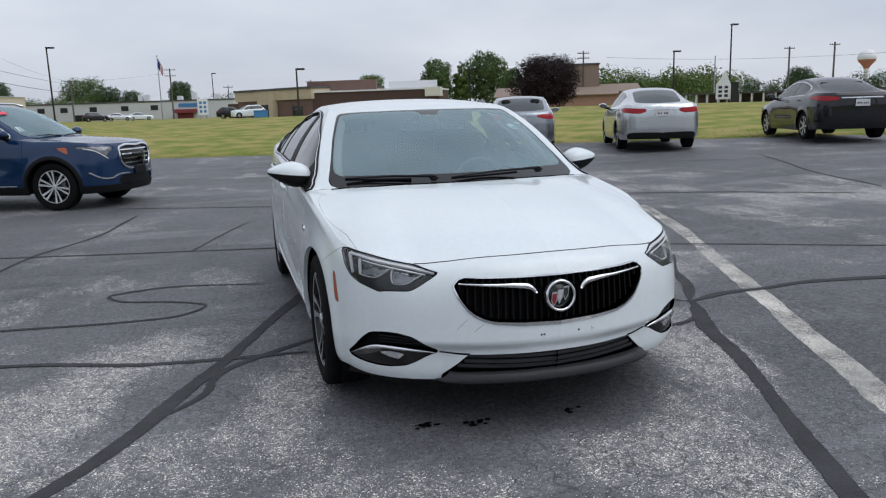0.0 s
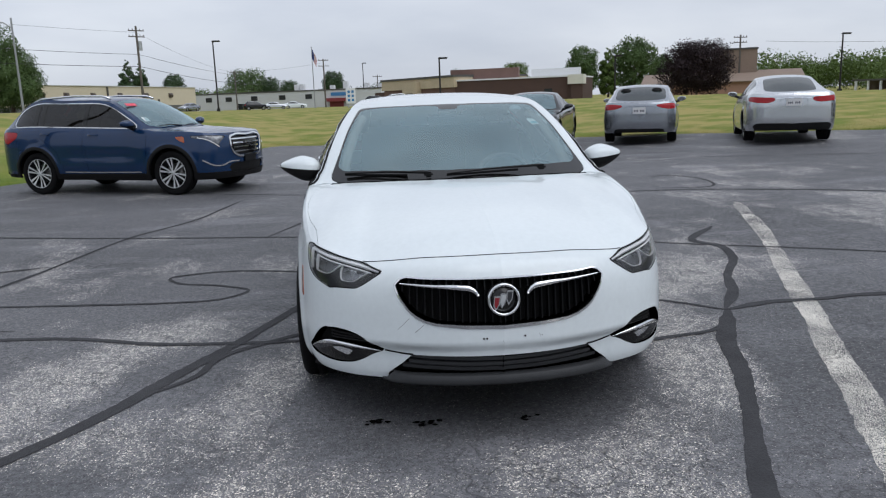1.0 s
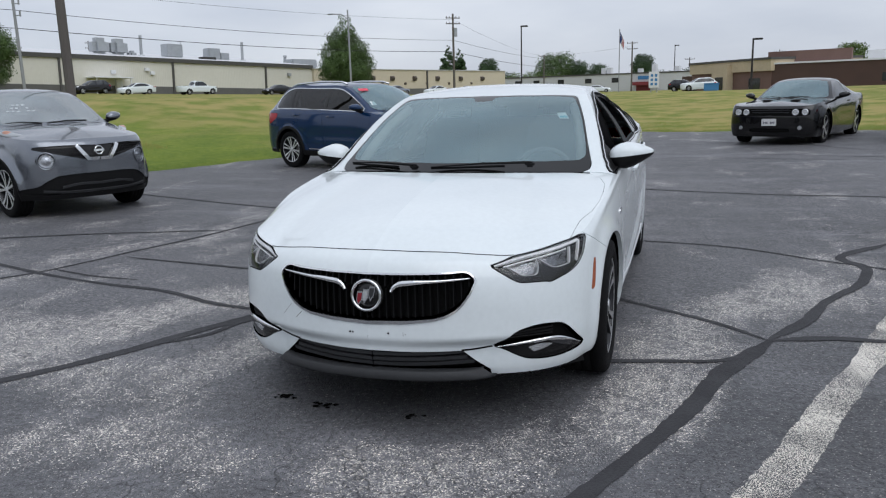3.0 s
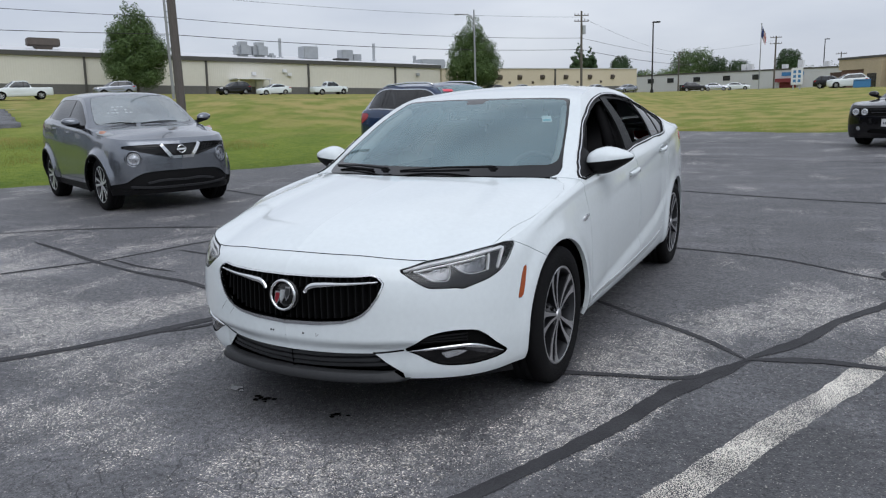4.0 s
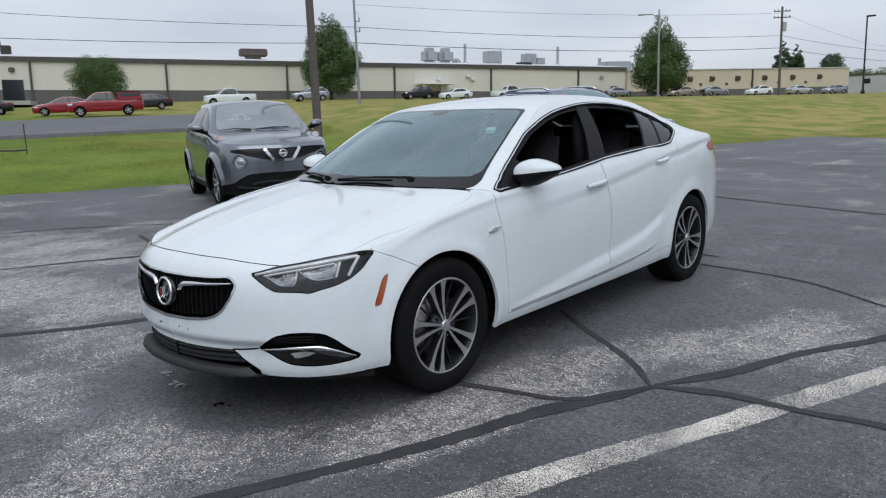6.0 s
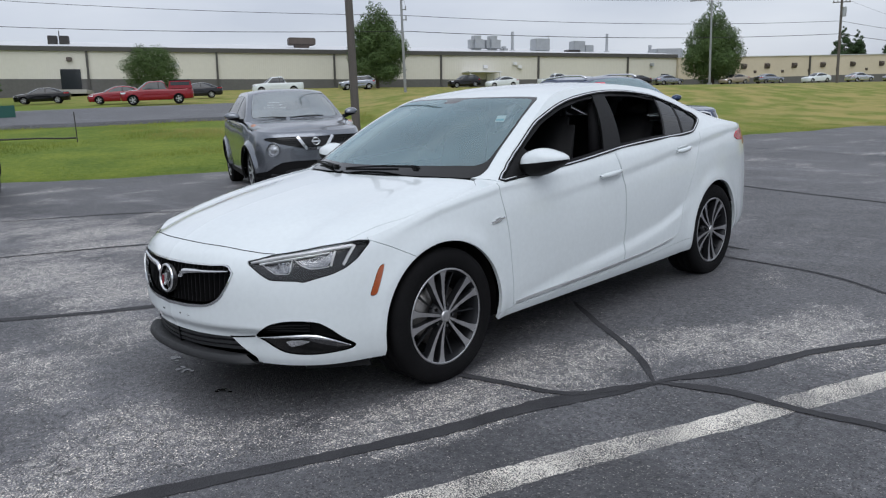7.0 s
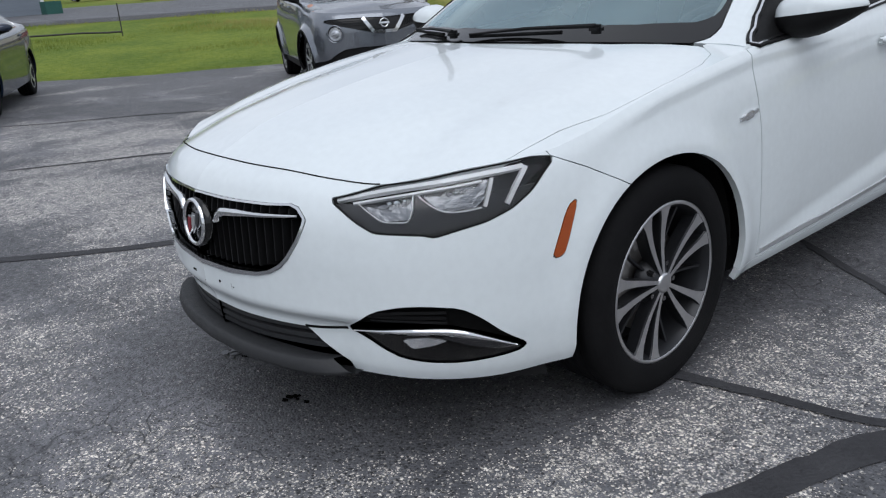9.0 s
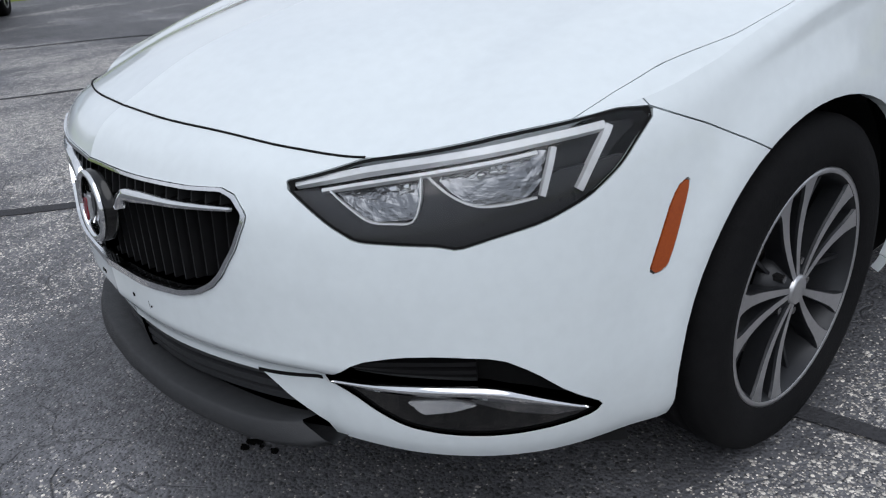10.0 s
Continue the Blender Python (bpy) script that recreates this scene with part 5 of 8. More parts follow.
# low white building across the road
p0, p1 = spot(13.55, 200, (3.08, -1.86)), spot(0.2, 178, (3.08, -1.86))
ow = thing("office_block", "low pale grey commercial building with small dark windows", "building")
ow.matrix_world = frame_at((p0.x, p0.y, 0.15), (p1 - p0).xy)
W = (p1 - p0).xy.length
slab("wall", None, ow, 0, W, 0, 20, -1, 4.3, GREYW)
slab("parapet", None, ow, -0.1, W + 0.1, -0.12, 20.1, 4.3, 4.6, FASCIA)
windows(ow, [W * k for k in (0.09, 0.20, 0.34, 0.49, 0.63)], 2.5, 3.6, 1.7)
slab("garage_door", None, ow, W * 0.25, W * 0.31, -0.06, 0.05, -0.3, 1.9, WINDK)
slab("garage_door", None, ow, W * 0.54, W * 0.58, -0.06, 0.05, -0.3, 1.7, WINDK)
slab("awning", None, ow, W * 0.73, W * 0.83, -1.6, 0.0, 1.7, 2.5, AWNR, "dark red awning")
slab("entrance", None, ow, W * 0.74, W * 0.81, -0.4, 0.02, -0.3, 1.7, AWNR)
slab("wall_sign", None, ow, W * 0.745, W * 0.84, -0.1, 0.0, 3.0, 3.8, SIGNB)
for x, h in ((0.51, 1.5), (0.54, 1.5), (0.70, 1.0), (0.77, 1.8), (0.88, 1.2), (0.95, 0.9)):
    slab("roof_unit", None, ow, W * x, W * x + 1.0, 5, 6.2, 4.5, 4.6 + h, SIGNW)

# brick bank building
c0, c1, c2 = Vector((2.1, 124.0, 0.0)), Vector((11.9, 108.0, 0.0)), Vector((27.6, 100.0, 0.0))
bk = thing("bank_building", "single-storey brown brick bank with tan cornice and entrance arch", "building")
bk.matrix_world = frame_at(c0, (c1 - c0).xy)
W = (c1 - c0).xy.length
slab("wall", None, bk, 0, W, 0, 14, -1, 3.1, BRICK)
slab("cornice", None, bk, -0.25, W + 0.3, -0.3, 14, 3.1, 4.55, STUCCO)
slab("cornice_cap", None, bk, -0.4, W + 0.45, -0.45, 14, 4.55, 4.85, FASCIA)
slab("porch", None, bk, W * 0.36, W * 0.56, -1.0, 0.0, -1, 4.2, STUCCO)
slab("porch_door", None, bk, W * 0.41, W * 0.51, -1.1, -0.98, -0.4, 2.5, WINDK)
windows(bk, [W * 0.20, W * 0.30], 0.4, 2.6, 0.9)
windows(bk, [W * 0.82], -0.3, 2.2, 2.4)
slab("annex_wall", None, bk, -4.5, -0.3, 1.0, 12, -1, 2.9, BRICKD)
bw2 = thing("bank_wing", "long dark brick wing with a brick sign wall on its roof", "building")
bw2.matrix_world = frame_at(c1 + Vector((0.1, 0.05, 0)), (c2 - c1).xy)
W = (c2 - c1).xy.length
slab("wall", None, bw2, 0, W, 0, 12, -1, 3.9, BRICKD)
slab("coping", None, bw2, -0.1, W + 0.1, -0.15, 12.1, 3.9, 4.1, SIGNW)
slab("sign_wall", None, bw2, -1.6, W * 0.50, 2.5, 3.1, 3.9, 5.6, BRICK)
slab("end_pier", None, bw2, W - 0.6, W + 1.0, -0.6, 0.9, -1, 3.2, BRICKD)
slab("end_cornice", None, bw2, W - 1.0, W + 1.15, -0.8, 1.1, 2.9, 4.15, CREAM)
windows(bw2, [W * 0.78], 1.4, 2.4, 1.1)
slab("roof_parapet", None, bw2, W * 0.6, W, 3, 3.3, 4.0, 5.2, SIGNW)
bn = thing("storage_bin", "blue storage bin beside the bank entrance", "bin", Matrix.Translation((4.3, 101.0, float(land(4.3, 101.0)))))
slab("bin_body", None, bn, -0.9, 0.9, -0.5, 0.5, 0.0, 0.85, SIGNB, bevel=0.05)
slab("bin_lid", None, bn, -0.95, 0.95, -0.55, 0.55, 0.85, 0.95, SIGNB, bevel=0.03)
# brown hall and long low pink brick wall behind the dark tree
bh = thing("hall_building", "tall brown flat-roofed hall with lower brick wings", "building")
q0, q1 = spot(-20.0, 128), spot(-30.5, 128)
bh.matrix_world = frame_at((q0.x, q0.y, 0.1), (q1 - q0).xy)
W = (q1 - q0).xy.length
slab("low_wall", None, bh, 0, W, 0, 16, -1, 2.5, BRICKP)
gable("low_roof", bh, -1, W * 0.80, 0, 14, 2.55, 1.6, BROWNW, 0.4)
slab("hall", None, bh, W * 0.40, W * 0.69, 6, 20, 0, 7.6, BROWNW)
slab("hall_cap", None, bh, W * 0.40 - 0.15, W * 0.69 + 0.15, 5.85, 20, 7.6, 7.85, FASCIA)
gable("wing_roof", bh, W * 0.72, W * 0.98, 5, 19, 3.0, 1.4, BROWNW, 0.3)
# open storage sheds beyond the far grass
sh = thing("storage_shed", "long low open-fronted grey shed", "building")
q0, q1 = spot(-33.2, 120), spot(-47, 112)
sh.matrix_world = frame_at((q0.x, q0.y, 0.2), (q1 - q0).xy)
W = (q1 - q0).xy.length
slab("back_wall", None, sh, 0, W, 4, 4.3, -1, 1.9, BROWNW)
slab("roof", None, sh, -0.3, W + 0.3, -0.4, 4.6, 1.75, 1.98, FASCIA)
for k in range(10):
    slab("post", None, sh, k * W / 18, k * W / 18 + 0.25, -0.2, 0.1, -1, 1.76, SIGNW)
slab("wall", None, sh, W * 0.52, W, -0.1, 4, -1, 1.74, BRICKP)
# blue-grey house corner at the far end of the street
hs_ = thing("shed_house", "blue-grey sided building with a white window", "building")
q0 = spot(80.0, 41, (3, -1.3))
q1 = spot(75.2, 42, (3, -1.3))
hs_.matrix_world = frame_at((q0.x, q0.y, q0.z), (q1 - q0).xy)
W = (q1 - q0).xy.length
slab("wall", None, hs_, -6, W, 0, 8, -0.5, 3.2, SLATEB)
gable("roof", hs_, -6, W, 0, 8, 3.22, 1.8, FASCIA, 0.35)
slab("corner_board", None, hs_, W - 0.12, W + 0.03, -0.03, 0.1, -0.5, 3.2, SIGNW)
slab("window", None, hs_, W - 1.5, W - 0.8, -0.05, 0.05, 1.2, 2.5, SIGNW)
slab("bin", None, hs_, W - 0.4, W + 0.3, -1.4, -0.7, -0.5, 0.7, mat("teal_bin", (0.02, 0.10, 0.08), 0.5))

# ---- poles, wires and signs ----
def lamp_post(az, d, top, material=BRONZE, eye=(-1.3, -2.8), style="box"):
    p = spot(az, d, eye)
    ob = thing("street_lamp", "tall slim street lamp on the verge", "lamp post", Matrix.Translation(p), "lamp posts")
    h = top - p.z
    bm = bmesh.new()
    rod(bm, (0, 0, -0.2), (0, 0, h), 0.13, 0.09, 8)
    box(bm, (0, 0, 0.2), (0.45, 0.45, 0.5), bevel=0.05)
    part("post", bm, material, ob)
    bm = bmesh.new()
    if style == "box":
        box(bm, (0.45, 0, h - 0.1), (1.1, 0.5, 0.2), bevel=0.05)
        rod(bm, (0, 0, h - 0.1), (0.3, 0, h - 0.1), 0.05, n=6)
    else:
        tube(bm, [(0, 0, h - 1.0), (-0.7, -0.2, h - 0.45), (-1.6, -0.4, h - 0.40)], 0.05, 6)
        box(bm, (-1.9, -0.5, h - 0.42), (0.7, 0.25, 0.14), (0, 0, 14), bevel=0.05)
    part("lamp_head", bm, material, ob)
    return ob


def utility_pole(az, d, top, eye=(-1.3, -2.8), arms=(0.4,), r=0.15, can=False, material=WOODP, turn=0.0):
    p = spot(az, d, eye)
    ob = thing("utility_pole", "wooden utility pole with cross arms", "utility pole", Matrix.Translation(p) @ pose(0, 0, 0, 0, 0, turn), "utility poles")
    h = top - p.z
    bm = bmesh.new()
    rod(bm, (0, 0, -0.3), (0, 0, h), r, r * 0.7, 10)
    part("pole", bm, material, ob)
    for a in arms:
        bm = bmesh.new()
        box(bm, (0, 0, h - a), (2.2, 0.12, 0.12))
        for x in (-1.0, -0.5, 0.5, 1.0):
            rod(bm, (x, 0, h - a), (x, 0, h - a + 0.25), 0.05, n=6)
        part("cross_arm", bm, material, ob)
    if can:
        bm = bmesh.new()
        rod(bm, (0.35, 0, h - 3.2), (0.35, 0, h - 2.0), 0.28, 0.28, 12)
        box(bm, (0.12, 0, h - 2.6), (0.3, 0.1, 0.6))
        part("transformer", bm, GALV, ob)
    return ob


E5 = (3.08, -1.86)
lamp_post(12.62, 116.9, 10.87, eye=E5)
lamp_post(1.36, 198, 11.3, eye=E5)
lamp_post(-3.17, 92.3, 6.41, eye=E5)
lamp_post(-33.1, 110, 7.9)
lamp_post(-36.85, 115, 11.4)
lamp_post(-18.5, 110, 6.6)
lamp_post(25.53, 90, 10.9, STEELP, E5, "arm")
utility_pole(17.63, 114, 12.6, E5, (0.6, 1.4), can=True, turn=40, r=0.19)
utility_pole(10.6, 190, 9.7, E5, (0.3,), 0.2)
utility_pole(3.6, 170, 10.9, (0.8, -2.9), (0.3, 1.5), 0.2)
utility_pole(-40.55, 150, 9.9, arms=(0.3,), r=0.2)
utility_pole(-43.25, 152, 10.4, arms=(0.5,), r=0.2)
utility_pole(-26.8, 135, 10.0, arms=(0.4, 1.2), r=0.18)
utility_pole(-6.8, 170, 8.0, arms=(0.4,))
utility_pole(-0.95, 190, 7.9, arms=(0.4,))
utility_pole(-35.85, 125, 7.7, arms=(), material=STEELP, r=0.12)
utility_pole(42.3, 230, 17.5, E5, (0.5, 1.8), 0.2)
utility_pole(41.6, 240, 17.0, E5, (0.5,), 0.2)
pn = utility_pole(49.86, 17.1, 8.0, E5, (), 0.098)
pm = utility_pole(47.3, 80, 14.0, E5, (), 0.15, material=STEELP)
bm = bmesh.new()
for z in (7.2, 8.2):
    box(bm, (0.35, 0, z), (0.7, 0.08, 0.08))
    rod(bm, (0.62, 0, z - 0.1), (0.62, 0, z + 0.35), 0.07, n=6)
tube(bm, [(0, 0, 9.2), (0.5, 0, 9.0), (0.7, 0, 8.2)], 0.02, 5)
part("insulator_bracket", bm, STEELP, pm)


def wire(pts, r=0.016):
    ob = thing("overhead_wire", "thin black overhead wire between poles", "wire", None, "overhead wires")
    bm = bmesh.new()
    path = []
    for p, q in zip(pts, pts[1:]):
        p, q = Vector(p), Vector(q)
        for k in range(12):
            t = k / 12
            path.append(p.lerp(q, t) - Vector((0, 0, 4 * t * (1 - t) * 0.010 * (q - p).length)))
    path.append(Vector(pts[-1]))
    tube(bm, path, r, 5)
    part("cable", bm, WIREM, ob)


def air(az, d, el, eye=(3.08, -1.86)):
    return (eye[0] - d * math.sin(radians(az)), eye[1] + d * math.cos(radians(az)), 1.40 + d * math.tan(radians(el)))


wire([air(85, 110, 7.6), air(47.3, 80, 5.85), air(17.63, 114, 3.75), air(8, 190, 2.0)], 0.025)
wire([air(85, 110, 5.9), air(47.3, 80, 4.75), air(17.63, 114, 2.95), air(8, 190, 1.5)], 0.032)
wire([air(47.3, 80, 7.4), air(17.63, 114, 5.2), air(10.6, 190, 2.4), air(4.6, 170, 2.9)], 0.014)
wire([air(-26.8, 118, 3.2), air(-40.1, 130, 2.6), air(-52, 120, 2.9)], 0.02)
# flag
p = spot(5.40, 144.5, (3.08, -1.86))
fl = thing("flagpole", "flagpole with a hanging striped flag", "flagpole", Matrix.Translation(p))
bm = bmesh.new()
rod(bm, (0, 0, 0), (0, 0, 11.0), 0.10, 0.06, 8)
bmesh.ops.create_uvsphere(bm, u_segments=10, v_segments=6, radius=0.12, matrix=Matrix.Translation((0, 0, 11.05)))
part("pole", bm, STEELP, fl)
cols = (mat("flag_red", (0.42, 0.03, 0.04), 0.8), mat("flag_white", (0.62, 0.62, 0.62), 0.8), mat("flag_blue", (0.03, 0.05, 0.18), 0.8))
for k in range(7):
    bm = bmesh.new()
    rows = [[bm.verts.new((0.06 + 0.10 * k + 0.05 * math.sin(j), 0.10 * math.sin(1.7 * k + j), 10.8 - 0.22 * k - j * 0.36 * (1 if k else 0.9))) for j in range(6)] for k in (k, k + 1)]
    for j in range(5):
        bm.faces.new((rows[0][j], rows[1][j], rows[1][j + 1], rows[0][j + 1])).material_index = 0
    part("flag_stripe", bm, cols[2] if k < 3 else cols[k % 2], fl)
# roadside signs
def sign(az, d, w, z0, z1, legs, eye=(-1.3, -2.8), crown=False):
    p = spot(az, d, eye)
    ob = thing("roadside_sign", "white roadside sign with unreadable coloured panels", "sign", Matrix.Translation(p) @ pose(0, 0, 0, 0, 0, az))
    bm = bmesh.new()
    box(bm, (0, 0, (z0 + z1) / 2), (w, 0.35, z1 - z0), bevel=0.04)
    part("sign_box", bm, SIGNW, ob)
    text_bars(ob, "sign_panel", pose(0, -0.19, (z0 + z1) / 2, 90), w * 0.8, (z1 - z0) * 0.8, 2, INK if crown else SIGNB, 3)
    bm = bmesh.new()
    for x in legs:
        rod(bm, (x, 0, -0.2), (x, 0, z0 + 0.05), 0.09, n=8)
    part("sign_post", bm, GALV, ob)
    if crown:
        bm = bmesh.new()
        v = [bm.verts.new(c) for c in ((-0.7, -0.1, z1), (0.7, -0.1, z1), (0.2, -0.1, z1 + 1.3), (-0.7, 0.1, z1), (0.7, 0.1, z1), (0.2, 0.1, z1 + 1.3))]
        for f in ((0, 1, 2), (5, 4, 3), (0, 2, 5, 3), (1, 4, 5, 2), (0, 3, 4, 1)):
            bm.faces.new([v[i] for i in f])
        part("sign_crest", bm, SIGNW, ob)
        bm = bmesh.new()
        box(bm, (1.15, 0, (z1 + 0.3) / 2), (0.75, 0.3, z1 - 0.1))
        part("sign_side", bm, BRONZE, ob)


sign(0.9, 112, 1.4, 0.6, 2.8, (-0.4, 0.4))
sign(-36.45, 88, 1.5, 0.5, 2.15, (-0.4, 0.4), crown=True)
# water tower
p = spot(-45.15, 620, (-1.3, -2.8))
wt = thing("water_tower", "white and red bulb water tower far away", "water tower", Matrix.Translation(p))
bm = lathe(bmesh.new(), [(0.01, 31.5), (2.6, 31.0), (4.6, 29.6), (5.9, 27.4), (6.2, 25.8), (5.9, 24.6)], 24, "Z")
part("tank_top", bm, SIGNW, wt, smooth=True)
bm = lathe(bmesh.new(), [(5.9, 24.6), (5.2, 23.2), (3.6, 21.4), (2.2, 19.6), (1.7, 18.4)], 24, "Z")
part("tank_bowl", bm, mat("tank_red", (0.50, 0.20, 0.18), 0.6), wt, smooth=True)
bm = lathe(bmesh.new(), [(1.7, 18.4), (1.5, 14), (1.5, 4), (3.2, -1)], 16, "Z")
part("stem", bm, SIGNW, wt, smooth=True)
# stake with a hose across the verge
p = spot(70.65, 24.0, (3.1, -1.4))
st = thing("stake", "thin dark metal stake standing in the grass", "stake", Matrix.Translation(p))
bm = bmesh.new()
box(bm, (0, 0, 0.36), (0.028, 0.02, 0.98))
part("post", bm, DARKM, st)
hz = thing("drain_hose", "black corrugated hose lying across the grass", "hose")
bm = bmesh.new()
tube(bm, [Vector(spot(az, d, (3.1, -1.4))) + Vector((0, 0, 0.11)) for az, d in ((70.7, 24.1), (71.5, 24.2), (73, 24.8), (75, 25.2), (78, 26), (82, 27))], 0.025, 8)
part("hose", bm, DARKM, hz)

# ---- trees ----
def leafy(name, c1, c2):
    return mat(name, c1, 0.7, second=c2, scale=0.6, fine=7.0, blend=0.95, spec=0.25)


LEAF = leafy("maple_leaves", (0.092, 0.145, 0.046), (0.046, 0.080, 0.025))
LEAFD = leafy("dark_leaves", (0.055, 0.095, 0.038), (0.034, 0.062, 0.026))
LEAFY = leafy("pale_leaves", (0.11, 0.16, 0.04), (0.06, 0.10, 0.025))
LEAFP = leafy("purple_leaves", (0.024, 0.012, 0.014), (0.012, 0.007, 0.009))
BARK = mat("bark", (0.09, 0.07, 0.055), 0.9, scale=3, fine=20, bump=0.6)


def crown(rs, lumps, n, size, flat=1.0):
    """Leaves as small bent quads on and in a set of lumps (centre, radii)."""
    V, F = [], []
    total = sum(r[0] * r[1] * r[2] for _, r in lumps) ** 1
    for c, r in lumps:
        k = max(20, int(n * (r[0] * r[1] * r[2]) / total))
        d = rs.normal(size=(k, 3))
        d /= np.linalg.norm(d, axis=1, keepdims=True)
        rad = rs.uniform(0.25, 1.0, k) ** 0.42 * (1 + 0.16 * np.sin(d[:, 0] * 7 + c[0] * 3) * np.cos(d[:, 2] * 6 + c[2]) + 0.12 * np.sin(d[:, 1] * 11))
        p = np.asarray(c) + d * rad[:, None] * np.asarray(r)
        s = rs.uniform(0.6, 1.3, k) * size
        u = rs.normal(size=(k, 3))
        u -= d * (u * d).sum(1, keepdims=True) * 0.6
        u /= np.linalg.norm(u, axis=1, keepdims=True)
        w = np.cross(u, d + rs.normal(size=(k, 3)) * 0.5)
        w /= np.maximum(np.linalg.norm(w, axis=1, keepdims=True), 1e-6)
        u, w = u * s[:, None], w * s[:, None] * 0.6
        q = np.stack([p - u, p + w * 0.9 - 0.1 * u, p + u, p - w * 0.9 - 0.1 * u], 1)
        o = sum(map(len, V))
        V.append(q.reshape(-1, 3))
        F.append(np.arange(4 * k).reshape(-1, 4) + o)
    return np.concatenate(V), np.concatenate(F)


def tree(az, d, h, w, leaf, label, seed, eye=(3.08, -1.86), shape="oval", clear=0.16, n=5200, size=0.17, z0=None):
    p = spot(az, d, eye)
    ob = thing("tree", label, "tree", Matrix.Translation(p), "trees")
    rs = np.random.default_rng(seed)
    bm = bmesh.new()
    top = h * (0.85 if shape != "round" else 0.55)
    tube(bm, [(0, 0, -0.3), (0.03 * h * 0.2, 0, h * 0.2), (0, 0.01 * h, h * 0.5), (0.01 * h, 0, top)], [h * 0.024, h * 0.019, h * 0.012, h * 0.004], 8)
    for k in range(12):
        a, z = k * 2.4, h * (clear + 0.05 + 0.045 * k)
        rr = w * 0.36 * (1 - 0.05 * k)
        tube(bm, [(0, 0, z), (rr * 0.5 * math.cos(a), rr * 0.5 * math.sin(a), z + 0.10 * h), (rr * math.cos(a), rr * math.sin(a), z + 0.17 * h)], [h * 0.009, h * 0.006, h * 0.003], 5)
    part("trunk", bm, BARK, ob)
    lumps = []
    hc = h * (1 - clear)
    for k in range(26):
        t = (k + 0.5) / 26
        z = h * clear + hc * t
        prof = {"oval": math.sin(math.pi * (0.17 + 0.78 * t)) ** 0.6 * (1.20 - 0.66 * t), "cone": (1 - t) ** 0.7 * (0.3 + min(1, 4 * t) * 0.7), "round": math.sin(math.pi * (0.10 + 0.82 * t)) ** 0.55}[shape]
        a, off = k * 2.39996, w * 0.5 * prof * rs.uniform(0.42, 0.68)
        r = w * 0.5 * prof * rs.uniform(0.34, 0.56)
        lumps.append(((off * math.cos(a), off * math.sin(a), min(z, h - r * 0.6)), (r, r, r * rs.uniform(0.7, 1.0))))
    V, F = crown(rs, lumps, n, size * h / 8)
    me = bpy.data.meshes.new("crown")
    me.from_pydata(V.tolist(), [], F.tolist())
    link("crown", me, leaf, ob)
    return ob


tree(49.4, 106, 11.4, 8.6, LEAF, "green maple with an oval crown before the warehouse", 1, n=44000, size=0.080)
tree(25.46, 124, 12.2, 9.2, LEAF, "tall green oval maple in front of the warehouse", 2, clear=0.08, n=44000, size=0.080)
tree(65.1, 95, 5.3, 6.3, LEAF, "low round green tree by the warehouse", 3, shape="round", clear=0.06, n=30000, size=0.115)
tree(77.3, 78, 8.0, 8.0, LEAF, "green maple beside the blue-grey house", 4, n=12000)
tree(-22.25, 112, 7.3, 10.2, LEAFP, "round dark purple-leaved maple on the grass", 5, E5, "round", 0.10, 30000, 0.15)
for k, (az, d, h, w, lf, sh_) in enumerate(((-16.0, 159, 10.3, 8.0, LEAF, "round"), (-17.9, 160, 9.8, 4.5, LEAFY, "oval"), (-19.7, 162, 11.7, 9.5, LEAF, "round"), (-21.6, 170, 8.5, 6.0, LEAF, "round"), (-11.2, 150, 7.2, 6.0, LEAFY, "round"),
                                          (17.5, 235, 14.8, 10.0, LEAFD, "cone"), (16.7, 240, 14.0, 9.0, LEAFD, "cone"), (14.5, 240, 10.6, 8.0, LEAFD, "round"), (8.5, 230, 11.0, 13.0, LEAF, "round"), (7.0, 230, 9.0, 8.0, LEAFD, "round"), (2.4, 220, 9.6, 7.0, LEAFD, "round"), (5.5, 240, 8.0, 8.0, LEAFD, "round"), (-41.3, 170, 6.5, 6.0, LEAFD, "round"))):
    tree(az, d, h, w, lf, "leafy green tree beyond the buildings", 20 + k, (-1.3, -2.8) if az < 14 else (3.08, -1.86), sh_, 0.1, 12000, 0.15)


def woods(name, az0, az1, d, h0, h1, leaf, seed, count, label, eye=(-1.3, -2.8)):
    rs = np.random.default_rng(seed)
    Vs, Fs, o = [], [], 0
    for k in range(count):
        az, dd = az0 + (az1 - az0) * (k + rs.uniform(0.1, 0.9)) / count, d * rs.uniform(0.92, 1.12)
        p = spot(az, dd, eye)
        h = rs.uniform(h0, h1)
        lumps = [((p.x + rs.normal() * h * 0.25, p.y + rs.normal() * h * 0.2, p.z + h * rs.uniform(0.2, 0.75)), (h * 0.34, h * 0.34, h * 0.30)) for _ in range(6)]
        V, F = crown(rs, lumps, 1100, h * 0.034)
        Vs.append(V), Fs.append(F + o)
        o += len(V)
    me = bpy.data.meshes.new(name)
    me.from_pydata(np.concatenate(Vs).tolist(), [], np.concatenate(Fs).tolist())
    tagged(link(name, me, leaf), label, "woods", kind="stuff")


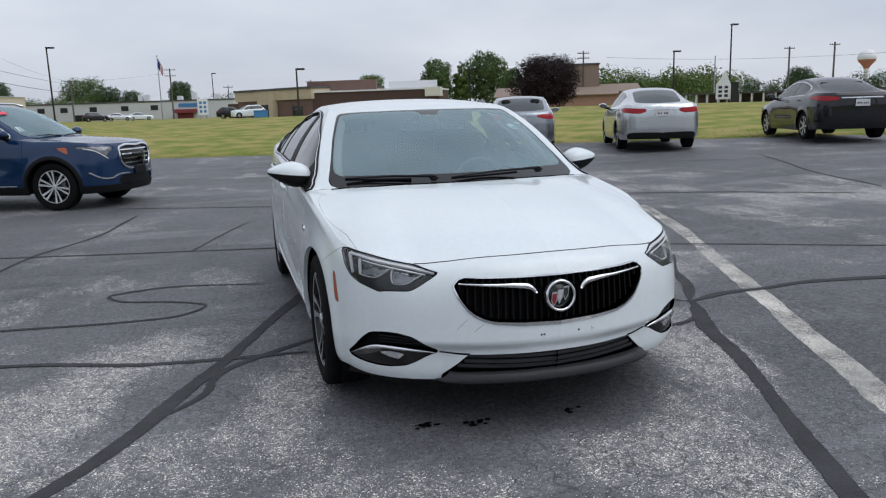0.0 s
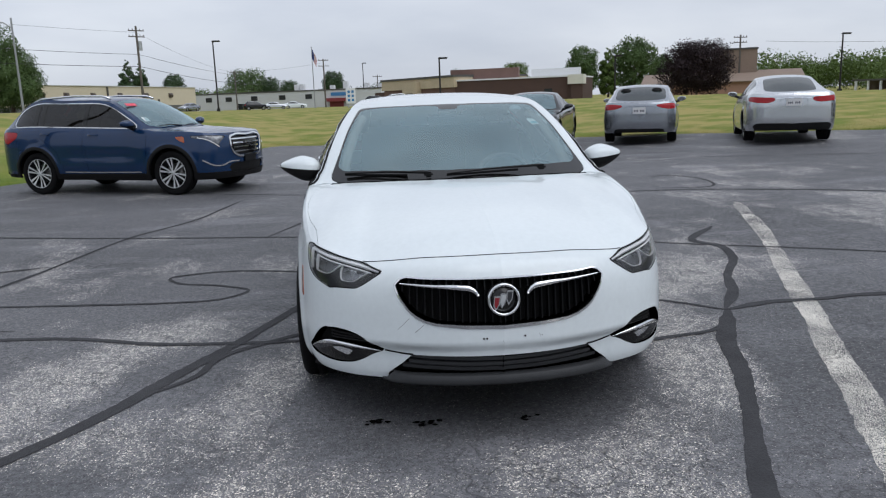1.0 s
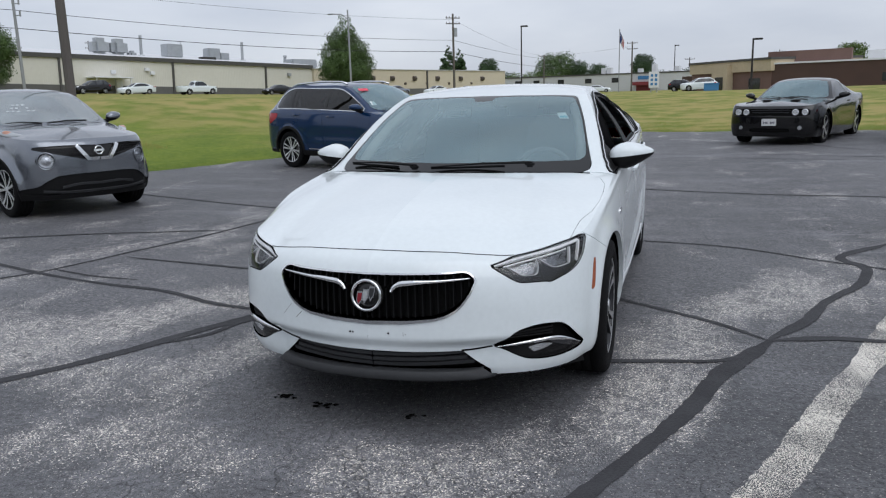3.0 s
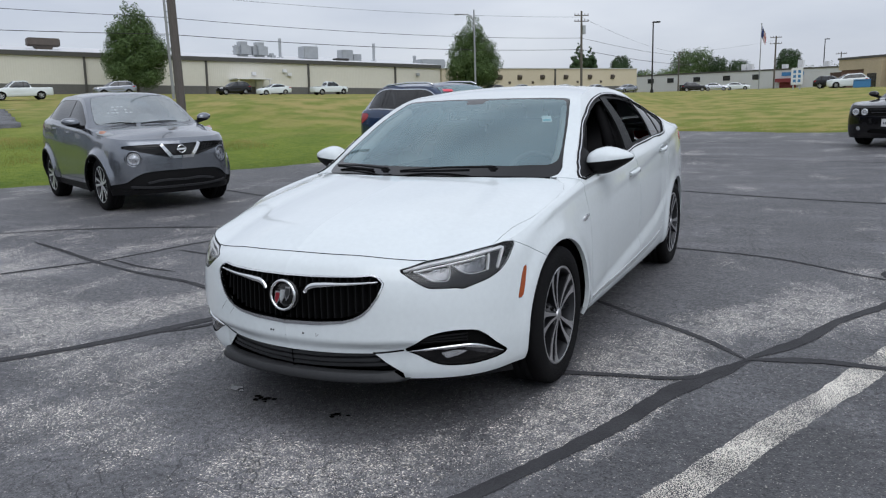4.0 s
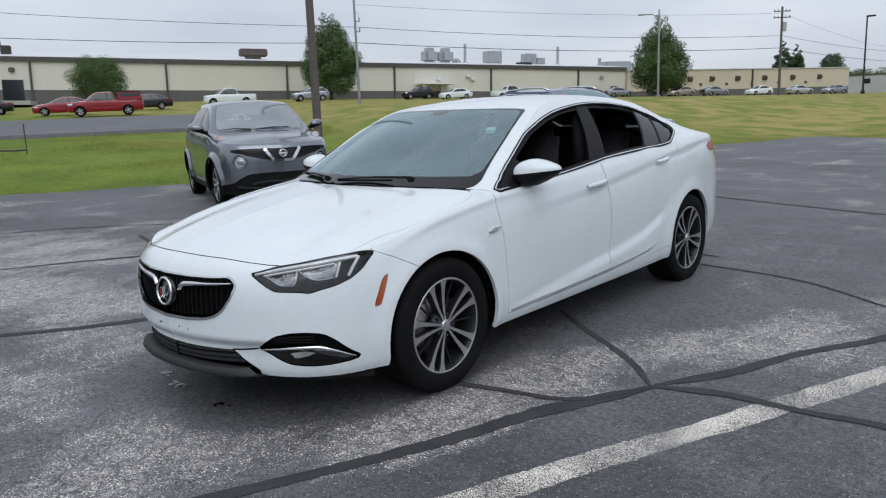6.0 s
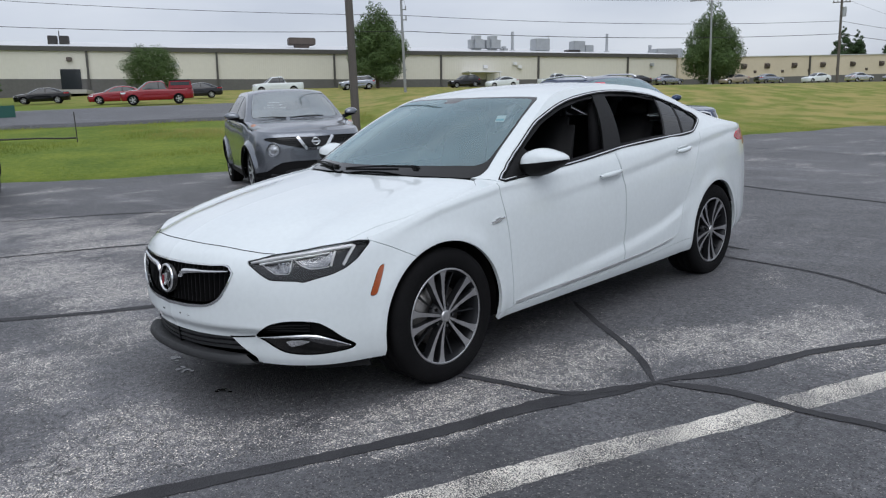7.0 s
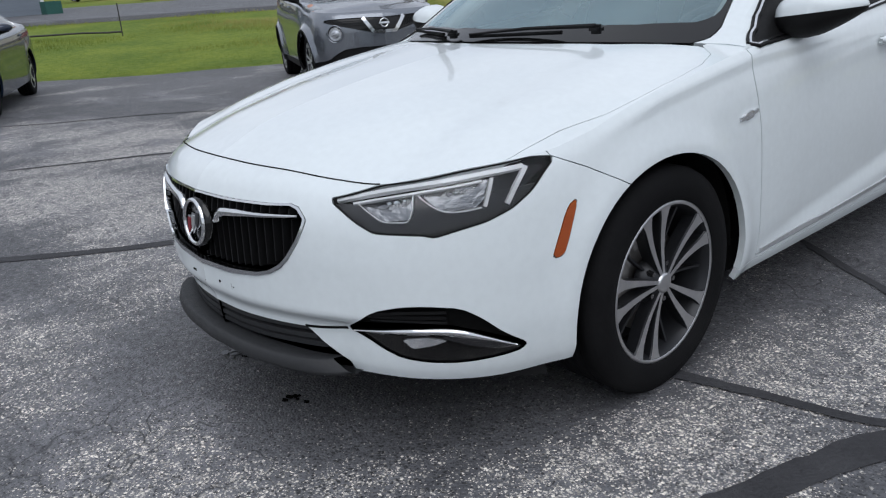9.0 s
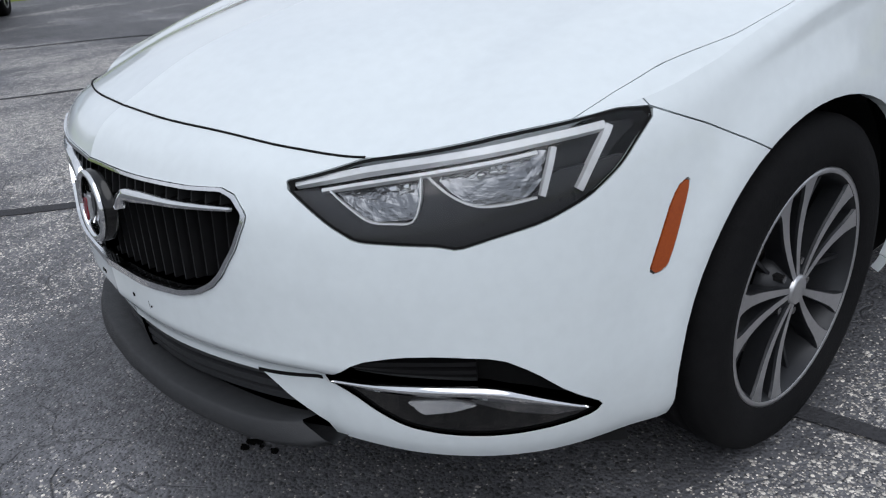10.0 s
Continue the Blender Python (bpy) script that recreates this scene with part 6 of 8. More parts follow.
woods("woods", -28.0, -36.5, 190, 6.5, 9.0, LEAFY, 60, 26, "band of mid-green trees beyond the grass")
woods("woods", -36, -60, 330, 7, 10, LEAFD, 61, 34, "distant dark tree line")
woods("woods", 16.5, -3, 330, 6.5, 9.5, LEAFD, 62, 34, "distant dark tree line behind the buildings")
woods("woods", 13.2, 8.5, 210, 4.5, 6.5, LEAFY, 63, 12, "pale green trees behind the office block")
woods("woods", 60, 16, 420, 9, 12, LEAFD, 64, 40, "distant trees behind the warehouse roof")
woods("woods", -60, -130, 300, 8, 12, LEAFD, 65, 40, "distant trees beyond the fields")
woods("woods", 100, 230, 320, 8, 13, LEAFD, 66, 60, "distant trees behind the lot")

# ---- the white sedan in the middle of the lot ----
def white_sedan():
    car = thing("sedan", "white four-door fastback sedan parked on worn asphalt, driver windows down", "car")
    length = 4.88
    hub = 0.965

    def sculpt(y, z):
        c = np.interp(y, [1.50, 1.76, 2.31, 2.83, 3.32, 4.1], [0.80, 0.815, 0.858, 0.917, 0.980, 1.06])
        up = 0.009 / (1 + np.exp((z - c) / 0.005)) * np.exp(-np.maximum(c - z, 0) / 0.16) * np.clip((y - 1.6) / 0.9, 0, 1)
        mid = np.interp(y, [1.42, 2.0, 2.6, 3.0, 3.30, 3.46], [0.32, 0.385, 0.455, 0.515, 0.60, 0.68])
        over = np.exp(-np.maximum(z - mid, 0) / 0.17) * np.clip((z - mid + 0.06) / 0.06, 0, 1)
        low = 0.017 * over * np.clip((y - 1.42) / 0.35, 0, 1) * np.clip((3.46 - y) / 0.25, 0, 1)
        fen = -0.011 * np.exp(-(((z - np.interp(y, [0.70, 0.95, 1.20, 1.43, 1.70, 2.0], [0.800, 0.866, 0.904, 0.931, 0.942, 0.950])) / 0.017) ** 2)) * np.clip((y - 0.66) / 0.25, 0, 1) * np.clip((2.1 - y) / 0.6, 0, 1)
        return up + low + fen

    b = Body(
        length,
        front=[(0, -0.012), (0.2, 0.004), (0.35, 0.04), (0.45, 0.075), (0.55, 0.125), (0.65, 0.19), (0.75, 0.29), (0.82, 0.41), (0.865, 0.56), (0.893, 0.75), (0.910, 0.95), (0.922, 1.5), (0.930, 2.4), (0.932, 3.2)],
        rear=[(0, 0), (0.3, 0.02), (0.52, 0.07), (0.68, 0.16), (0.78, 0.29), (0.855, 0.50), (0.90, 0.8), (0.922, 1.15)],
        top_front=[(0, 0.770), (0.3, 0.764), (0.5, 0.747), (0.6, 0.738), (0.7, 0.752), (0.78, 0.770), (0.86, 0.784)],
        top_side=[(0.70, 0.815), (0.80, 0.845), (0.95, 0.882), (1.2, 0.920), (1.43, 0.948), (1.9, 0.974), (2.63, 1.019), (3.5, 1.079), (3.95, 1.104), (4.3, 1.105)],
        top_rear=[(0.82, 1.085), (0.55, 1.075), (0, 1.07)],
        bottom=[(-0.1, 0.238), (0.5, 0.232), (0.9, 0.230), (1.4, 0.235), (3.2, 0.25), (4.0, 0.27), (5, 0.30)],
        axles=[(hub, 0.335), (hub + 2.829, 0.335)], radius=0.335, arch=0.378,
        roll_front=[(0, 0.098), (0.02, 0.062), (0.05, 0.034), (0.09, 0.015), (0.14, 0.005), (0.2, 0), (2, 0)],
        roll_side=[(0, 0.058), (0.03, 0.040), (0.08, 0.027), (0.16, 0.014), (0.26, 0.004), (0.4, 0), (2, 0)],
        roll_rear=[(0, 0.09), (0.05, 0.05), (0.15, 0.02), (0.35, 0), (2, 0)],
        tuck=[(0, 0.030), (0.03, 0.016), (0.08, 0.006), (0.16, 0), (2, 0)],
        dent=sculpt)

    def undercut(x, z):
        # the bumper overhangs the lower grille and the winglets beside it
        k = np.clip((0.418 - z) / 0.05, 0, 1)
        return np.interp(x, [0.1, 0.387, 0.50, 0.66, 0.80], [0.022, 0.036, 0.046, 0.020, 0.0]) * k * k * (3 - 2 * k) * np.interp(z, [0.22, 0.34], [0.7, 1.0])

    b.nose = undercut
    bl = b.belt()
    X = lambda pts: np.array([(float(b.sx(x)), z) for x, z in pts])
    Y = lambda pts: np.array([(float(b.sy(y)), z) for y, z in pts])
    bl = arches(b, bl)

    # front openings
    grille_o = X([(-0.2, 0.690), (0.16, 0.691), (0.33, 0.693), (0.400, 0.697), (0.425, 0.690), (0.448, 0.664), (0.446, 0.652), (0.425, 0.606), (0.390, 0.556), (0.363, 0.530), (0.325, 0.509), (0.278, 0.495), (0.16, 0.482), (-0.2, 0.474)])
    grille_o[[0, -1], 0] = -0.05
    grille_i = X([(-0.2, 0.684), (0.16, 0.685), (0.33, 0.687), (0.398, 0.691), (0.420, 0.685), (0.441, 0.663), (0.439, 0.652), (0.419, 0.609), (0.384, 0.561), (0.358, 0.538), (0.321, 0.518), (0.276, 0.506), (0.16, 0.497), (-0.2, 0.490)])
    grille_i[[0, -1], 0] = -0.05
    lamp = rounded(X([(0.500, 0.711), (0.56, 0.724), (0.615, 0.7385), (0.70, 0.7510), (0.78, 0.769), (0.850, 0.781), (0.868, 0.774), (0.858, 0.74), (0.848, 0.705), (0.83, 0.672), (0.80, 0.648), (0.76, 0.634), (0.725, 0.621), (0.705, 0.628), (0.66, 0.631), (0.61, 0.634), (0.575, 0.655)]), 1, 0.14)
    fog = rounded(X([(0.508, 0.366), (0.548, 0.398), (0.595, 0.436), (0.65, 0.451), (0.70, 0.453), (0.757, 0.443), (0.785, 0.412), (0.812, 0.362), (0.838, 0.317), (0.828, 0.300), (0.76, 0.288), (0.70, 0.289), (0.645, 0.298), (0.60, 0.320), (0.56, 0.346)]), 1, 0.2)
    lower = X([(-0.2, 0.354), (0.16, 0.354), (0.30, 0.354), (0.390, 0.355), (0.435, 0.315), (0.505, 0.262), (0.52, 0.20), (-0.2, 0.20)])
    lower[[0, -1], 0] = -0.05
    marker = rounded(Y([(0.612, 0.664), (0.582, 0.650), (0.527, 0.534), (0.532, 0.527), (0.556, 0.530), (0.566, 0.545), (0.613, 0.655)]), 1, 0.2)
    ring, bl = carve(bl, grille_o, 0.0005)
    mouth, ring = carve(ring, grille_i)
    lampS, bl = carve(bl, lamp, 0.0007)
    fogS, bl = carve(bl, fog, 0.0005)
    lowS, bl = carve(bl, lower, 0.0005)
    markS, bl = carve(bl, marker, 0.001)
    skin("grille_frame", push(ring, 0.004), CHROME, car, "bright chrome grille surround", 0, 0.02)
    skin("grille_back", push(mouth, -0.055), LINER, car, "", 0, -0.053)
    for sg in (1, -1):
        skin("side_marker", push(markS, 0.002), AMBER, car, "amber side marker lens", sg, 0.008)

    # grille teeth, two rows, and the chrome wings either side of the badge
    top_z = lambda x: np.interp(x, [0, 0.33, 0.40, 0.433], [0.684, 0.687, 0.689, 0.663])
    low_z = lambda x: np.interp(x, [0, 0.16, 0.274, 0.353, 0.40, 0.433], [0.490, 0.497, 0.509, 0.542, 0.585, 0.655])
    wing_z = lambda x: np.interp(x, [0.09, 0.13, 0.43], [0.634, 0.652, 0.667])
    for k in range(14):
        x = 0.012 + k * 0.0315
        for lo, hi, far in ((low_z(x) + 0.004, wing_z(x) - 0.008, -0.024), (wing_z(x) + 0.006, top_z(x) - 0.002, -0.012)):
            if hi - lo < 0.012:
                continue
            for sg in (1, -1):
                p, n = b.at(np.array([float(b.sx(x))] * 2), np.array([lo, hi]))
                bm = bmesh.new()
                q = p + n * far
                for j, (c, d) in enumerate(zip(q, p + n * (far - 0.03))):
                    for o in (-0.0052, 0.0052):
                        bm.verts.new((c[0] + o * 0.45, c[1] - 0.002, c[2])), bm.verts.new((c[0] + o, d[1], c[2]))
                vs = list(bm.verts)
                for f in ((0, 1, 5, 4), (2, 3, 7, 6), (0, 2, 6, 4), (0, 1, 3, 2), (4, 5, 7, 6)):
                    bm.faces.new([vs[i] for i in f])
                if sg < 0:
                    mirrored(bm)
                part("grille_tooth", bm, GRILLE, car)
    for sg in (1, -1):
        q = np.array([(0.103, 0.618), (0.114, 0.634), (0.135, 0.647), (0.18, 0.6535), (0.30, 0.660), (0.424, 0.668)])
        q = curve(q, 40)
        p, n = b.at(b.sx(q[:, 0]), q[:, 1])
        bm = band(p, n, np.interp(np.linspace(0, 1, 40), [0, 0.15, 0.3, 0.5, 1], [0.010, 0.024, 0.022, 0.014, 0.006]), 0.014, -0.012)
        part("grille_wing", mirrored(bm) if sg < 0 else bm, CHROME, car, "chrome wing bar in the grille", True)
    # round badge with three plain shields
    bm = lathe(bmesh.new(), [(0.0005, 0.0), (0.069, 0.0), (0.070, -0.02)], 48, "Z")
    bmesh.ops.transform(bm, matrix=pose(0, -0.011, 0.600, 84, 0, 0), verts=bm.verts)
    badge = part("badge", bm, GLOSSB, car, "round badge with three slanted shields", True)
    bm = lathe(bmesh.new(), [(0.062 + 0.0065 * math.cos(a), 0.004 + 0.007 * math.sin(a)) for a in np.linspace(0, 2 * math.pi, 13)], 56, "Z")
    bmesh.ops.transform(bm, matrix=pose(0, -0.011, 0.600, 84, 0, 0), verts=bm.verts)
    part("badge_ring", bm, CHROME, badge, smooth=True)
    for k, (x, z, m) in enumerate(((-0.030, -0.010, SHIELDR), (-0.004, 0.0, SILVERW), (0.024, 0.012, LAMPIN))):
        for grow, lift, mm in ((1.0, 0.004, CHROME), (0.72, 0.0065, m)):
            bm = bmesh.new()
            w, h = 0.0145 * grow, 0.038 * grow
            pts = [(-w, h * 0.72), (w, h * 0.72), (w * 0.95, -h * 0.35), (0, -h), (-w * 0.95, -h * 0.35)]
            lo = [bm.verts.new((px + x + 0.16 * py, py + z, 0)) for px, py in pts]
            hi = [bm.verts.new((px * 0.9 + x + 0.16 * py, py * 0.95 + z, lift)) for px, py in pts]
            bm.faces.new(hi)
            for i in range(5):
                bm.faces.new((lo[i], lo[(i + 1) % 5], hi[(i + 1) % 5], hi[i]))
            bmesh.ops.transform(bm, matrix=pose(0, -0.012, 0.600, 84, 0, 0), verts=bm.verts)
            part("shield", bm, mm, badge)

    # head lamps
    for sg in (1, -1):
        hl = skin("headlight", push(lampS, -0.001), LENS, car, "clear wraparound headlight with a bright light guide", sg, 0.004)
        hl.visible_shadow = False
        skin("lamp_rim", push(split(lampS, -(within(lamp, lampS[2][:, :2]) + 0.0045))[0], -0.0008), LINER, hl, "", sg, 0.0)
        tray = push(lampS, -0.05)
        skin("lamp_bowl", tray, LAMPIN, hl, "", sg)
        skin("lamp_side", (lampS[0] - lampS[1] * 0.002, lampS[1], lampS[2], lampS[3][:0]), LAMPIN, hl, "", sg)
        dark = X([(0.49, 0.702), (0.562, 0.704), (0.60, 0.680), (0.628, 0.661), (0.682, 0.663), (0.692, 0.690), (0.697, 0.722), (0.722, 0.697), (0.745, 0.679), (0.79, 0.681), (0.812, 0.716), (0.86, 0.72), (0.86, 0.60), (0.49, 0.60)])
        skin("lamp_mask", push(carve(lampS, dark)[0], -0.012), LAMPIN, hl, "", sg, 0.02)
        for name, path, w in (("light_guide", [(0.520, 0.7115), (0.62, 0.7290), (0.72, 0.7455), (0.80, 0.7590), (0.845, 0.7655)], 0.014),
                              ("light_guide", [(0.560, 0.7030), (0.62, 0.7135), (0.72, 0.7305), (0.80, 0.7440)], 0.006),
                              ("light_guide", [(0.847, 0.764), (0.836, 0.724), (0.825, 0.684)], 0.013),
                              ("light_guide", [(0.812, 0.748), (0.806, 0.716), (0.800, 0.684)], 0.010),
                              ("bowl_edge", [(0.570, 0.704), (0.602, 0.680), (0.630, 0.663), (0.655, 0.661), (0.680, 0.664), (0.689, 0.690), (0.690, 0.722)], 0.0028),
                              ("bowl_edge", [(0.699, 0.722), (0.722, 0.697), (0.746, 0.681), (0.770, 0.679), (0.796, 0.683)], 0.0035)):
            q = curve(X(path), 28)
            p, n = b.at(q[:, 0], q[:, 1])
            bm = band(p, n, w, 0.006, -0.010)
            part(name, mirrored(bm) if sg < 0 else bm, LAMPLED, hl)
        for zone in ([(0.572, 0.706), (0.60, 0.712), (0.686, 0.727), (0.688, 0.690), (0.680, 0.666), (0.63, 0.663), (0.605, 0.680)], [(0.701, 0.730), (0.76, 0.741), (0.808, 0.749), (0.806, 0.715), (0.79, 0.683), (0.745, 0.681), (0.725, 0.698)]):
            S = carve(lampS, X(zone))[0]
            dip = within(X(zone), S[2][:, :2])
            # a dished mirror with stepped facets
            S = (S[0] + S[1] * (-0.016 + np.clip(dip * 1.3, -0.026, 0) + 0.0035 * np.abs(np.sin(S[2][:, 1] * 330)))[:, None], S[1], S[2], S[3])
            skin("reflector", S, REFLECT, hl, "", sg)
        for x, z in ((0.652, 0.707), (0.765, 0.720)):
            p, n = b.at(float(b.sx(x)), z)
            bm = bmesh.new()
            for k, (dx, dz, w) in enumerate(((-0.018, 0.004, 0.016), (0.0, 0.007, 0.018), (0.019, 0.011, 0.013))):
                box(bm, (dx, dz, 0), (w, 0.010 - 0.002 * k, 0.012), (20, 12 * (k - 1), 5), 0.7, 0.002)
            m = Matrix.Translation(Vector(p - n * 0.026)) @ Vector(n).to_track_quat("Z", "Y").to_matrix().to_4x4()
            bmesh.ops.transform(bm, matrix=m, verts=bm.verts)
            part("projector_lens", mirrored(bm) if sg < 0 else bm, CHROME, hl)

    # fog lamp pockets: slatted black recess, chrome blade, small lamp
    blade_line = [(0.528, 0.361), (0.56, 0.3645), (0.62, 0.3700), (0.69, 0.3745), (0.745, 0.3730), (0.785, 0.356), (0.826, 0.320)]
    under, over = carve(fogS, X([(0.50, 0.360), *blade_line[1:], (0.845, 0.30), (0.86, 0.25), (0.50, 0.25)]))
    for sg in (1, -1):
        pocket = skin("fog_pocket", push(over, -0.040), LINER, car, "black fog lamp pocket with a chrome blade", sg, -0.039)
        for z0 in (0.392, 0.409, 0.426):
            q = X([(0.575, z0 - 0.004), (0.66, z0 + 0.003), (0.735, z0 + 0.002)])
            bm = b.strip(q, 0.009, 0.020, -0.036, n=20)
            part("slat", mirrored(bm) if sg < 0 else bm, PLASTIC, pocket)
        panel = skin("fog_panel", push(under, -0.007), GLOSSB, pocket, "glossy black lower fog panel", sg, -0.006)
        shell = carve(under, X([(0.700, 0.40), (0.745, 0.372), (0.785, 0.355), (0.836, 0.315), (0.805, 0.318), (0.765, 0.338), (0.730, 0.358)]))[0]
        skin("blade_end", push(shell, -0.003), SMOKED, pocket, "smoked chrome blade end", sg, 0.004)
        q = curve(X(blade_line), 48)
        p, n = b.at(q[:, 0], q[:, 1])
        bm = band(p, n, np.interp(np.linspace(0, 1, 48), [0, 0.15, 0.5, 0.68, 0.8, 1], [0.003, 0.011, 0.017, 0.020, 0.009, 0.001]), 0.008, -0.007)
        part("chrome_blade", mirrored(bm) if sg < 0 else bm, CHROME, pocket, "chrome blade", True)
        skin("fog_lamp", push(carve(under, X([(0.645, 0.352), (0.70, 0.360), (0.735, 0.352), (0.71, 0.338), (0.668, 0.326)]))[0], -0.004), LAMPBRT, pocket, "small clear fog lamp", sg, 0.003)

    # lower grille with three slats, front lip
    skin("lower_grille", push(lowS, -0.06), LINER, car, "", 0, -0.057)
    for z0 in (0.338, 0.314, 0.292):
        q = X([(0, z0), (0.15, z0 + 0.002), (0.30, z0 + 0.006), (0.36 + (z0 < 0.34) * 0.05 + (z0 < 0.31) * 0.03, z0 + 0.010)])
        q[0, 0] = 0.0005
        q = curve(q, 30)
        p, nn = b.at(q[:, 0], q[:, 1])
        p[0, 0], nn[0] = 0.0, (0.0, -1.0, 0.0)
        flip = np.array((-1, 1, 1))
        part("lower_slat", band(np.concatenate([p[:0:-1] * flip, p]), np.concatenate([nn[:0:-1] * flip, nn]), 0.017, 0.020, -0.028), GREYPL, car)
    bm = bmesh.new()
    rows = []
    for x in np.linspace(-0.51, 0.51, 61):
        e = 1 - (abs(x) / 0.51) ** 8
        row = []
        for k, dy, dz in ((0.90, 0.06, 0.272), (0.90, 0.010 - 0.012 * e, 0.281), (0.91, 0.006 - 0.014 * e, 0.277), (0.97, 0.008 - 0.026 * e, 0.250), (1.0, 0.010 - 0.022 * e, 0.241), (0.98, 0.10, 0.238)):
            row.append(bm.verts.new((x * k, float(np.interp(abs(x * k), b.c[: b.wide, 0], b.c[: b.wide, 1])) + dy + 0.02 * (1 - e) ** 2, dz)))
        rows.append(row)
    for p, q in zip(rows, rows[1:]):
        for j in range(5):
            bm.faces.new((p[j], p[j + 1], q[j + 1], q[j]))
    part("front_lip", bm, GREYPL, car, "matt grey plastic front lip", True)
    # flat dark strip that paints the shade under the bumper's crease
    for sg in (1, -1):
        bm = b.strip(X([(0.385, 0.357), (0.42, 0.358), (0.46, 0.361), (0.512, 0.366)]), 0.009, 0.0008, n=30)
        part("crease_shade", mirrored(bm) if sg < 0 else bm, LINER, car)
    for k, (p, q) in enumerate((((-0.435, 0.474), (-0.387, 0.523)), ((-0.363, 0.466), (-0.327, 0.499)), ((0.150, 0.446), (0.151, 0.430)), ((-0.005, 0.425), (0.002, 0.420)))):
        bm = b.strip(np.array([(float(b.sx(abs(x))), z) for x, z in (p, q)]), 0.0016, 0.0003, n=8)
        part("scratch", mirrored(bm) if p[0] < 0 else bm, GREYPL, car)
    for sg in (1, -1):
        bm = bmesh.new()
        box(bm, (sg * 0.68, 0.46, 0.225), (0.30, 0.12, 0.06), (0, 0, sg * 48), 0.9)
        part("air_deflector", bm, PLASTIC, car)

    # painted panels with real gaps
    rock = Y([(1.0, 0.27), (1.34, 0.272), (2.5, 0.288), (3.16, 0.336), (3.6, 0.35), (3.6, 0.1), (1.0, 0.1)])
    door_f = Y([(1.395, 1.2), (1.393, 0.93), (1.398, 0.87), (1.410, 0.80), (1.420, 0.73), (1.428, 0.66), (1.436, 0.56), (1.445, 0.45), (1.455, 0.285), (2.522, 0.318), (2.548, 0.54), (2.55, 0.80), (2.50, 0.967), (2.47, 1.2)])
    door_r = Y([(2.50, 1.2), (2.508, 0.967), (2.556, 0.80), (2.554, 0.54), (2.528, 0.320), (3.10, 0.362), (3.22, 0.41), (3.28, 0.56), (3.37, 0.71), (3.48, 0.88), (3.56, 1.0), (3.62, 1.2)])
    bumper = Y([(-0.5, 1.0), (0.545, 0.80), (0.56, 0.775), (0.66, 0.733), (0.745, 0.690), (0.80, 0.660), (0.84, 0.10), (-0.5, 0.1)])
    bumper[0, 0] = bumper[-1, 0] = -0.1
    tailp = Y([(4.28, 0.10), (4.25, 0.62), (4.42, 0.80), (4.44, 1.3)])
    tailp = np.concatenate([tailp, [[9, 1.3], [9, 0.1]]])
    front, bl = carve(bl, bumper, 0.0014)
    tail, bl = carve(bl, tailp, 0.0016)
    df, bl = carve(bl, door_f, 0.0020)
    dr, bl = carve(bl, door_r, 0.0020)
    rk, bl = carve(bl, rock, 0.0012)
    fender, quarter = split(bl, bl[2][:, 0] - float(b.sy(2.0)))
    rearlamp = np.array([(float(b.sy(4.42)), 0.93), (float(b.sy(4.36)), 1.06), (float(b.sr(0.35)), 1.04), (float(b.sr(0.35)), 0.95)])
    rl, tail = carve(tail, rearlamp, 0.002)
    skin("front_bumper", front, WHITE, car, "white painted bumper with stone chips and scratches", 0, 0.012)
    skin("rear_bumper", tail, WHITE, car, "", 0, 0.03)
    for sg in (1, -1):
        skin("tail_light", rl, REDLENS, car, "red tail light", sg, 0.02)
        bm = b.strip(Y([(4.20, 1.005), (4.30, 1.008), (4.42, 1.012)]), np.interp(np.linspace(0, 1, 24), [0, 0.3, 1], [0.02, 0.075, 0.10]), 0.004, n=24)
        part("tail_lens", mirrored(bm) if sg < 0 else bm, REDLENS, car, "red wraparound tail lens")
        skin("front_fender", fender, WHITE, car, "", sg, 0.022)
        skin("rear_quarter", quarter, WHITE, car, "", sg, 0.022)
        skin("rocker_panel", rk, WHITE, car, "", sg, 0.02)
        f = skin("front_door", df, WHITE, car, "", sg, 0.02)
        r = skin("rear_door", dr, WHITE, car, "", sg, 0.02)
        for dd, (y0, z0), (y1, z1) in ((f, (2.272, 0.886), (2.505, 0.902)), (r, (3.205, 0.968), (3.40, 0.983))):
            q = np.stack([b.sy(np.linspace(y0, y1, 16)), np.linspace(z0, z1, 16)], 1)
            p, n = b.at(q[:, 0], q[:, 1])
            lift = 0.034 * np.sin(np.linspace(0.25, math.pi - 0.25, 16))[:, None] ** 0.6 - 0.006
            bm = band(p + n * lift, n, np.interp(np.linspace(0, 1, 16), [0, 0.2, 0.8, 1], [0.016, 0.03, 0.03, 0.016]), 0.010)
            part("door_handle", mirrored(bm) if sg < 0 else bm, WHITE, dd, "", True)
            bm = band(p[2:14], n[2:14], 0.044, 0.001)
            part("handle_cup", mirrored(bm) if sg < 0 else bm, WHITE, dd)
        bm = b.strip(Y([(1.475, 0.300), (2.0, 0.315), (2.50, 0.332), (2.9, 0.356), (3.12, 0.385)]), np.interp(np.linspace(0, 1, 50), [0, 0.7, 1], [0.016, 0.020, 0.006]), 0.006, n=50)
        part("sill_moulding", mirrored(bm) if sg < 0 else bm, SILVERW, car, "satin silver sill moulding")
        bm = b.strip(Y([(1.300, 0.752), (1.34, 0.757), (1.40, 0.768)]), [0.014] * 6 + [0.026] * 8 + [0.012] * 6, 0.006, n=20)
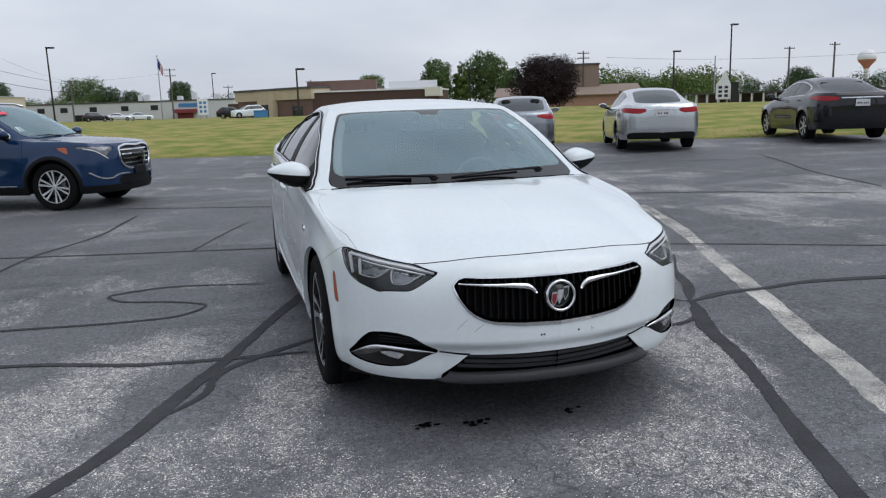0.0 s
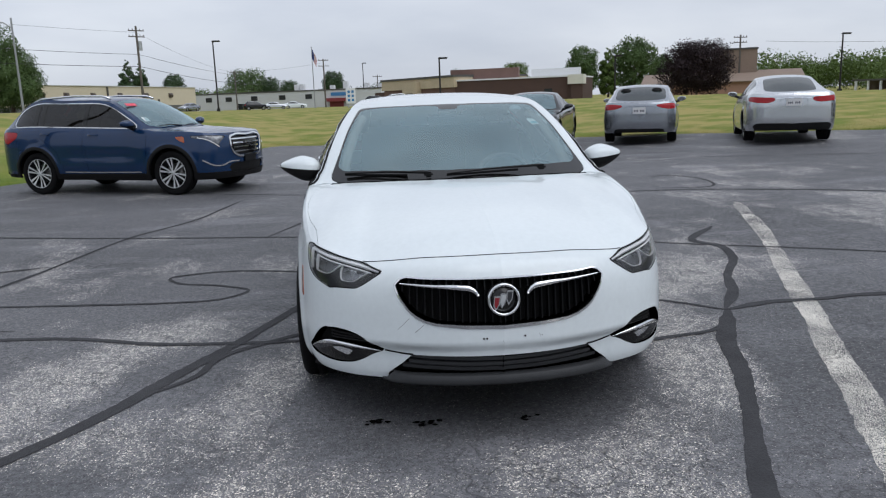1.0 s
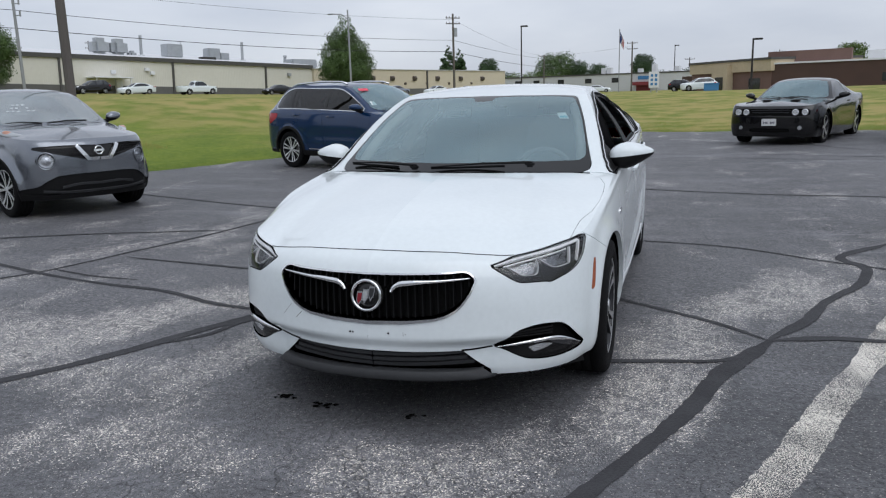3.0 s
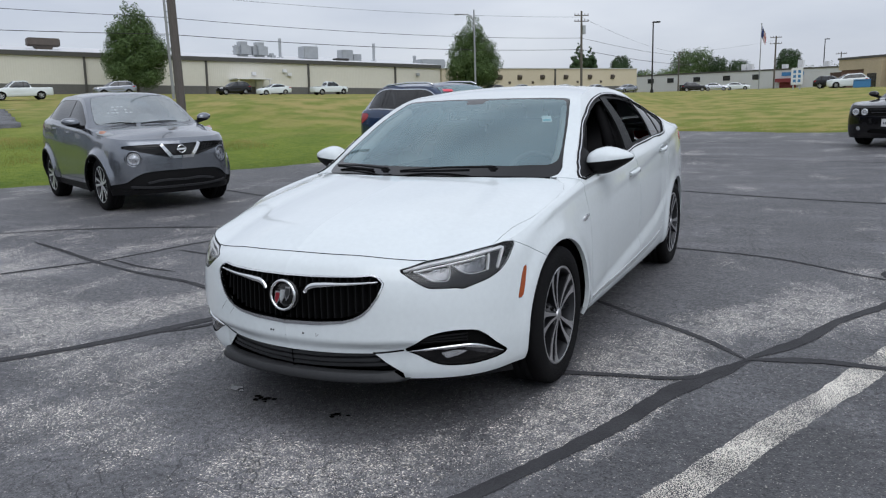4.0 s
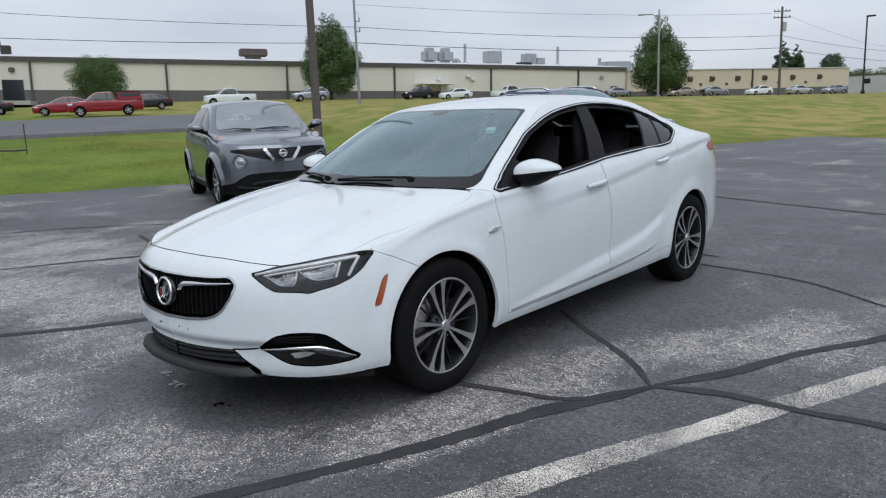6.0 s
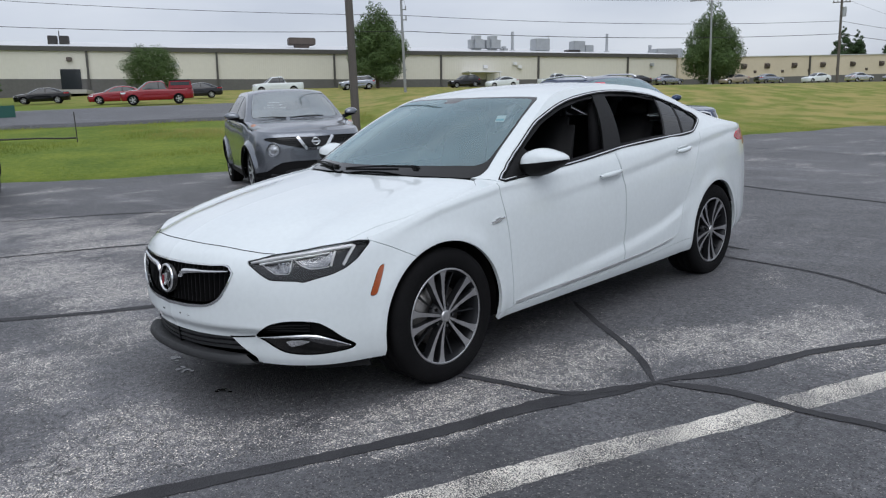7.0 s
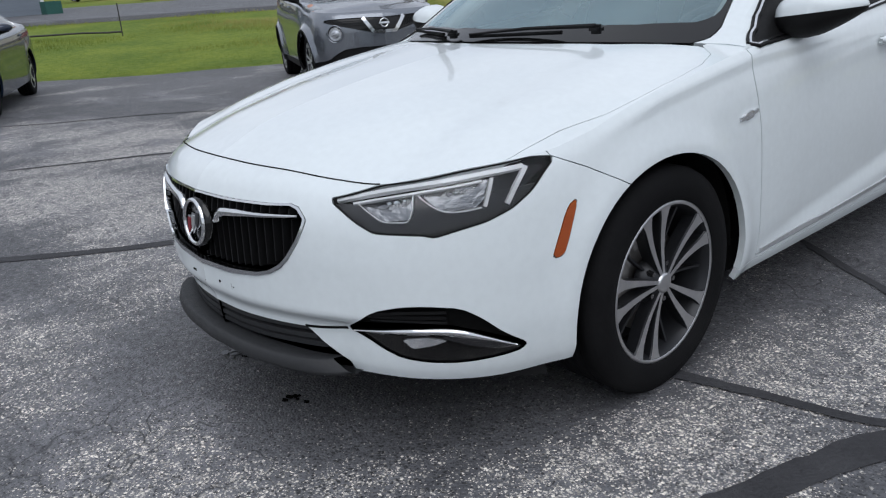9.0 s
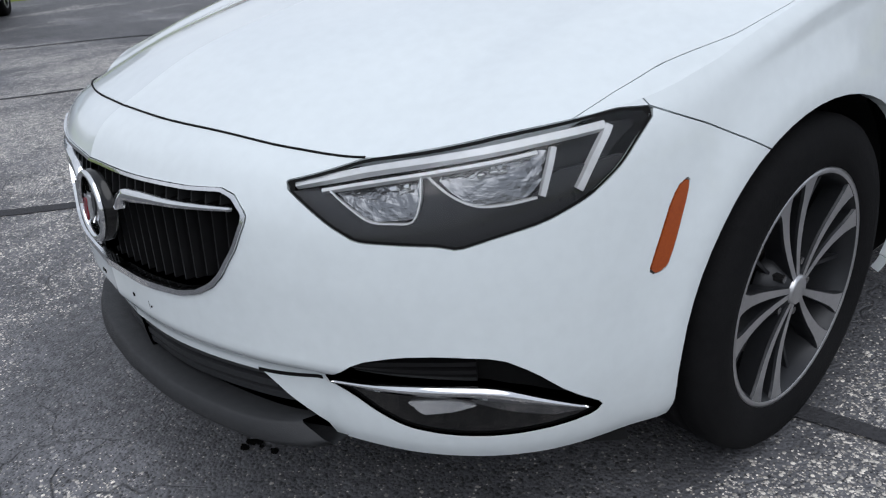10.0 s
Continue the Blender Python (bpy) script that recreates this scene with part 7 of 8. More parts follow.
        part("fender_badge", mirrored(bm) if sg < 0 else bm, LAMPBRT, car, "small chrome fender badge")

    # hood
    hs = b.hood(0.62, 1.43, [(0, 1.16, 0.985), (0.25, 1.185, 0.984), (0.5, 1.26, 0.979), (0.70, 1.37, 0.967), (0.79, 1.42, 0.955)], [(0.22, 0.832), (0.45, 0.889), (0.75, 0.940), (1.0, 0.970)], ridge=0.007)
    seam = np.array([(-0.1, -0.5), (0.60, -0.5), (0.768, 0.43), (0.776, 0.54), (0.786, 0.633), (0.802, 0.70), (0.824, 0.78), (0.843, 0.90), (0.848, 1.05), (0.838, 1.20), (0.806, 1.30), (0.742, 1.358), (0.735, 1.44), (-0.1, 1.44)])
    hood, wingtop = carve(hs, seam, 0.0007)
    plenum, hood = split(hood, -(hood[2][:, 1] - np.interp(hood[2][:, 0], [0, 0.25, 0.5, 0.74], [1.115, 1.14, 1.215, 1.345])))
    skin("hood", hood, WHITE, car, "white hood with a shut line ahead of it", 0, 0.018)
    skin("cowl_panel", push(plenum, -0.012), PLASTIC, car, "black plastic cowl", 0, 0.01)
    for sg in (1, -1):
        skin("fender_top", wingtop, WHITE, car, "", sg, 0.01)
    lead = b.edge(np.linspace(0, float(b.sx(0.612)), 60))
    lead = np.concatenate([lead[::-1] * (-1, 1, 1), lead[1:]])
    bm = tube(bmesh.new(), [Vector(v) for v in lead + np.array((0, 0.0, 0.0005))], [0.0021] * len(lead), 6)
    part("hood_seal", bm, LINER, car)

    # roof, screens and side windows
    rf = b.roof([(1.17, 0.982), (1.5, 1.150), (1.8, 1.288), (2.05, 1.377), (2.4, 1.437), (2.8, 1.456), (3.2, 1.446), (3.6, 1.402), (4.0, 1.316), (4.35, 1.196), (4.55, 1.115)],
                [(0.792, 1.42, 0.958), (0.755, 1.70, 1.122), (0.690, 1.96, 1.270), (0.622, 2.20, 1.372), (0.575, 2.5, 1.412), (0.552, 2.8, 1.424), (0.550, 3.2, 1.412), (0.562, 3.5, 1.374), (0.580, 3.8, 1.294), (0.598, 4.1, 1.196), (0.61, 4.38, 1.115)])
    b.roof_end = rf[0].reshape(110, 40, 3)[-1]
    cs = b.cabin_side(1.42, 4.42)
    dk = b.deck(4.62)
    ws = np.array([(-0.2, 1.05), (0.3, 1.08), (0.5, 1.18), (0.66, 1.31), (0.735, 1.41), (0.742, 1.46), (0.728, 1.51), (0.70, 1.62), (0.655, 1.82), (0.612, 1.98), (0.574, 2.115), (0.555, 2.138), (0.50, 2.128), (0.3, 2.075), (0.1, 2.052), (-0.2, 2.05)])
    wsS, rf = carve(rf, ws, 0.002)
    bw = np.array([(-0.2, 3.62), (0.3, 3.62), (0.47, 3.66), (0.50, 3.80), (0.51, 4.25), (0.3, 4.42), (-0.2, 4.44)])
    bwS, rf = carve(rf, bw, 0.002)
    clear, frit = carve(wsS, np.array([(-0.2, 1.245), (0.1, 1.25), (0.3, 1.285), (0.5, 1.36), (0.662, 1.445), (0.696, 1.485), (0.702, 1.53), (0.684, 1.64), (0.640, 1.83), (0.597, 1.985), (0.562, 2.085), (0.53, 2.103), (0.3, 2.052), (0.1, 2.024), (0.068, 2.02), (0.055, 1.95), (-0.2, 1.945)]))
    scr = skin("windscreen", clear, SCREEN, car, "greenish windscreen reflecting the sky", 0)
    scr.visible_shadow = False
    skin("windscreen_border", frit, GLOSSB, scr, "", 0, 0.004)
    skin("rear_window", bwS, SIDEGL, car, "", 0, 0.004)
    skin("roof", merge(rf, dk), WHITE, car, "white roof", 0, 0.012)
    # side glass area
    dlo = rounded([(1.435, 0.951), (1.50, 0.985), (1.58, 1.034), (1.645, 1.076), (1.77, 1.150), (1.96, 1.247), (2.20, 1.319), (2.45, 1.359), (2.80, 1.382), (3.12, 1.370), (3.40, 1.326), (3.56, 1.264), (3.66, 1.210), (3.70, 1.180), (3.675, 1.150),
                   (3.53, 1.092), (3.46, 1.080), (3.29, 1.070), (2.93, 1.059), (2.60, 1.040), (2.41, 1.024), (2.21, 1.003), (2.02, 0.987), (1.50, 0.953)], 1, 0.12)
    glz, pillar = carve(cs, dlo, 0.0)
    for sg in (1, -1):
        skin("roof_pillar", pillar, WHITE, car, "", sg, 0.02)
        q = np.concatenate([dlo, dlo[:1]])
        # chrome line round the side windows
        i = [int(((cs[2] - p) ** 2).sum(1).argmin()) for p in q]
        pts = np.array([cs[0][k] for k in i])
        pts[:, 1:] = q
        nn = np.array([cs[1][k] for k in i])
        cv = curve(pts, 160)
        nv = np.stack([np.interp(np.linspace(0, 1, 160), np.linspace(0, 1, len(nn)), nn[:, j]) for j in range(3)], 1)
        part("window_gasket", mirrored(band(cv, nv, 0.024, 0.004, 0.003)) if sg < 0 else band(cv, nv, 0.024, 0.004, 0.003), PLASTIC, car)
        bm = band(cv + nv * 0.004, nv, 0.008, 0.004)
        part("window_trim", mirrored(bm) if sg < 0 else bm, CHROME, car, "thin chrome window trim")
        fw, rest = carve(glz, [(1.30, 0.90), (2.31, 0.90), (2.40, 1.03), (2.63, 1.363), (2.70, 1.5), (1.3, 1.5)])
        rw, rest = carve(rest, [(2.97, 0.9), (3.115, 1.071), (3.345, 1.316), (3.5, 1.5), (2.84, 1.5), (2.775, 1.365), (2.60, 1.05), (2.51, 0.90)], 0.0)
        q1, rest = carve(rest, [(3.24, 0.9), (3.36, 1.08), (3.50, 1.263), (3.66, 1.5), (3.52, 1.5), (3.365, 1.316), (3.135, 1.071), (2.99, 0.9)])
        q2, bars = carve(rest, [(3.26, 0.9), (4.2, 0.9), (4.2, 1.5), (3.68, 1.5), (3.52, 1.263), (3.38, 1.08)])
        lean = lambda S: S[2][:, 0] - 0.8 * (S[2][:, 1] - 1.05)
        for lo, hi in ((2.2, 2.8), (2.8, 3.24), (3.24, 4.2)):
            one = split(bars, lean(bars) - hi)[0]
            one = split(one, lo - lean(one))[0]
            skin("window_pillar", push(one, -0.003), PLASTIC, car, "", sg, 0.01)
        for nm, gl in (("quarter_window", q1), ("quarter_window", q2)):
            skin(nm, push(gl, -0.006), SIDEGL, car, "dark tinted quarter window", sg, 0.004)
        if sg < 0:
            skin("door_window", push(fw, -0.006), SIDEGL, car, "closed tinted door window", sg, 0.004)
            skin("door_window", push(rw, -0.006), SIDEGL, car, "closed tinted door window", sg, 0.004)
        tri = carve(fw, [(1.3, 0.8), (1.80, 0.97), (1.71, 1.13), (1.70, 1.3), (1.3, 1.3)])[0]
        skin("mirror_sail", push(tri, -0.004), PLASTIC, car, "", sg, 0.01)
        # window frames seen round the open glass
        for gl in (fw, rw):
            inner = split(gl, within(dlo, gl[2][:, :2]) + 0.022)[1]
            skin("window_seal", push(inner, -0.008), PLASTIC, car, "", sg, 0.006)
        bm = bmesh.new()
        tube(bm, [(sg * 0.60, 2.66, 1.30), (sg * 0.68, 2.56, 1.15), (sg * 0.74, 2.48, 1.0)], [0.035, 0.04, 0.045], 8)
        part("pillar_trim", bm, CABIN, car, "", True)
        bm = tube(bmesh.new(), [(sg * 0.675, 1.54, 0.985), (sg * 0.655, 1.70, 1.085), (sg * 0.610, 1.90, 1.205), (sg * 0.555, 2.10, 1.300)], [0.03, 0.032, 0.03, 0.03], 8)
        part("pillar_trim", bm, PILLARM, car, "pale grey windscreen pillar trim", True)
    liner(car, b, 0.925)
    # unseen plates added below the body to block light and deepen the shadow
    bm = bmesh.new()
    box(bm, (0, 0.30, 0.238), (0.80, 0.24, 0.016), bevel=0.005)
    box(bm, (0, 0.60, 0.238), (1.10, 0.38, 0.016), bevel=0.005)
    box(bm, (0, 2.35, 0.215), (1.50, 1.9, 0.05), bevel=0.02)
    part("shade_tray", bm, LINER, car)
    interior(car, 0.80, 1.20, 0.98, 0.30, 2.15, 3.05, 0.05)
    for sg in (1, -1):
        bm = bmesh.new()
        box(bm, (sg * 0.81, 2.3, 0.66), (0.05, 1.75, 0.52), (0, sg * 3, 0), bevel=0.02)
        part("door_card", bm, CABIN, car)
    bm = bmesh.new()
    box(bm, (0, 2.06, 1.335), (0.13, 0.05, 0.09), (-25, 0, 0), 0.85, 0.015)
    part("camera_cover", bm, PLASTIC, car)
    bm = bmesh.new()
    box(bm, (0, 2.14, 1.275), (0.25, 0.03, 0.07), (8, 0, 0), bevel=0.012)
    part("inner_mirror", bm, PLASTIC, car)
    bm = bmesh.new()
    box(bm, (0, 2.9, 1.375), (1.0, 1.4, 0.012), bevel=0.004)
    part("headliner", bm, HEADLIN, car)
    # wipers
    for p, q in (((0.44, 1.235, 1.008), (-0.10, 1.180, 0.994)), ((-0.20, 1.190, 0.996), (-0.66, 1.385, 1.000))):
        p, q = Vector(p), Vector(q)
        up = Vector((0, -0.012, 0.022))
        bm = bmesh.new()
        tube(bm, [p + up * 0.2, p + up, (p + q) / 2 + up * 1.1, q + up * 0.6], [0.010, 0.008, 0.006, 0.004], 6)
        tube(bm, [p * 0.75 + q * 0.25 + up * 0.25, q + up * 0.25], [0.007, 0.006], 6)
        box(bm, p + up * 0.5, (0.05, 0.035, 0.03), bevel=0.01)
        part("wiper", bm, PLASTIC, car)
    # sticker inside the screen
    i = ((wsS[2] - (0.52, 1.845)) ** 2).sum(1).argmin()
    m = Matrix.Translation(Vector(wsS[0][i] - wsS[1][i] * 0.004)) @ Vector(wsS[1][i]).to_track_quat("Z", "Y").to_matrix().to_4x4()
    bm = bmesh.new()
    box(bm, (0, 0, 0), (0.055, 0.075, 0.002))
    bmesh.ops.transform(bm, matrix=m, verts=bm.verts)
    st = part("sticker", bm, PAPER, car, "pale paper sticker inside the glass")
    bm = bmesh.new()
    box(bm, (0, -0.016, 0.0016), (0.045, 0.022, 0.001))
    bmesh.ops.transform(bm, matrix=m, verts=bm.verts)
    part("sticker_print", bm, CYAN, st)
    # plate holes in the bumper
    for x, z in ((-0.085, 0.437), (-0.072, 0.437), (0.087, 0.440), (0.160, 0.438)):
        p, n = b.at(float(b.sx(abs(x))), z)
        bm = bmesh.new()
        rod(bm, (x, p[1] + 0.004, p[2]), (x, p[1] - 0.0015, p[2]), 0.0045 if x < 0.1 else 0.002, n=8)
        part("plate_hole", bm, LINER, car)
    mirror_pair(car, WHITE, 0.938, 1.700, 1.030, (0.25, 0.16, 0.152), cut=0.0, taper=1.10, point=0.95, tilt=-0.10, deep=1.0)
    kit = wheel_kit(0.337, 0.240, 0.235, 5, 11.0, 0.0065, 0.0165, ALLOY, ALLOYD, flare=0.012)
    for sg in (1, -1):
        for k, (cy, cz) in enumerate(b.axles):
            wheel(car, kit, 0.905, cy, 0.337, sg, 14 if k == 0 else 40)
    # exhaust-side valance
    bm = bmesh.new()
    box(bm, (0, 4.76, 0.31), (1.3, 0.10, 0.10), bevel=0.02)
    part("rear_valance", bm, PLASTIC, car)
    return car


white_sedan()

# ---- the other vehicles ----
FARKIT = {}


def vehicle(name, label, paint, m, L, W, H, base, fo, R, rim, zh, zc, zb, zb2, yc, ya, yw, yr, ye, zd, xr=0.64, group="", pillars=(), doors=(), feats=(), wheels=(5, 0, 0.028, 0.034), wheel_mats=None, clad=None, trim=None, lod=0, nose=1.0, low=0.22, flare=0.014, mirrors=True, mirror_mat=None, turn=12, dlo_tip=0.5, arch=0.045, wz=None, screen=None):
    car = thing(name, label, "car" if name != "pickup" else "pickup truck", m, group)
    f = lambda *p: [(x * W, y * nose) for x, y in p]
    b = Body(
        L, front=f((0, 0), (0.22, 0.010), (0.45, 0.045), (0.65, 0.10), (0.80, 0.19), (0.90, 0.32), (0.96, 0.52), (0.985, 0.78)) + [(W * 0.997, fo + 0.35), (W, L * 0.5)],
        rear=[(0, 0), (0.4 * W, 0.02), (0.65 * W, 0.06), (0.82 * W, 0.15), (0.92 * W, 0.30), (0.97 * W, 0.55), (0.99 * W, 0.95)],
        top_front=[(0, zh), (0.5 * W, zh - 0.004), (0.8 * W, zh + 0.004), (0.93 * W, zh + 0.02)],
        top_side=[(0.72 * nose + 0.03, zh + 0.05), (ya * 0.85, zb - 0.03), (ya, zb), (L * 0.55, (zb + zb2) / 2), (L * 0.78, zb2), (L - 0.62, zb2 if zb2 > zd else zd)],
        top_rear=[(0.88 * W, zd), (0.5 * W, zd - 0.004), (0, zd)],
        bottom=[(-0.1, low), (fo, low - 0.01), (L * 0.5, low), (L + 0.1, low + 0.06)],
        axles=[(fo, wz or R), (fo + base, wz or R)], radius=R, arch=R + arch,
        roll_front=[(0, 0.085), (0.03, 0.05), (0.08, 0.022), (0.16, 0.005), (0.25, 0), (2, 0)],
        roll_side=[(0, 0.07), (0.04, 0.045), (0.10, 0.028), (0.2, 0.012), (0.35, 0), (2, 0)],
        roll_rear=[(0, 0.07), (0.04, 0.035), (0.12, 0.01), (0.3, 0), (2, 0)],
        tuck=[(0, 0.05), (0.05, 0.03), (0.14, 0.010), (0.28, 0), (2, 0)], flare=flare,
        dent=lambda y, z: 0.012 * np.exp(-(((z - 0.62 * zb) / 0.10) ** 2)) * np.clip((y - ya) / 0.4, 0, 1) * np.clip((fo + base - 0.45 - y) / 0.4, 0, 1))
    q = (0.018, 0.04, 34) if lod == 0 else (0.09, 0.16, 12)
    bl = arches(b, b.belt(*q))
    n = (40, 40) if lod == 0 else (12, 10)
    hood = b.hood(0.60 * nose, ya, [(0, yc, zc), (0.35 * W, yc + 0.03, zc), (0.65 * W, yc + 0.45 * (ya - yc), zc - 0.015), (0.86 * W, ya - 0.02, zb + 0.012)], [(0.25 * yc, zh + 0.40 * (zc - zh)), (0.55 * yc, zh + 0.75 * (zc - zh))], *n)
    k = 60 if lod == 0 else 26
    x1 = xr * W
    roof = b.roof([(yc, zc), (yc + 0.5 * (yw - yc), zc + 0.55 * (H - 0.055 - zc)), (yw, H - 0.055), ((yw * 2 + yr) / 3, H - 0.006), ((yw + yr) / 2, H), (yr, H - 0.045), ((yr + ye) / 2, (H - 0.045 + zd) / 2 + 0.035), (ye, zd + 0.005)],
                  [(0.87 * W, ya, zb + 0.012), (0.5 * (0.87 * W + x1 + 0.05), ya + 0.5 * (yw + 0.12 - ya), zb + 0.58 * (H - 0.10 - zb)), (x1 + 0.04, yw + 0.14, H - 0.095), (x1 + 0.005, (2 * yw + yr) / 3 + 0.1, H - 0.05), (x1, (yw + yr) / 2 + 0.1, H - 0.045), (x1 + 0.01, yr - 0.02, H - 0.095), (x1 + 0.03, (yr + ye) / 2, (H - 0.10 + zd) / 2 + 0.02), (x1 + 0.06, ye, zd + 0.02)], k, 20 if lod == 0 else 8)
    b.roof_end = roof[0].reshape(k, -1, 3)[-1]
    side = b.cabin_side(ya, min(ye + 0.06, L - 0.5), 0.02, 18 if lod == 0 else 8)
    deck = b.deck(L - 0.40)
    # glass
    wsp = [(-0.2, yc + 0.04), (0.3 * W, yc + 0.06), (0.62 * W, yc + 0.42 * (ya - yc) + 0.04), (0.79 * W, ya + 0.02), (0.5 * (0.79 * W + x1 - 0.03), ya + 0.5 * (yw - ya) + 0.08), (x1 - 0.03, yw + 0.07), (0.4 * W, yw + 0.02), (-0.2, yw - 0.005)]
    yt = yr + 0.06 * (ye - yr) + 0.03
    bwp = [(-0.2, yt), (0.4 * W, yt + 0.01), (x1 - 0.06, yt + 0.05), (x1 - 0.02, ye - 0.10), (0.4 * W, ye - 0.05), (-0.2, ye - 0.04)]
    ws, roof = carve(roof, rounded(wsp, 1, 0.15), 0.002)
    bw, roof = carve(roof, rounded(bwp, 1, 0.15), 0.002)
    top = lambda y: np.interp(y, b.rail[:, 1], b.rail[:, 2]) - np.interp(y, [ya, ya + 0.5, yr, ye], [0.035, 0.055, 0.055, 0.05])
    y1 = ye - dlo_tip
    ys = np.linspace(ya + 0.14, y1, 14)
    lowline = lambda y: np.interp(y, [ya, L * 0.55, L * 0.78], [zb, (zb + zb2) / 2, zb2]) + 0.018
    dlo = [(y, max(top(y), lowline(y) + 0.004)) for y in ys] + [(y, lowline(y)) for y in ys[::-1]]
    gl, side = carve(side, rounded(dlo, 1, 0.1), 0.0)
    gm, gs = (screen or SCREEN, SIDEGL) if lod == 0 else (WINDK, WINDK)
    for s in (ws,):
        o = skin("windscreen", s, gm, car, "", 0, 0.004)
        o.visible_shadow = False
    skin("rear_window", bw, REARGL if lod == 0 else gm, car, "", 0, 0.004)
    X, Rr, Y = (lambda p: [(float(b.sx(x)), z) for x, z in p]), (lambda p: [(float(b.sr(x)), z) for x, z in p]), (lambda p: [(float(b.sy(y)), z) for y, z in p])
    where = {"F": X, "R": Rr, "S": Y}
    for fn, fmat, at_, pts, depth, flabel, single in feats:
        poly = np.array(where[at_](pts))
        if single:
            poly[:, 0] = np.where(np.array([p[0] for p in pts]) <= 0.0, -0.05 if at_ == "F" else b.k[-1] + 0.05, poly[:, 0])
        piece, bl = carve(bl, rounded(poly, 1, 0.16), 0.0015)
        for sg in ((0,) if single else (1, -1)):
            skin(fn, push(piece, -depth), fmat, car, flabel, sg, 0.01 if depth <= 0 else 0.0)
    if clad is not None:
        s = bl[2]
        rho = np.min([np.hypot(s[:, 0] - float(b.sy(cy)), s[:, 1] - cz) for cy, cz in b.axles], 0)
        cl, bl = split(bl, np.minimum(rho - b.arch - clad[1], s[:, 1] - clad[0]))
        skin("lower_cladding", push(cl, 0.004), clad[2], car, "", 0, 0.03)
    for poly in doors:
        d, bl = carve(bl, Y(poly), 0.002)
        for sg in (1, -1):
            ob = skin("door", d, paint, car, "", sg, 0.02)
            y0 = max(p[0] for p in poly) - 0.30
            z0 = float(lowline(y0)) - 0.115
            q_ = np.stack([b.sy(np.linspace(y0, y0 + 0.2, 9)), np.full(9, z0)], 1)
            p_, n_ = b.at(q_[:, 0], q_[:, 1])
            bm = band(p_ + n_ * (0.028 * np.sin(np.linspace(0.2, math.pi - 0.2, 9))[:, None] - 0.004), n_, 0.03, 0.01)
            part("door_handle", mirrored(bm) if sg < 0 else bm, paint, ob)
    if lod == 0:
        skin("body", bl, paint, car, "", 0, 0.03)
        skin("hood", hood, paint, car, "", 0, 0.015)
        skin("roof", merge(roof, deck), paint, car, "", 0, 0.012)
        for sg in (1, -1):
            skin("roof_pillar", side, paint, car, "", sg, 0.012)
    else:
        skin("body", merge(bl, hood, roof, deck, side), paint, car, "", 0, 0.03)
    # side windows between dark pillars
    cuts = [ya - 1, *pillars, L + 1]
    for a, c in zip(cuts, cuts[1:]):
        pane = split(split(gl, gl[2][:, 0] - (c - 0.045))[0], -(split(gl, gl[2][:, 0] - (c - 0.045))[0][2][:, 0] - (a + 0.045)))[0]
        for sg in (1, -1):
            o = skin("side_window", push(pane, -0.004), gs, car, "", sg, 0.004)
    for a in pillars:
        bar = split(split(gl, gl[2][:, 0] - (a + 0.043))[0], -(split(gl, gl[2][:, 0] - (a + 0.043))[0][2][:, 0] - (a - 0.043)))[0]
        for sg in (1, -1):
            skin("window_pillar", bar, GLOSSB, car, "", sg, 0.008)
    if trim is not None and lod == 0:
        q_ = np.array(rounded(dlo, 1, 0.1))
        for sg in (1, -1):
            i = [int(((gl[2] - p) ** 2).sum(1).argmin()) for p in q_]
            pts = gl[0][i].copy()
            bm = band(curve(np.concatenate([pts, pts[:1]]), 90), np.tile((1.0, 0, 0.15), (90, 1)), 0.018, 0.006)
            part("window_trim", mirrored(bm) if sg < 0 else bm, trim, car)
    liner(car, b, W - 0.01)
    if lod == 0:
        interior(car, W - 0.14, yc + 0.05, zc, low + 0.10, (ya + yw) / 2 + 0.42, (ya + yw) / 2 + 1.30, 0.06)
        kit = wheel_kit(R, rim, 0.22, wheels[0], wheels[1], wheels[2], wheels[3], *(wheel_mats or (SILVERW, ALLOYD)))
    else:
        bm = bmesh.new()
        box(bm, (0, (yc + ye) / 2, zb - 0.12), (2 * W - 0.2, ye - yc - 0.3, 0.05))
        part("cabin_floor", bm, CABIN, car)
        key = round(R, 2)
        if key not in FARKIT:
            FARKIT[key] = wheel_kit(R, rim, 0.2, 5, 0, 0.03, 0.04, SILVERW, ALLOYD, fine=False)
        kit = FARKIT[key]
    for sg in (1, -1):
        for cy, _ in b.axles:
            wheel(car, kit, W - 0.035, cy, R, sg, turn)
    if mirrors:
        mirror_pair(car, mirror_mat or paint, W + 0.09, ya + 0.18, zb + 0.09, (0.23, 0.14, 0.15))
    if lod == 0:
        for p, q2 in (((0.40, yc + 0.06, zc + 0.03), (-0.14, yc + 0.03, zc + 0.02)), ((-0.20, yc + 0.04, zc + 0.02), (-0.62, yc + 0.6 * (ya - yc), zc + 0.03))):
            bm = bmesh.new()
            tube(bm, [p, Vector(p).lerp(Vector(q2), 0.5) + Vector((0, 0, 0.015)), q2], [0.010, 0.008, 0.005], 6)
            part("wiper", bm, PLASTIC, car)
    return car, b


def ground_pose(x, y, turn):
    return Matrix.Translation((x, y, float(land(x, y)) + 0.004)) @ pose(0, 0, 0, 0, 0, turn)


def disc(b, at_, c, r, n=20):
    return [(c[0] + r * math.cos(a), c[1] + r * math.sin(a)) for a in np.linspace(0, 2 * math.pi, n, endpoint=False)]


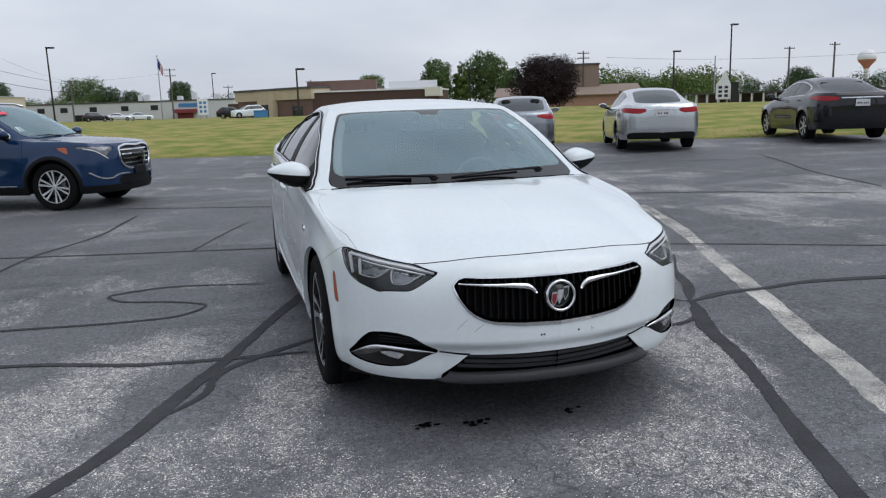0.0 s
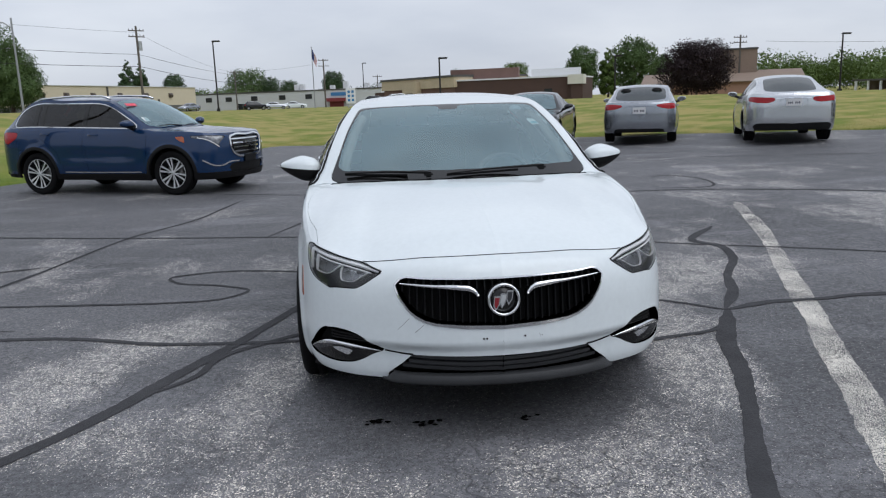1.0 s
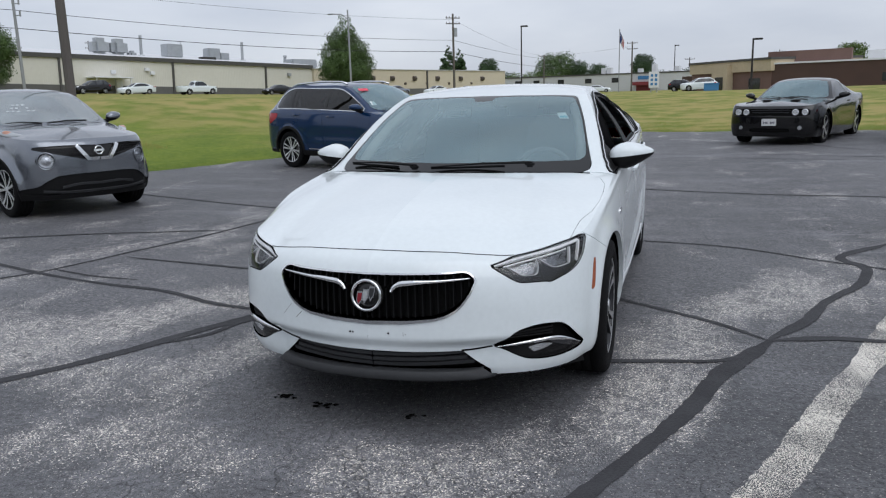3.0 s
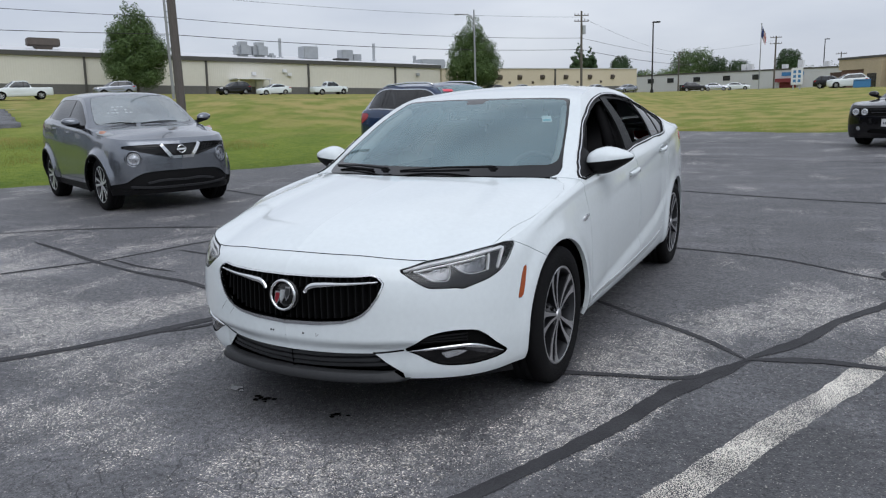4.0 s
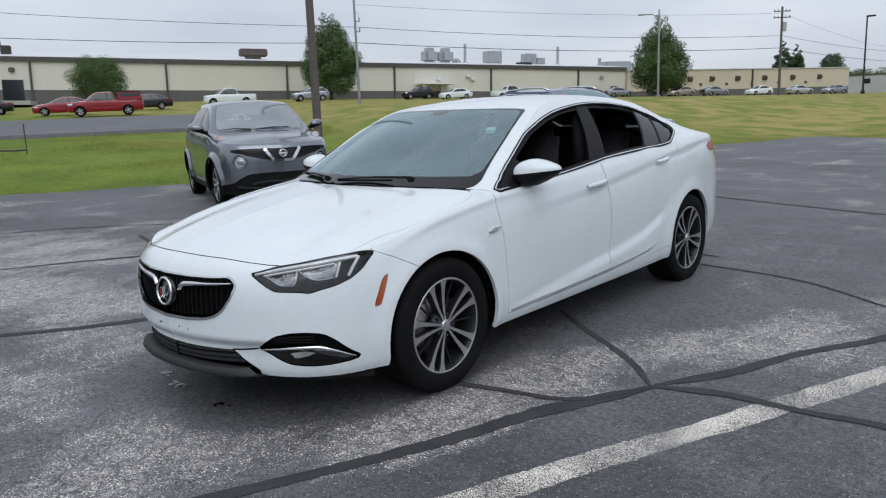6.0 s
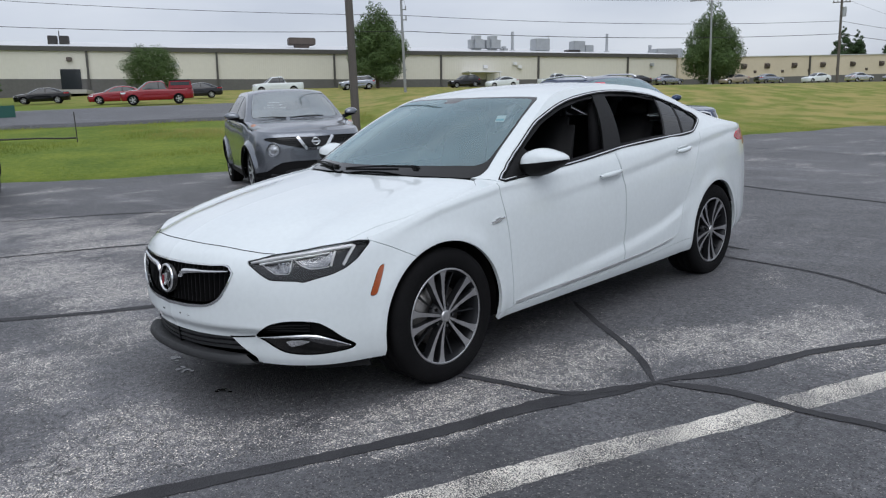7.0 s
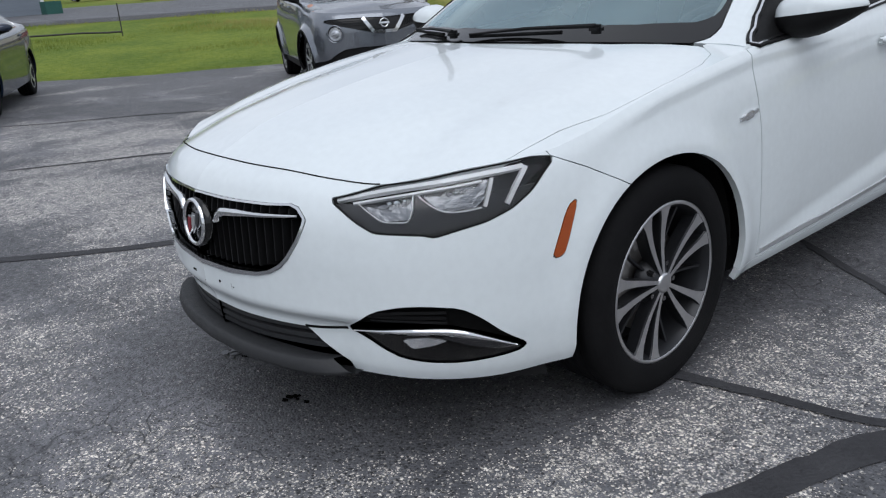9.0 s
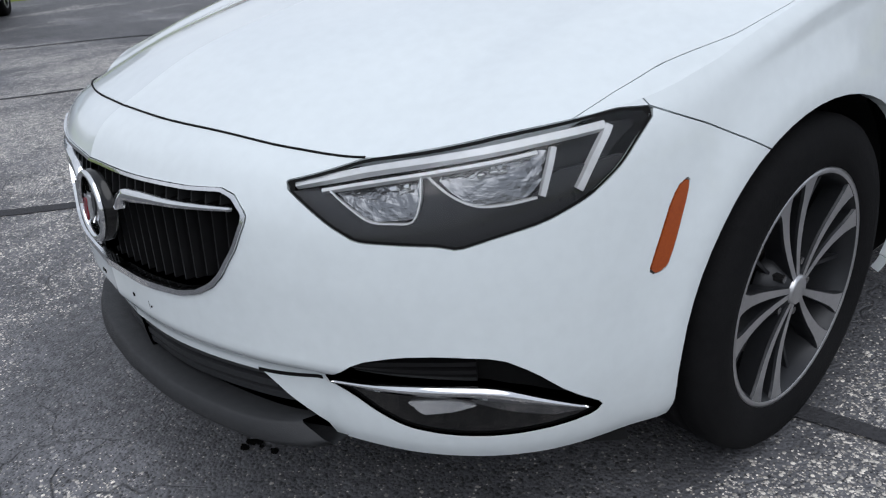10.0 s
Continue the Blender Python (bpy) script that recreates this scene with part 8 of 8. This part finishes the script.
def bar(car, b, name, material, at_, path, w, h, lift=0.0, both=True, n=24):
    f = {"F": b.sx, "R": b.sr, "S": b.sy}[at_]
    q = np.array([(float(f(p[0])), p[1]) for p in path])
    for sg in (1, -1) if both else (1,):
        bm = b.strip(q, w, h, lift, n=n)
        part(name, mirrored(bm) if sg < 0 else bm, material, car)


# blue sport utility
car, b = vehicle(
    "suv", "dark blue mid-size SUV with chrome trim and roof rails", BLUE, ground_pose(-2.58, 10.28, 67.7), 4.63, 0.915, 1.64, 2.725, 0.93, 0.362, 0.25, 0.985, 1.10, 1.075, 1.15, 1.10, 1.42, 2.08, 3.95, 4.42, 1.14, 0.66,
    pillars=(2.62, 3.52, 3.66), trim=CHROME, clad=(0.36, 0.055, PLASTIC), low=0.25, wheels=(6, 10, 0.012, 0.020), wheel_mats=(BRIGHTW, ALLOYD), mirror_mat=BLUE, arch=0.05, dlo_tip=0.30,
    doors=([(1.42, 0.40), (1.36, 0.95), (1.40, 1.3), (2.60, 1.3), (2.62, 0.9), (2.56, 0.40)], [(2.63, 0.40), (2.66, 0.9), (2.64, 1.3), (3.62, 1.3), (3.50, 0.95), (3.20, 0.75), (3.08, 0.40)]),
    feats=(("grille", GLOSSB, "F", [(0, 0.93), (0.36, 0.93), (0.45, 0.90), (0.46, 0.84), (0.40, 0.66), (0.33, 0.62), (0, 0.61)], 0.03, "black grille with chrome bars", True),
           ("headlight", HEADGREY, "F", [(0.52, 0.935), (0.62, 0.945), (0.80, 0.955), (0.88, 0.96), (0.885, 0.93), (0.80, 0.88), (0.70, 0.78), (0.66, 0.75), (0.66, 0.82), (0.60, 0.88)], 0.006, "clear headlight", False),
           ("bumper_opening", PLASTIC, "F", [(0, 0.49), (0.45, 0.49), (0.52, 0.42), (0.46, 0.34), (0, 0.33)], 0.02, "", True),
           ("turn_lamp", AMBER, "S", [(0.66, 0.955), (0.84, 0.945), (0.74, 0.88), (0.64, 0.84)], -0.001, "", False),
           ("tail_light", REDLENS, "S", [(4.05, 0.98), (4.02, 1.08), (4.40, 1.09), (4.45, 0.97), (4.30, 0.86)], -0.003, "red tail light", False)))
for z in (0.67, 0.74, 0.81, 0.88):
    bar(car, b, "grille_bar", CHROME, "F", [(0.005, z), (0.20, z), (0.36 + 0.25 * (z - 0.67), z)], 0.024, 0.012, -0.022)
for path in ([(0.005, 0.938), (0.36, 0.938), (0.455, 0.905), (0.465, 0.84), (0.405, 0.655), (0.33, 0.61), (0.005, 0.602)],):
    bar(car, b, "grille_frame", CHROME, "F", path, 0.036, 0.014, 0.0, n=60)
bar(car, b, "lamp_guide", LAMPLED, "F", [(0.665, 0.765), (0.70, 0.800), (0.79, 0.880), (0.86, 0.925)], 0.014, 0.006)
bar(car, b, "bumper_chrome", CHROME, "F", [(0.30, 0.515), (0.52, 0.51), (0.62, 0.47), (0.74, 0.47), (0.84, 0.56)], 0.026, 0.012)
bar(car, b, "sill_chrome", CHROME, "S", [(1.50, 0.385), (2.3, 0.385), (3.05, 0.395)], 0.022, 0.008)
for sg in (1, -1):
    bm = bmesh.new()
    tube(bm, [(sg * 0.56, 2.25, 1.60), (sg * 0.565, 2.40, 1.645), (sg * 0.56, 3.0, 1.665), (sg * 0.555, 3.7, 1.635), (sg * 0.555, 3.85, 1.585)], 0.019, 8)
    part("roof_rail", bm, CHROME, car, "chrome roof rail", True)
text_bars(car, "door_letters", pose(0.922, 1.72, 0.43, 90, 0, 90), 0.34, 0.035, 7, CHROME)
text_bars(car, "grille_letters", pose(0, -0.012, 0.80, 90), 0.26, 0.085, 3, CHROME)
bm = bmesh.new()
box(bm, (0, -0.01, 0.55), (0.34, 0.02, 0.12), bevel=0.005)
part("plate_holder", bm, PLASTIC, car)
for x, y, z, w, h, m_ in ((-0.50, 1.90, 1.49, 0.20, 0.07, PINK), (-0.60, 1.55, 1.24, 0.10, 0.12, PAPER)):
    bm = bmesh.new()
    box(bm, (x, y, z), (w, 0.004, h), (-55, 0, -12))
    part("window_marking", bm, m_, car)

# grey crossover
car, b = vehicle(
    "crossover", "grey compact crossover with round lamps parked on the lot edge", GREY, ground_pose(-5.82, 5.06, 67.7), 4.12, 0.885, 1.625, 2.53, 0.83, 0.355, 0.250, 0.965, 1.135, 1.105, 1.235, 1.02, 1.26, 1.80, 3.26, 3.88, 1.20, 0.66,
    pillars=(2.28,), low=0.24, wheels=(5, 12, 0.016, 0.022), wheel_mats=(BRIGHTW, ALLOYD), flare=0.050, arch=0.045, dlo_tip=0.55, clad=(0.345, 0.022, PLASTIC), nose=1.12, screen=PALEGL,
    doors=([(1.24, 0.40), (1.18, 0.90), (1.2, 1.3), (2.28, 1.3), (2.30, 0.9), (2.22, 0.40)], [(2.29, 0.40), (2.34, 0.9), (2.32, 1.4), (3.02, 1.4), (2.98, 1.0), (2.80, 0.72), (2.72, 0.40)]),
    feats=(("headlight", LAMPIN, "F", disc(None, "F", (0.60, 0.715), 0.098), 0.012, "round clear headlight", False),
           ("grille", GLOSSB, "F", [(0, 0.880), (0.40, 0.895), (0.70, 0.885), (0.745, 0.865), (0.52, 0.800), (0.20, 0.720), (0.12, 0.705), (0, 0.705)], 0.02, "dark mesh grille", True),
           ("lower_intake", PLASTIC, "F", [(0, 0.540), (0.30, 0.540), (0.50, 0.525), (0.60, 0.475), (0.70, 0.400), (0.82, 0.368), (0.82, 0.30), (0, 0.30)], 0.02, "black lower bumper intake", True)))
bar(car, b, "badge_wing", CHROME, "F", [(0.262, 0.885), (0.140, 0.718)], 0.052, 0.024, -0.002)
bar(car, b, "badge_wing", CHROME, "F", [(0.158, 0.714), (0.004, 0.714)], 0.046, 0.024, -0.002)
for sg in (1, -1):
    bm = bmesh.new()
    bmesh.ops.create_uvsphere(bm, u_segments=20, v_segments=10, radius=1.0)
    for v in bm.verts:
        v.co.x *= 0.55 + 0.45 * v.co.y
    lamp_m = pose(sg * 0.690, 0.66, 1.005, 14, sg * 24, -sg * 20)
    bmesh.ops.transform(bm, matrix=lamp_m @ Matrix.Diagonal((0.085, 0.27, 0.045, 1)), verts=bm.verts)
    part("side_lamp", bm, SIDELAMP, car, "slim clear lamp on the fender top", True)
    bm = bmesh.new()
    bmesh.ops.create_uvsphere(bm, u_segments=12, v_segments=8, radius=1.0)
    bmesh.ops.transform(bm, matrix=lamp_m @ Matrix.Translation((0, 0.13, 0.012)) @ Matrix.Diagonal((0.045, 0.08, 0.038, 1)), verts=bm.verts)
    part("turn_lamp", bm, AMBERPALE, car, "pale amber turn lamp", True)
bar(car, b, "intake_bar", GREYPL, "F", [(0.004, 0.405), (0.30, 0.408), (0.46, 0.380)], 0.030, 0.020, -0.016)
bar(car, b, "bumper_lip", GREYPL, "F", [(0.004, 0.318), (0.40, 0.322), (0.66, 0.345)], 0.030, 0.018, -0.006)
bm = lathe(bmesh.new(), [(0.050 + 0.008 * math.cos(a), 0.010 * math.sin(a)) for a in np.linspace(0, 2 * math.pi, 9)], 28, "Z")
box(bm, (0, 0, 0), (0.13, 0.022, 0.016))
bmesh.ops.transform(bm, matrix=pose(0, -0.012, 0.815, 86), verts=bm.verts)
part("badge", bm, CHROME, car, "round chrome badge")
for sg in (1, -1):
    p, n_ = b.at(float(b.sx(0.60)), 0.715)
    bm = lathe(bmesh.new(), [(0.101 + 0.009 * math.cos(a), 0.009 * math.sin(a)) for a in np.linspace(0, 2 * math.pi, 9)], 32, "Z")
    mm = Matrix.Translation(Vector(p)) @ Vector(n_).to_track_quat("Z", "Y").to_matrix().to_4x4()
    bmesh.ops.transform(bm, matrix=mm, verts=bm.verts)
    part("lamp_ring", mirrored(bm) if sg < 0 else bm, GREY, car)
    bm = lathe(bmesh.new(), [(0.0005, 0.004), (0.045, 0.002), (0.088, -0.004), (0.093, -0.010)], 32, "Z")
    bmesh.ops.transform(bm, matrix=mm, verts=bm.verts)
    o = part("lamp_glass", mirrored(bm) if sg < 0 else bm, LENS, car, "", True)
    bm = lathe(bmesh.new(), [(0.0005, -0.008), (0.03, -0.006), (0.034, -0.010), (0.07, -0.009), (0.085, -0.006)], 24, "Z")
    bmesh.ops.transform(bm, matrix=mm, verts=bm.verts)
    part("lamp_bowl", mirrored(bm) if sg < 0 else bm, LAMPBRT, car, "", True)
for k in range(18):
    x = 0.225 + 0.026 * k
    zt, zl = np.interp(x, [0.2, 0.4, 0.66, 0.70], [0.890, 0.897, 0.882, 0.866]), np.interp(x, [0.2, 0.52, 0.70], [0.750, 0.808, 0.862])
    bar(car, b, "grille_mesh", PLASTIC, "F", [(x, zl + 0.004), (x, zt - 0.004)], 0.006, 0.008, -0.018, n=3)
for z in (0.80, 0.83, 0.86):
    bar(car, b, "grille_mesh", PLASTIC, "F", [(0.22, z), (np.interp(z, [0.75, 0.808, 0.862], [0.2, 0.50, 0.67]), z)], 0.006, 0.008, -0.018, n=14)
for k, (n_, y) in enumerate(((3, 0.06), (4, 0.0), (6, -0.06))):
    text_bars(car, "window_writing", pose(-0.28, 1.53, 1.345, 0, 0, 0) @ pose(0, 0, 0, 43) @ Matrix.Translation((0, y, 0.012)), 0.065 * n_, 0.028, n_, CHALK)

# black coupe facing the lot
car, b = vehicle(
    "coupe", "black retro muscle coupe with round lamps and a front plate", BLACKP, ground_pose(2.98, 15.30, -22.3), 5.02, 0.955, 1.45, 2.946, 0.95, 0.362, 0.26, 0.85, 0.99, 0.955, 1.03, 1.40, 1.72, 2.35, 3.35, 4.20, 1.05, 0.60,
    pillars=(3.05,), low=0.19, wheels=(5, 0, 0.034, 0.040), nose=0.55, dlo_tip=0.85,
    doors=([(1.72, 0.36), (1.66, 0.8), (1.7, 1.2), (3.05, 1.2), (3.08, 0.75), (2.98, 0.36)],),
    feats=(("grille", LINER, "F", [(0, 0.79), (0.72, 0.79), (0.80, 0.765), (0.80, 0.665), (0.72, 0.64), (0, 0.64)], 0.045, "recessed dark grille", True),
           ("fog_lamp", LAMPBRT, "F", disc(None, "F", (0.62, 0.385), 0.045), 0.004, "", False),
           ("lower_intake", LINER, "F", [(0, 0.37), (0.40, 0.37), (0.44, 0.30), (0, 0.28)], 0.03, "", True)))
for x in (0.70, 0.515):
    for sg in (1, -1):
        p, n_ = b.at(float(b.sx(x)), 0.715)
        mm = Matrix.Translation(Vector(p) + Vector((0, 0.012, 0)))
        bm = lathe(bmesh.new(), [(0.0005, 0.006), (0.05, 0.0), (0.062, 0.004), (0.070, -0.004), (0.070, -0.03)], 24, "Z")
        bmesh.ops.transform(bm, matrix=mm @ pose(0, 0, 0, 90), verts=bm.verts)
        part("headlight", mirrored(bm) if sg < 0 else bm, LAMPBRT, car, "round headlight", True)
bar(car, b, "grille_bar", LAMPIN, "F", [(0.005, 0.715), (0.38, 0.715)], 0.012, 0.01, -0.03)
bar(car, b, "grille_frame", LAMPIN, "F", [(0.005, 0.765), (0.42, 0.765)], 0.010, 0.01, -0.02)
plate(car, 0.0, -0.012, 0.505)
for x in (-0.30, 0.30):
    bm = bmesh.new()
    box(bm, (x, 0.80, 0.958), (0.20, 0.16, 0.03), (4, 0, 0), 0.8, 0.01)
    part("hood_scoop", bm, PLASTIC, car)

# three saloons with their tails to the lot
car, b = vehicle(
    "saloon", "steel-grey compact saloon parked nose to the grass", STEEL, ground_pose(7.78, 19.45, 157.7), 4.70, 0.91, 1.43, 2.81, 0.86, 0.325, 0.225, 0.76, 0.95, 0.93, 1.00, 1.12, 1.48, 2.10, 3.25, 4.14, 1.00, 0.70,
    pillars=(2.72,), low=0.21, trim=CHROME, dlo_tip=0.60, doors=([(1.45, 0.34), (1.40, 0.75), (1.45, 1.2), (2.70, 1.2), (2.72, 0.7), (2.66, 0.34)], [(2.73, 0.34), (2.76, 0.7), (2.74, 1.2), (3.55, 1.2), (3.45, 0.85), (3.26, 0.6), (3.18, 0.34)]),
    feats=(("tail_light", REDLENS, "R", [(0.40, 0.895), (0.42, 0.93), (0.60, 0.955), (0.80, 0.96), (0.86, 0.95), (0.88, 0.90), (0.84, 0.83), (0.70, 0.82), (0.55, 0.845)], -0.004, "red tail light", False),
           ("plate_recess", STEEL, "R", [(0, 0.90), (0.30, 0.90), (0.36, 0.86), (0.34, 0.74), (0, 0.74)], 0.012, "", True),
           ("rear_valance", PLASTIC, "R", [(0, 0.36), (0.55, 0.36), (0.62, 0.31), (0.6, 0.2), (0, 0.2)], 0.01, "", True)))
plate(car, 0, 4.712, 0.80, 180)
car, b = vehicle(
    "saloon", "silver mid-size saloon parked nose to the grass", SILVER, ground_pose(10.32, 17.10, 157.7), 4.92, 0.925, 1.465, 2.83, 0.97, 0.335, 0.23, 0.76, 0.96, 0.95, 1.03, 1.15, 1.50, 2.12, 3.35, 4.35, 1.06, 0.60,
    pillars=(2.80,), low=0.21, dlo_tip=0.70, doors=([(1.50, 0.34), (1.45, 0.75), (1.5, 1.2), (2.78, 1.2), (2.80, 0.7), (2.74, 0.34)], [(2.81, 0.34), (2.84, 0.7), (2.82, 1.2), (3.68, 1.2), (3.55, 0.88), (3.38, 0.62), (3.30, 0.34)]),
    feats=(("tail_light", REDLENS, "R", [(0.36, 0.90), (0.38, 0.965), (0.60, 0.975), (0.84, 0.995), (0.90, 0.97), (0.885, 0.91), (0.70, 0.865), (0.50, 0.855)], -0.004, "red tail light", False),
           ("plate_recess", SILVER, "R", [(0, 0.955), (0.26, 0.955), (0.28, 0.78), (0, 0.78)], 0.015, "", True),
           ("rear_valance", PLASTIC, "R", [(0, 0.42), (0.70, 0.43), (0.80, 0.37), (0.78, 0.25), (0, 0.25)], 0.008, "", True)))
bar(car, b, "boot_chrome", CHROME, "R", [(0.005, 0.955), (0.34, 0.945)], 0.018, 0.006)
plate(car, 0, 4.925, 0.86, 180, label="reddish number plate")
car, b = vehicle(
    "saloon", "charcoal black saloon with a chrome boot strip", CHARCOAL, ground_pose(14.40, 15.50, 157.7), 4.86, 0.915, 1.47, 2.776, 0.98, 0.33, 0.225, 0.77, 0.97, 0.95, 1.04, 1.18, 1.52, 2.15, 3.30, 4.22, 1.08, 0.62,
    pillars=(2.80,), low=0.21, trim=CHROME, dlo_tip=0.55, doors=([(1.50, 0.34), (1.45, 0.75), (1.5, 1.2), (2.78, 1.2), (2.80, 0.7), (2.74, 0.34)], [(2.81, 0.34), (2.84, 0.7), (2.82, 1.2), (3.62, 1.2), (3.50, 0.88), (3.33, 0.62), (3.25, 0.34)]), wheels=(7, 0, 0.022, 0.03),
    feats=(("tail_light", REDLENS, "R", [(0.46, 0.93), (0.48, 0.985), (0.70, 1.01), (0.88, 1.03), (0.905, 0.99), (0.88, 0.925), (0.70, 0.895)], -0.004, "red tail light", False),
           ("plate_recess", CHARCOAL, "R", [(0, 0.95), (0.28, 0.95), (0.32, 0.78), (0, 0.78)], 0.015, "", True)))
bar(car, b, "boot_chrome", CHROME, "R", [(0.005, 0.965), (0.45, 0.965)], 0.030, 0.008)
plate(car, 0, 4.865, 0.85, 180)
# dark saloon whose tail corner shows beside the crossover
car, b = vehicle(
    "saloon", "dark blue-grey saloon parked on the lot beside the grass", NAVY, ground_pose(-8.35, 0.05, 67.7), 4.85, 0.915, 1.45, 2.80, 0.95, 0.335, 0.23, 0.76, 0.96, 0.95, 1.03, 1.15, 1.50, 2.12, 3.30, 4.25, 1.06, 0.61,
    pillars=(2.80,), low=0.21, trim=CHROME, dlo_tip=0.60, doors=([(2.81, 0.34), (2.84, 0.7), (2.82, 1.2), (3.62, 1.2), (3.50, 0.88), (3.33, 0.62), (3.25, 0.34)],),
    feats=(("tail_light", REDLENS, "R", [(0.46, 0.90), (0.48, 0.975), (0.86, 0.99), (0.88, 0.90)], -0.004, "red tail light", False),))


# far vehicles along the street, at the warehouse and on the other road
def far_car(kind, paint, az, d, turn, label, eye=(3.08, -1.86), dz=0.0):
    p = spot(az, d, eye)
    m = Matrix.Translation((p.x, p.y, p.z + 0.03 + dz)) @ pose(0, 0, 0, 0, 0, turn)
    if kind == "sedan":
        vehicle("sedan", label, paint, m @ Matrix.Translation((0, -2.4, 0)), 4.75, 0.90, 1.44, 2.75, 0.92, 0.32, 0.22, 0.76, 0.95, 0.93, 1.0, 1.12, 1.48, 2.10, 3.30, 4.20, 1.02, 0.62, "far cars", (2.75,), lod=1, mirrors=False, dlo_tip=0.5,
                feats=(("tail_light", REDLENS, "R", [(0.5, 0.86), (0.5, 0.95), (0.88, 0.95), (0.88, 0.85)], -0.004, "", False), ("headlight", LAMPBRT, "F", [(0.55, 0.64), (0.55, 0.70), (0.86, 0.72), (0.86, 0.62)], -0.004, "", False)))
    elif kind == "suv":
        vehicle("suv", label, paint, m @ Matrix.Translation((0, -2.3, 0)), 4.65, 0.91, 1.68, 2.72, 0.92, 0.36, 0.24, 0.98, 1.10, 1.06, 1.14, 1.12, 1.42, 2.05, 3.90, 4.40, 1.12, 0.66, "far cars", (2.6, 3.5), lod=1, mirrors=False, dlo_tip=0.3,
                feats=(("tail_light", REDLENS, "S", [(4.1, 0.95), (4.1, 1.08), (4.4, 1.08), (4.4, 0.92)], -0.004, "", False), ("headlight", LAMPBRT, "F", [(0.58, 0.84), (0.58, 0.92), (0.87, 0.94), (0.87, 0.84)], -0.004, "", False)))
    else:
        car, b = vehicle("pickup", label, paint, m @ Matrix.Translation((0, -2.7, 0)), 5.45, 0.93, 1.78, 3.35, 0.92, 0.38, 0.24, 1.02, 1.16, 1.12, 1.10, 1.25, 1.52, 2.02, 3.25, 3.52, 1.12, 0.72, "far cars", (2.85,), lod=1, mirrors=False, dlo_tip=0.12, low=0.34,
                         feats=(("headlight", LAMPBRT, "F", [(0.58, 0.84), (0.58, 0.96), (0.88, 0.97), (0.88, 0.84)], -0.004, "", False), ("grille", GLOSSB, "F", [(0, 0.96), (0.5, 0.96), (0.5, 0.74), (0, 0.74)], 0.02, "", True)))
        if kind == "capped":
            bm = bmesh.new()
            box(bm, (0, 4.45, 1.42), (1.66, 1.80, 0.68), taper=0.88, bevel=0.07)
            part("bed_cap", bm, paint, car)
            for sg in (1, -1):
                bm = bmesh.new()
                box(bm, (sg * 0.775, 4.45, 1.52), (0.03, 1.40, 0.26), (0, -sg * 9, 0), bevel=0.012)
                part("cap_window", bm, WINDK, car)
            bm = bmesh.new()
            box(bm, (0, 4.45, 1.775), (1.44, 1.7, 0.05), bevel=0.02)
            part("cap_roof", bm, GLOSSB, car)
        else:
            bm = bmesh.new()
            box(bm, (0, 4.35, 1.135), (1.5, 1.75, 0.02))
            part("bed_cover", bm, CABIN, car)


far_car("capped", RED, 64.8, 64, -25, "bright red extended-cab pickup with a canopy")
far_car("sedan", RED, 67.3, 69, -25, "small red hatchback parked behind the pickup")
far_car("sedan", CHARCOAL, 62.2, 76, -25, "dark grey saloon parked by the street")
far_car("sedan", BLACKP, 72.0, 79, -25, "black saloon parked on the street")
far_car("pickup", WHITE, 56.6, 84, -26, "white pickup truck beyond the mound")
far_car("suv", STEEL, 50.9, 96, -26, "silver estate car by the warehouse")
for az, d, k, c, tn, lb in ((43.0, 106, "suv", BLACKP, -26, "black minivan by the loading porch"), (40.2, 105, "sedan", WHITE, -26, "white saloon by the warehouse"), (36.2, 108, "pickup", WHITE, 154, "white pickup by the warehouse"),
                            (30.6, 116, "sedan", BLACKP, -26, "black saloon by the warehouse"), (28.4, 119, "sedan", STEEL, 154, "grey saloon by the warehouse"), (24.0, 122, "sedan", GOLD, -26, "gold saloon by the annex"), (21.8, 126, "sedan", STEEL, 154, "grey-blue saloon by the annex"),
                            (18.9, 130, "sedan", WHITE, -26, "white saloon by the annex"), (16.4, 136, "sedan", SILVER, 154, "silver saloon by the annex"), (14.3, 142, "sedan", STEEL, -26, "grey saloon by the annex"),
                            (9.6, 150, "suv", BLACKP, 100, "black SUV on the far road"), (8.2, 150, "sedan", SILVER, 95, "silver saloon on the far road"), (6.8, 152, "sedan", WHITE, 95, "white saloon on the far road"), (1.0, 118, "suv", BLACKP, 80, "dark SUV on the far road"), (0.15, 106, "suv", WHITE, -80, "white crossover on the far road")):
    far_car(k, c, az, d, tn, lb)
far_car("sedan", SILVER, -49.5, 45, 120, "silver saloon at the edge of the lot", (-1.3, -2.8))
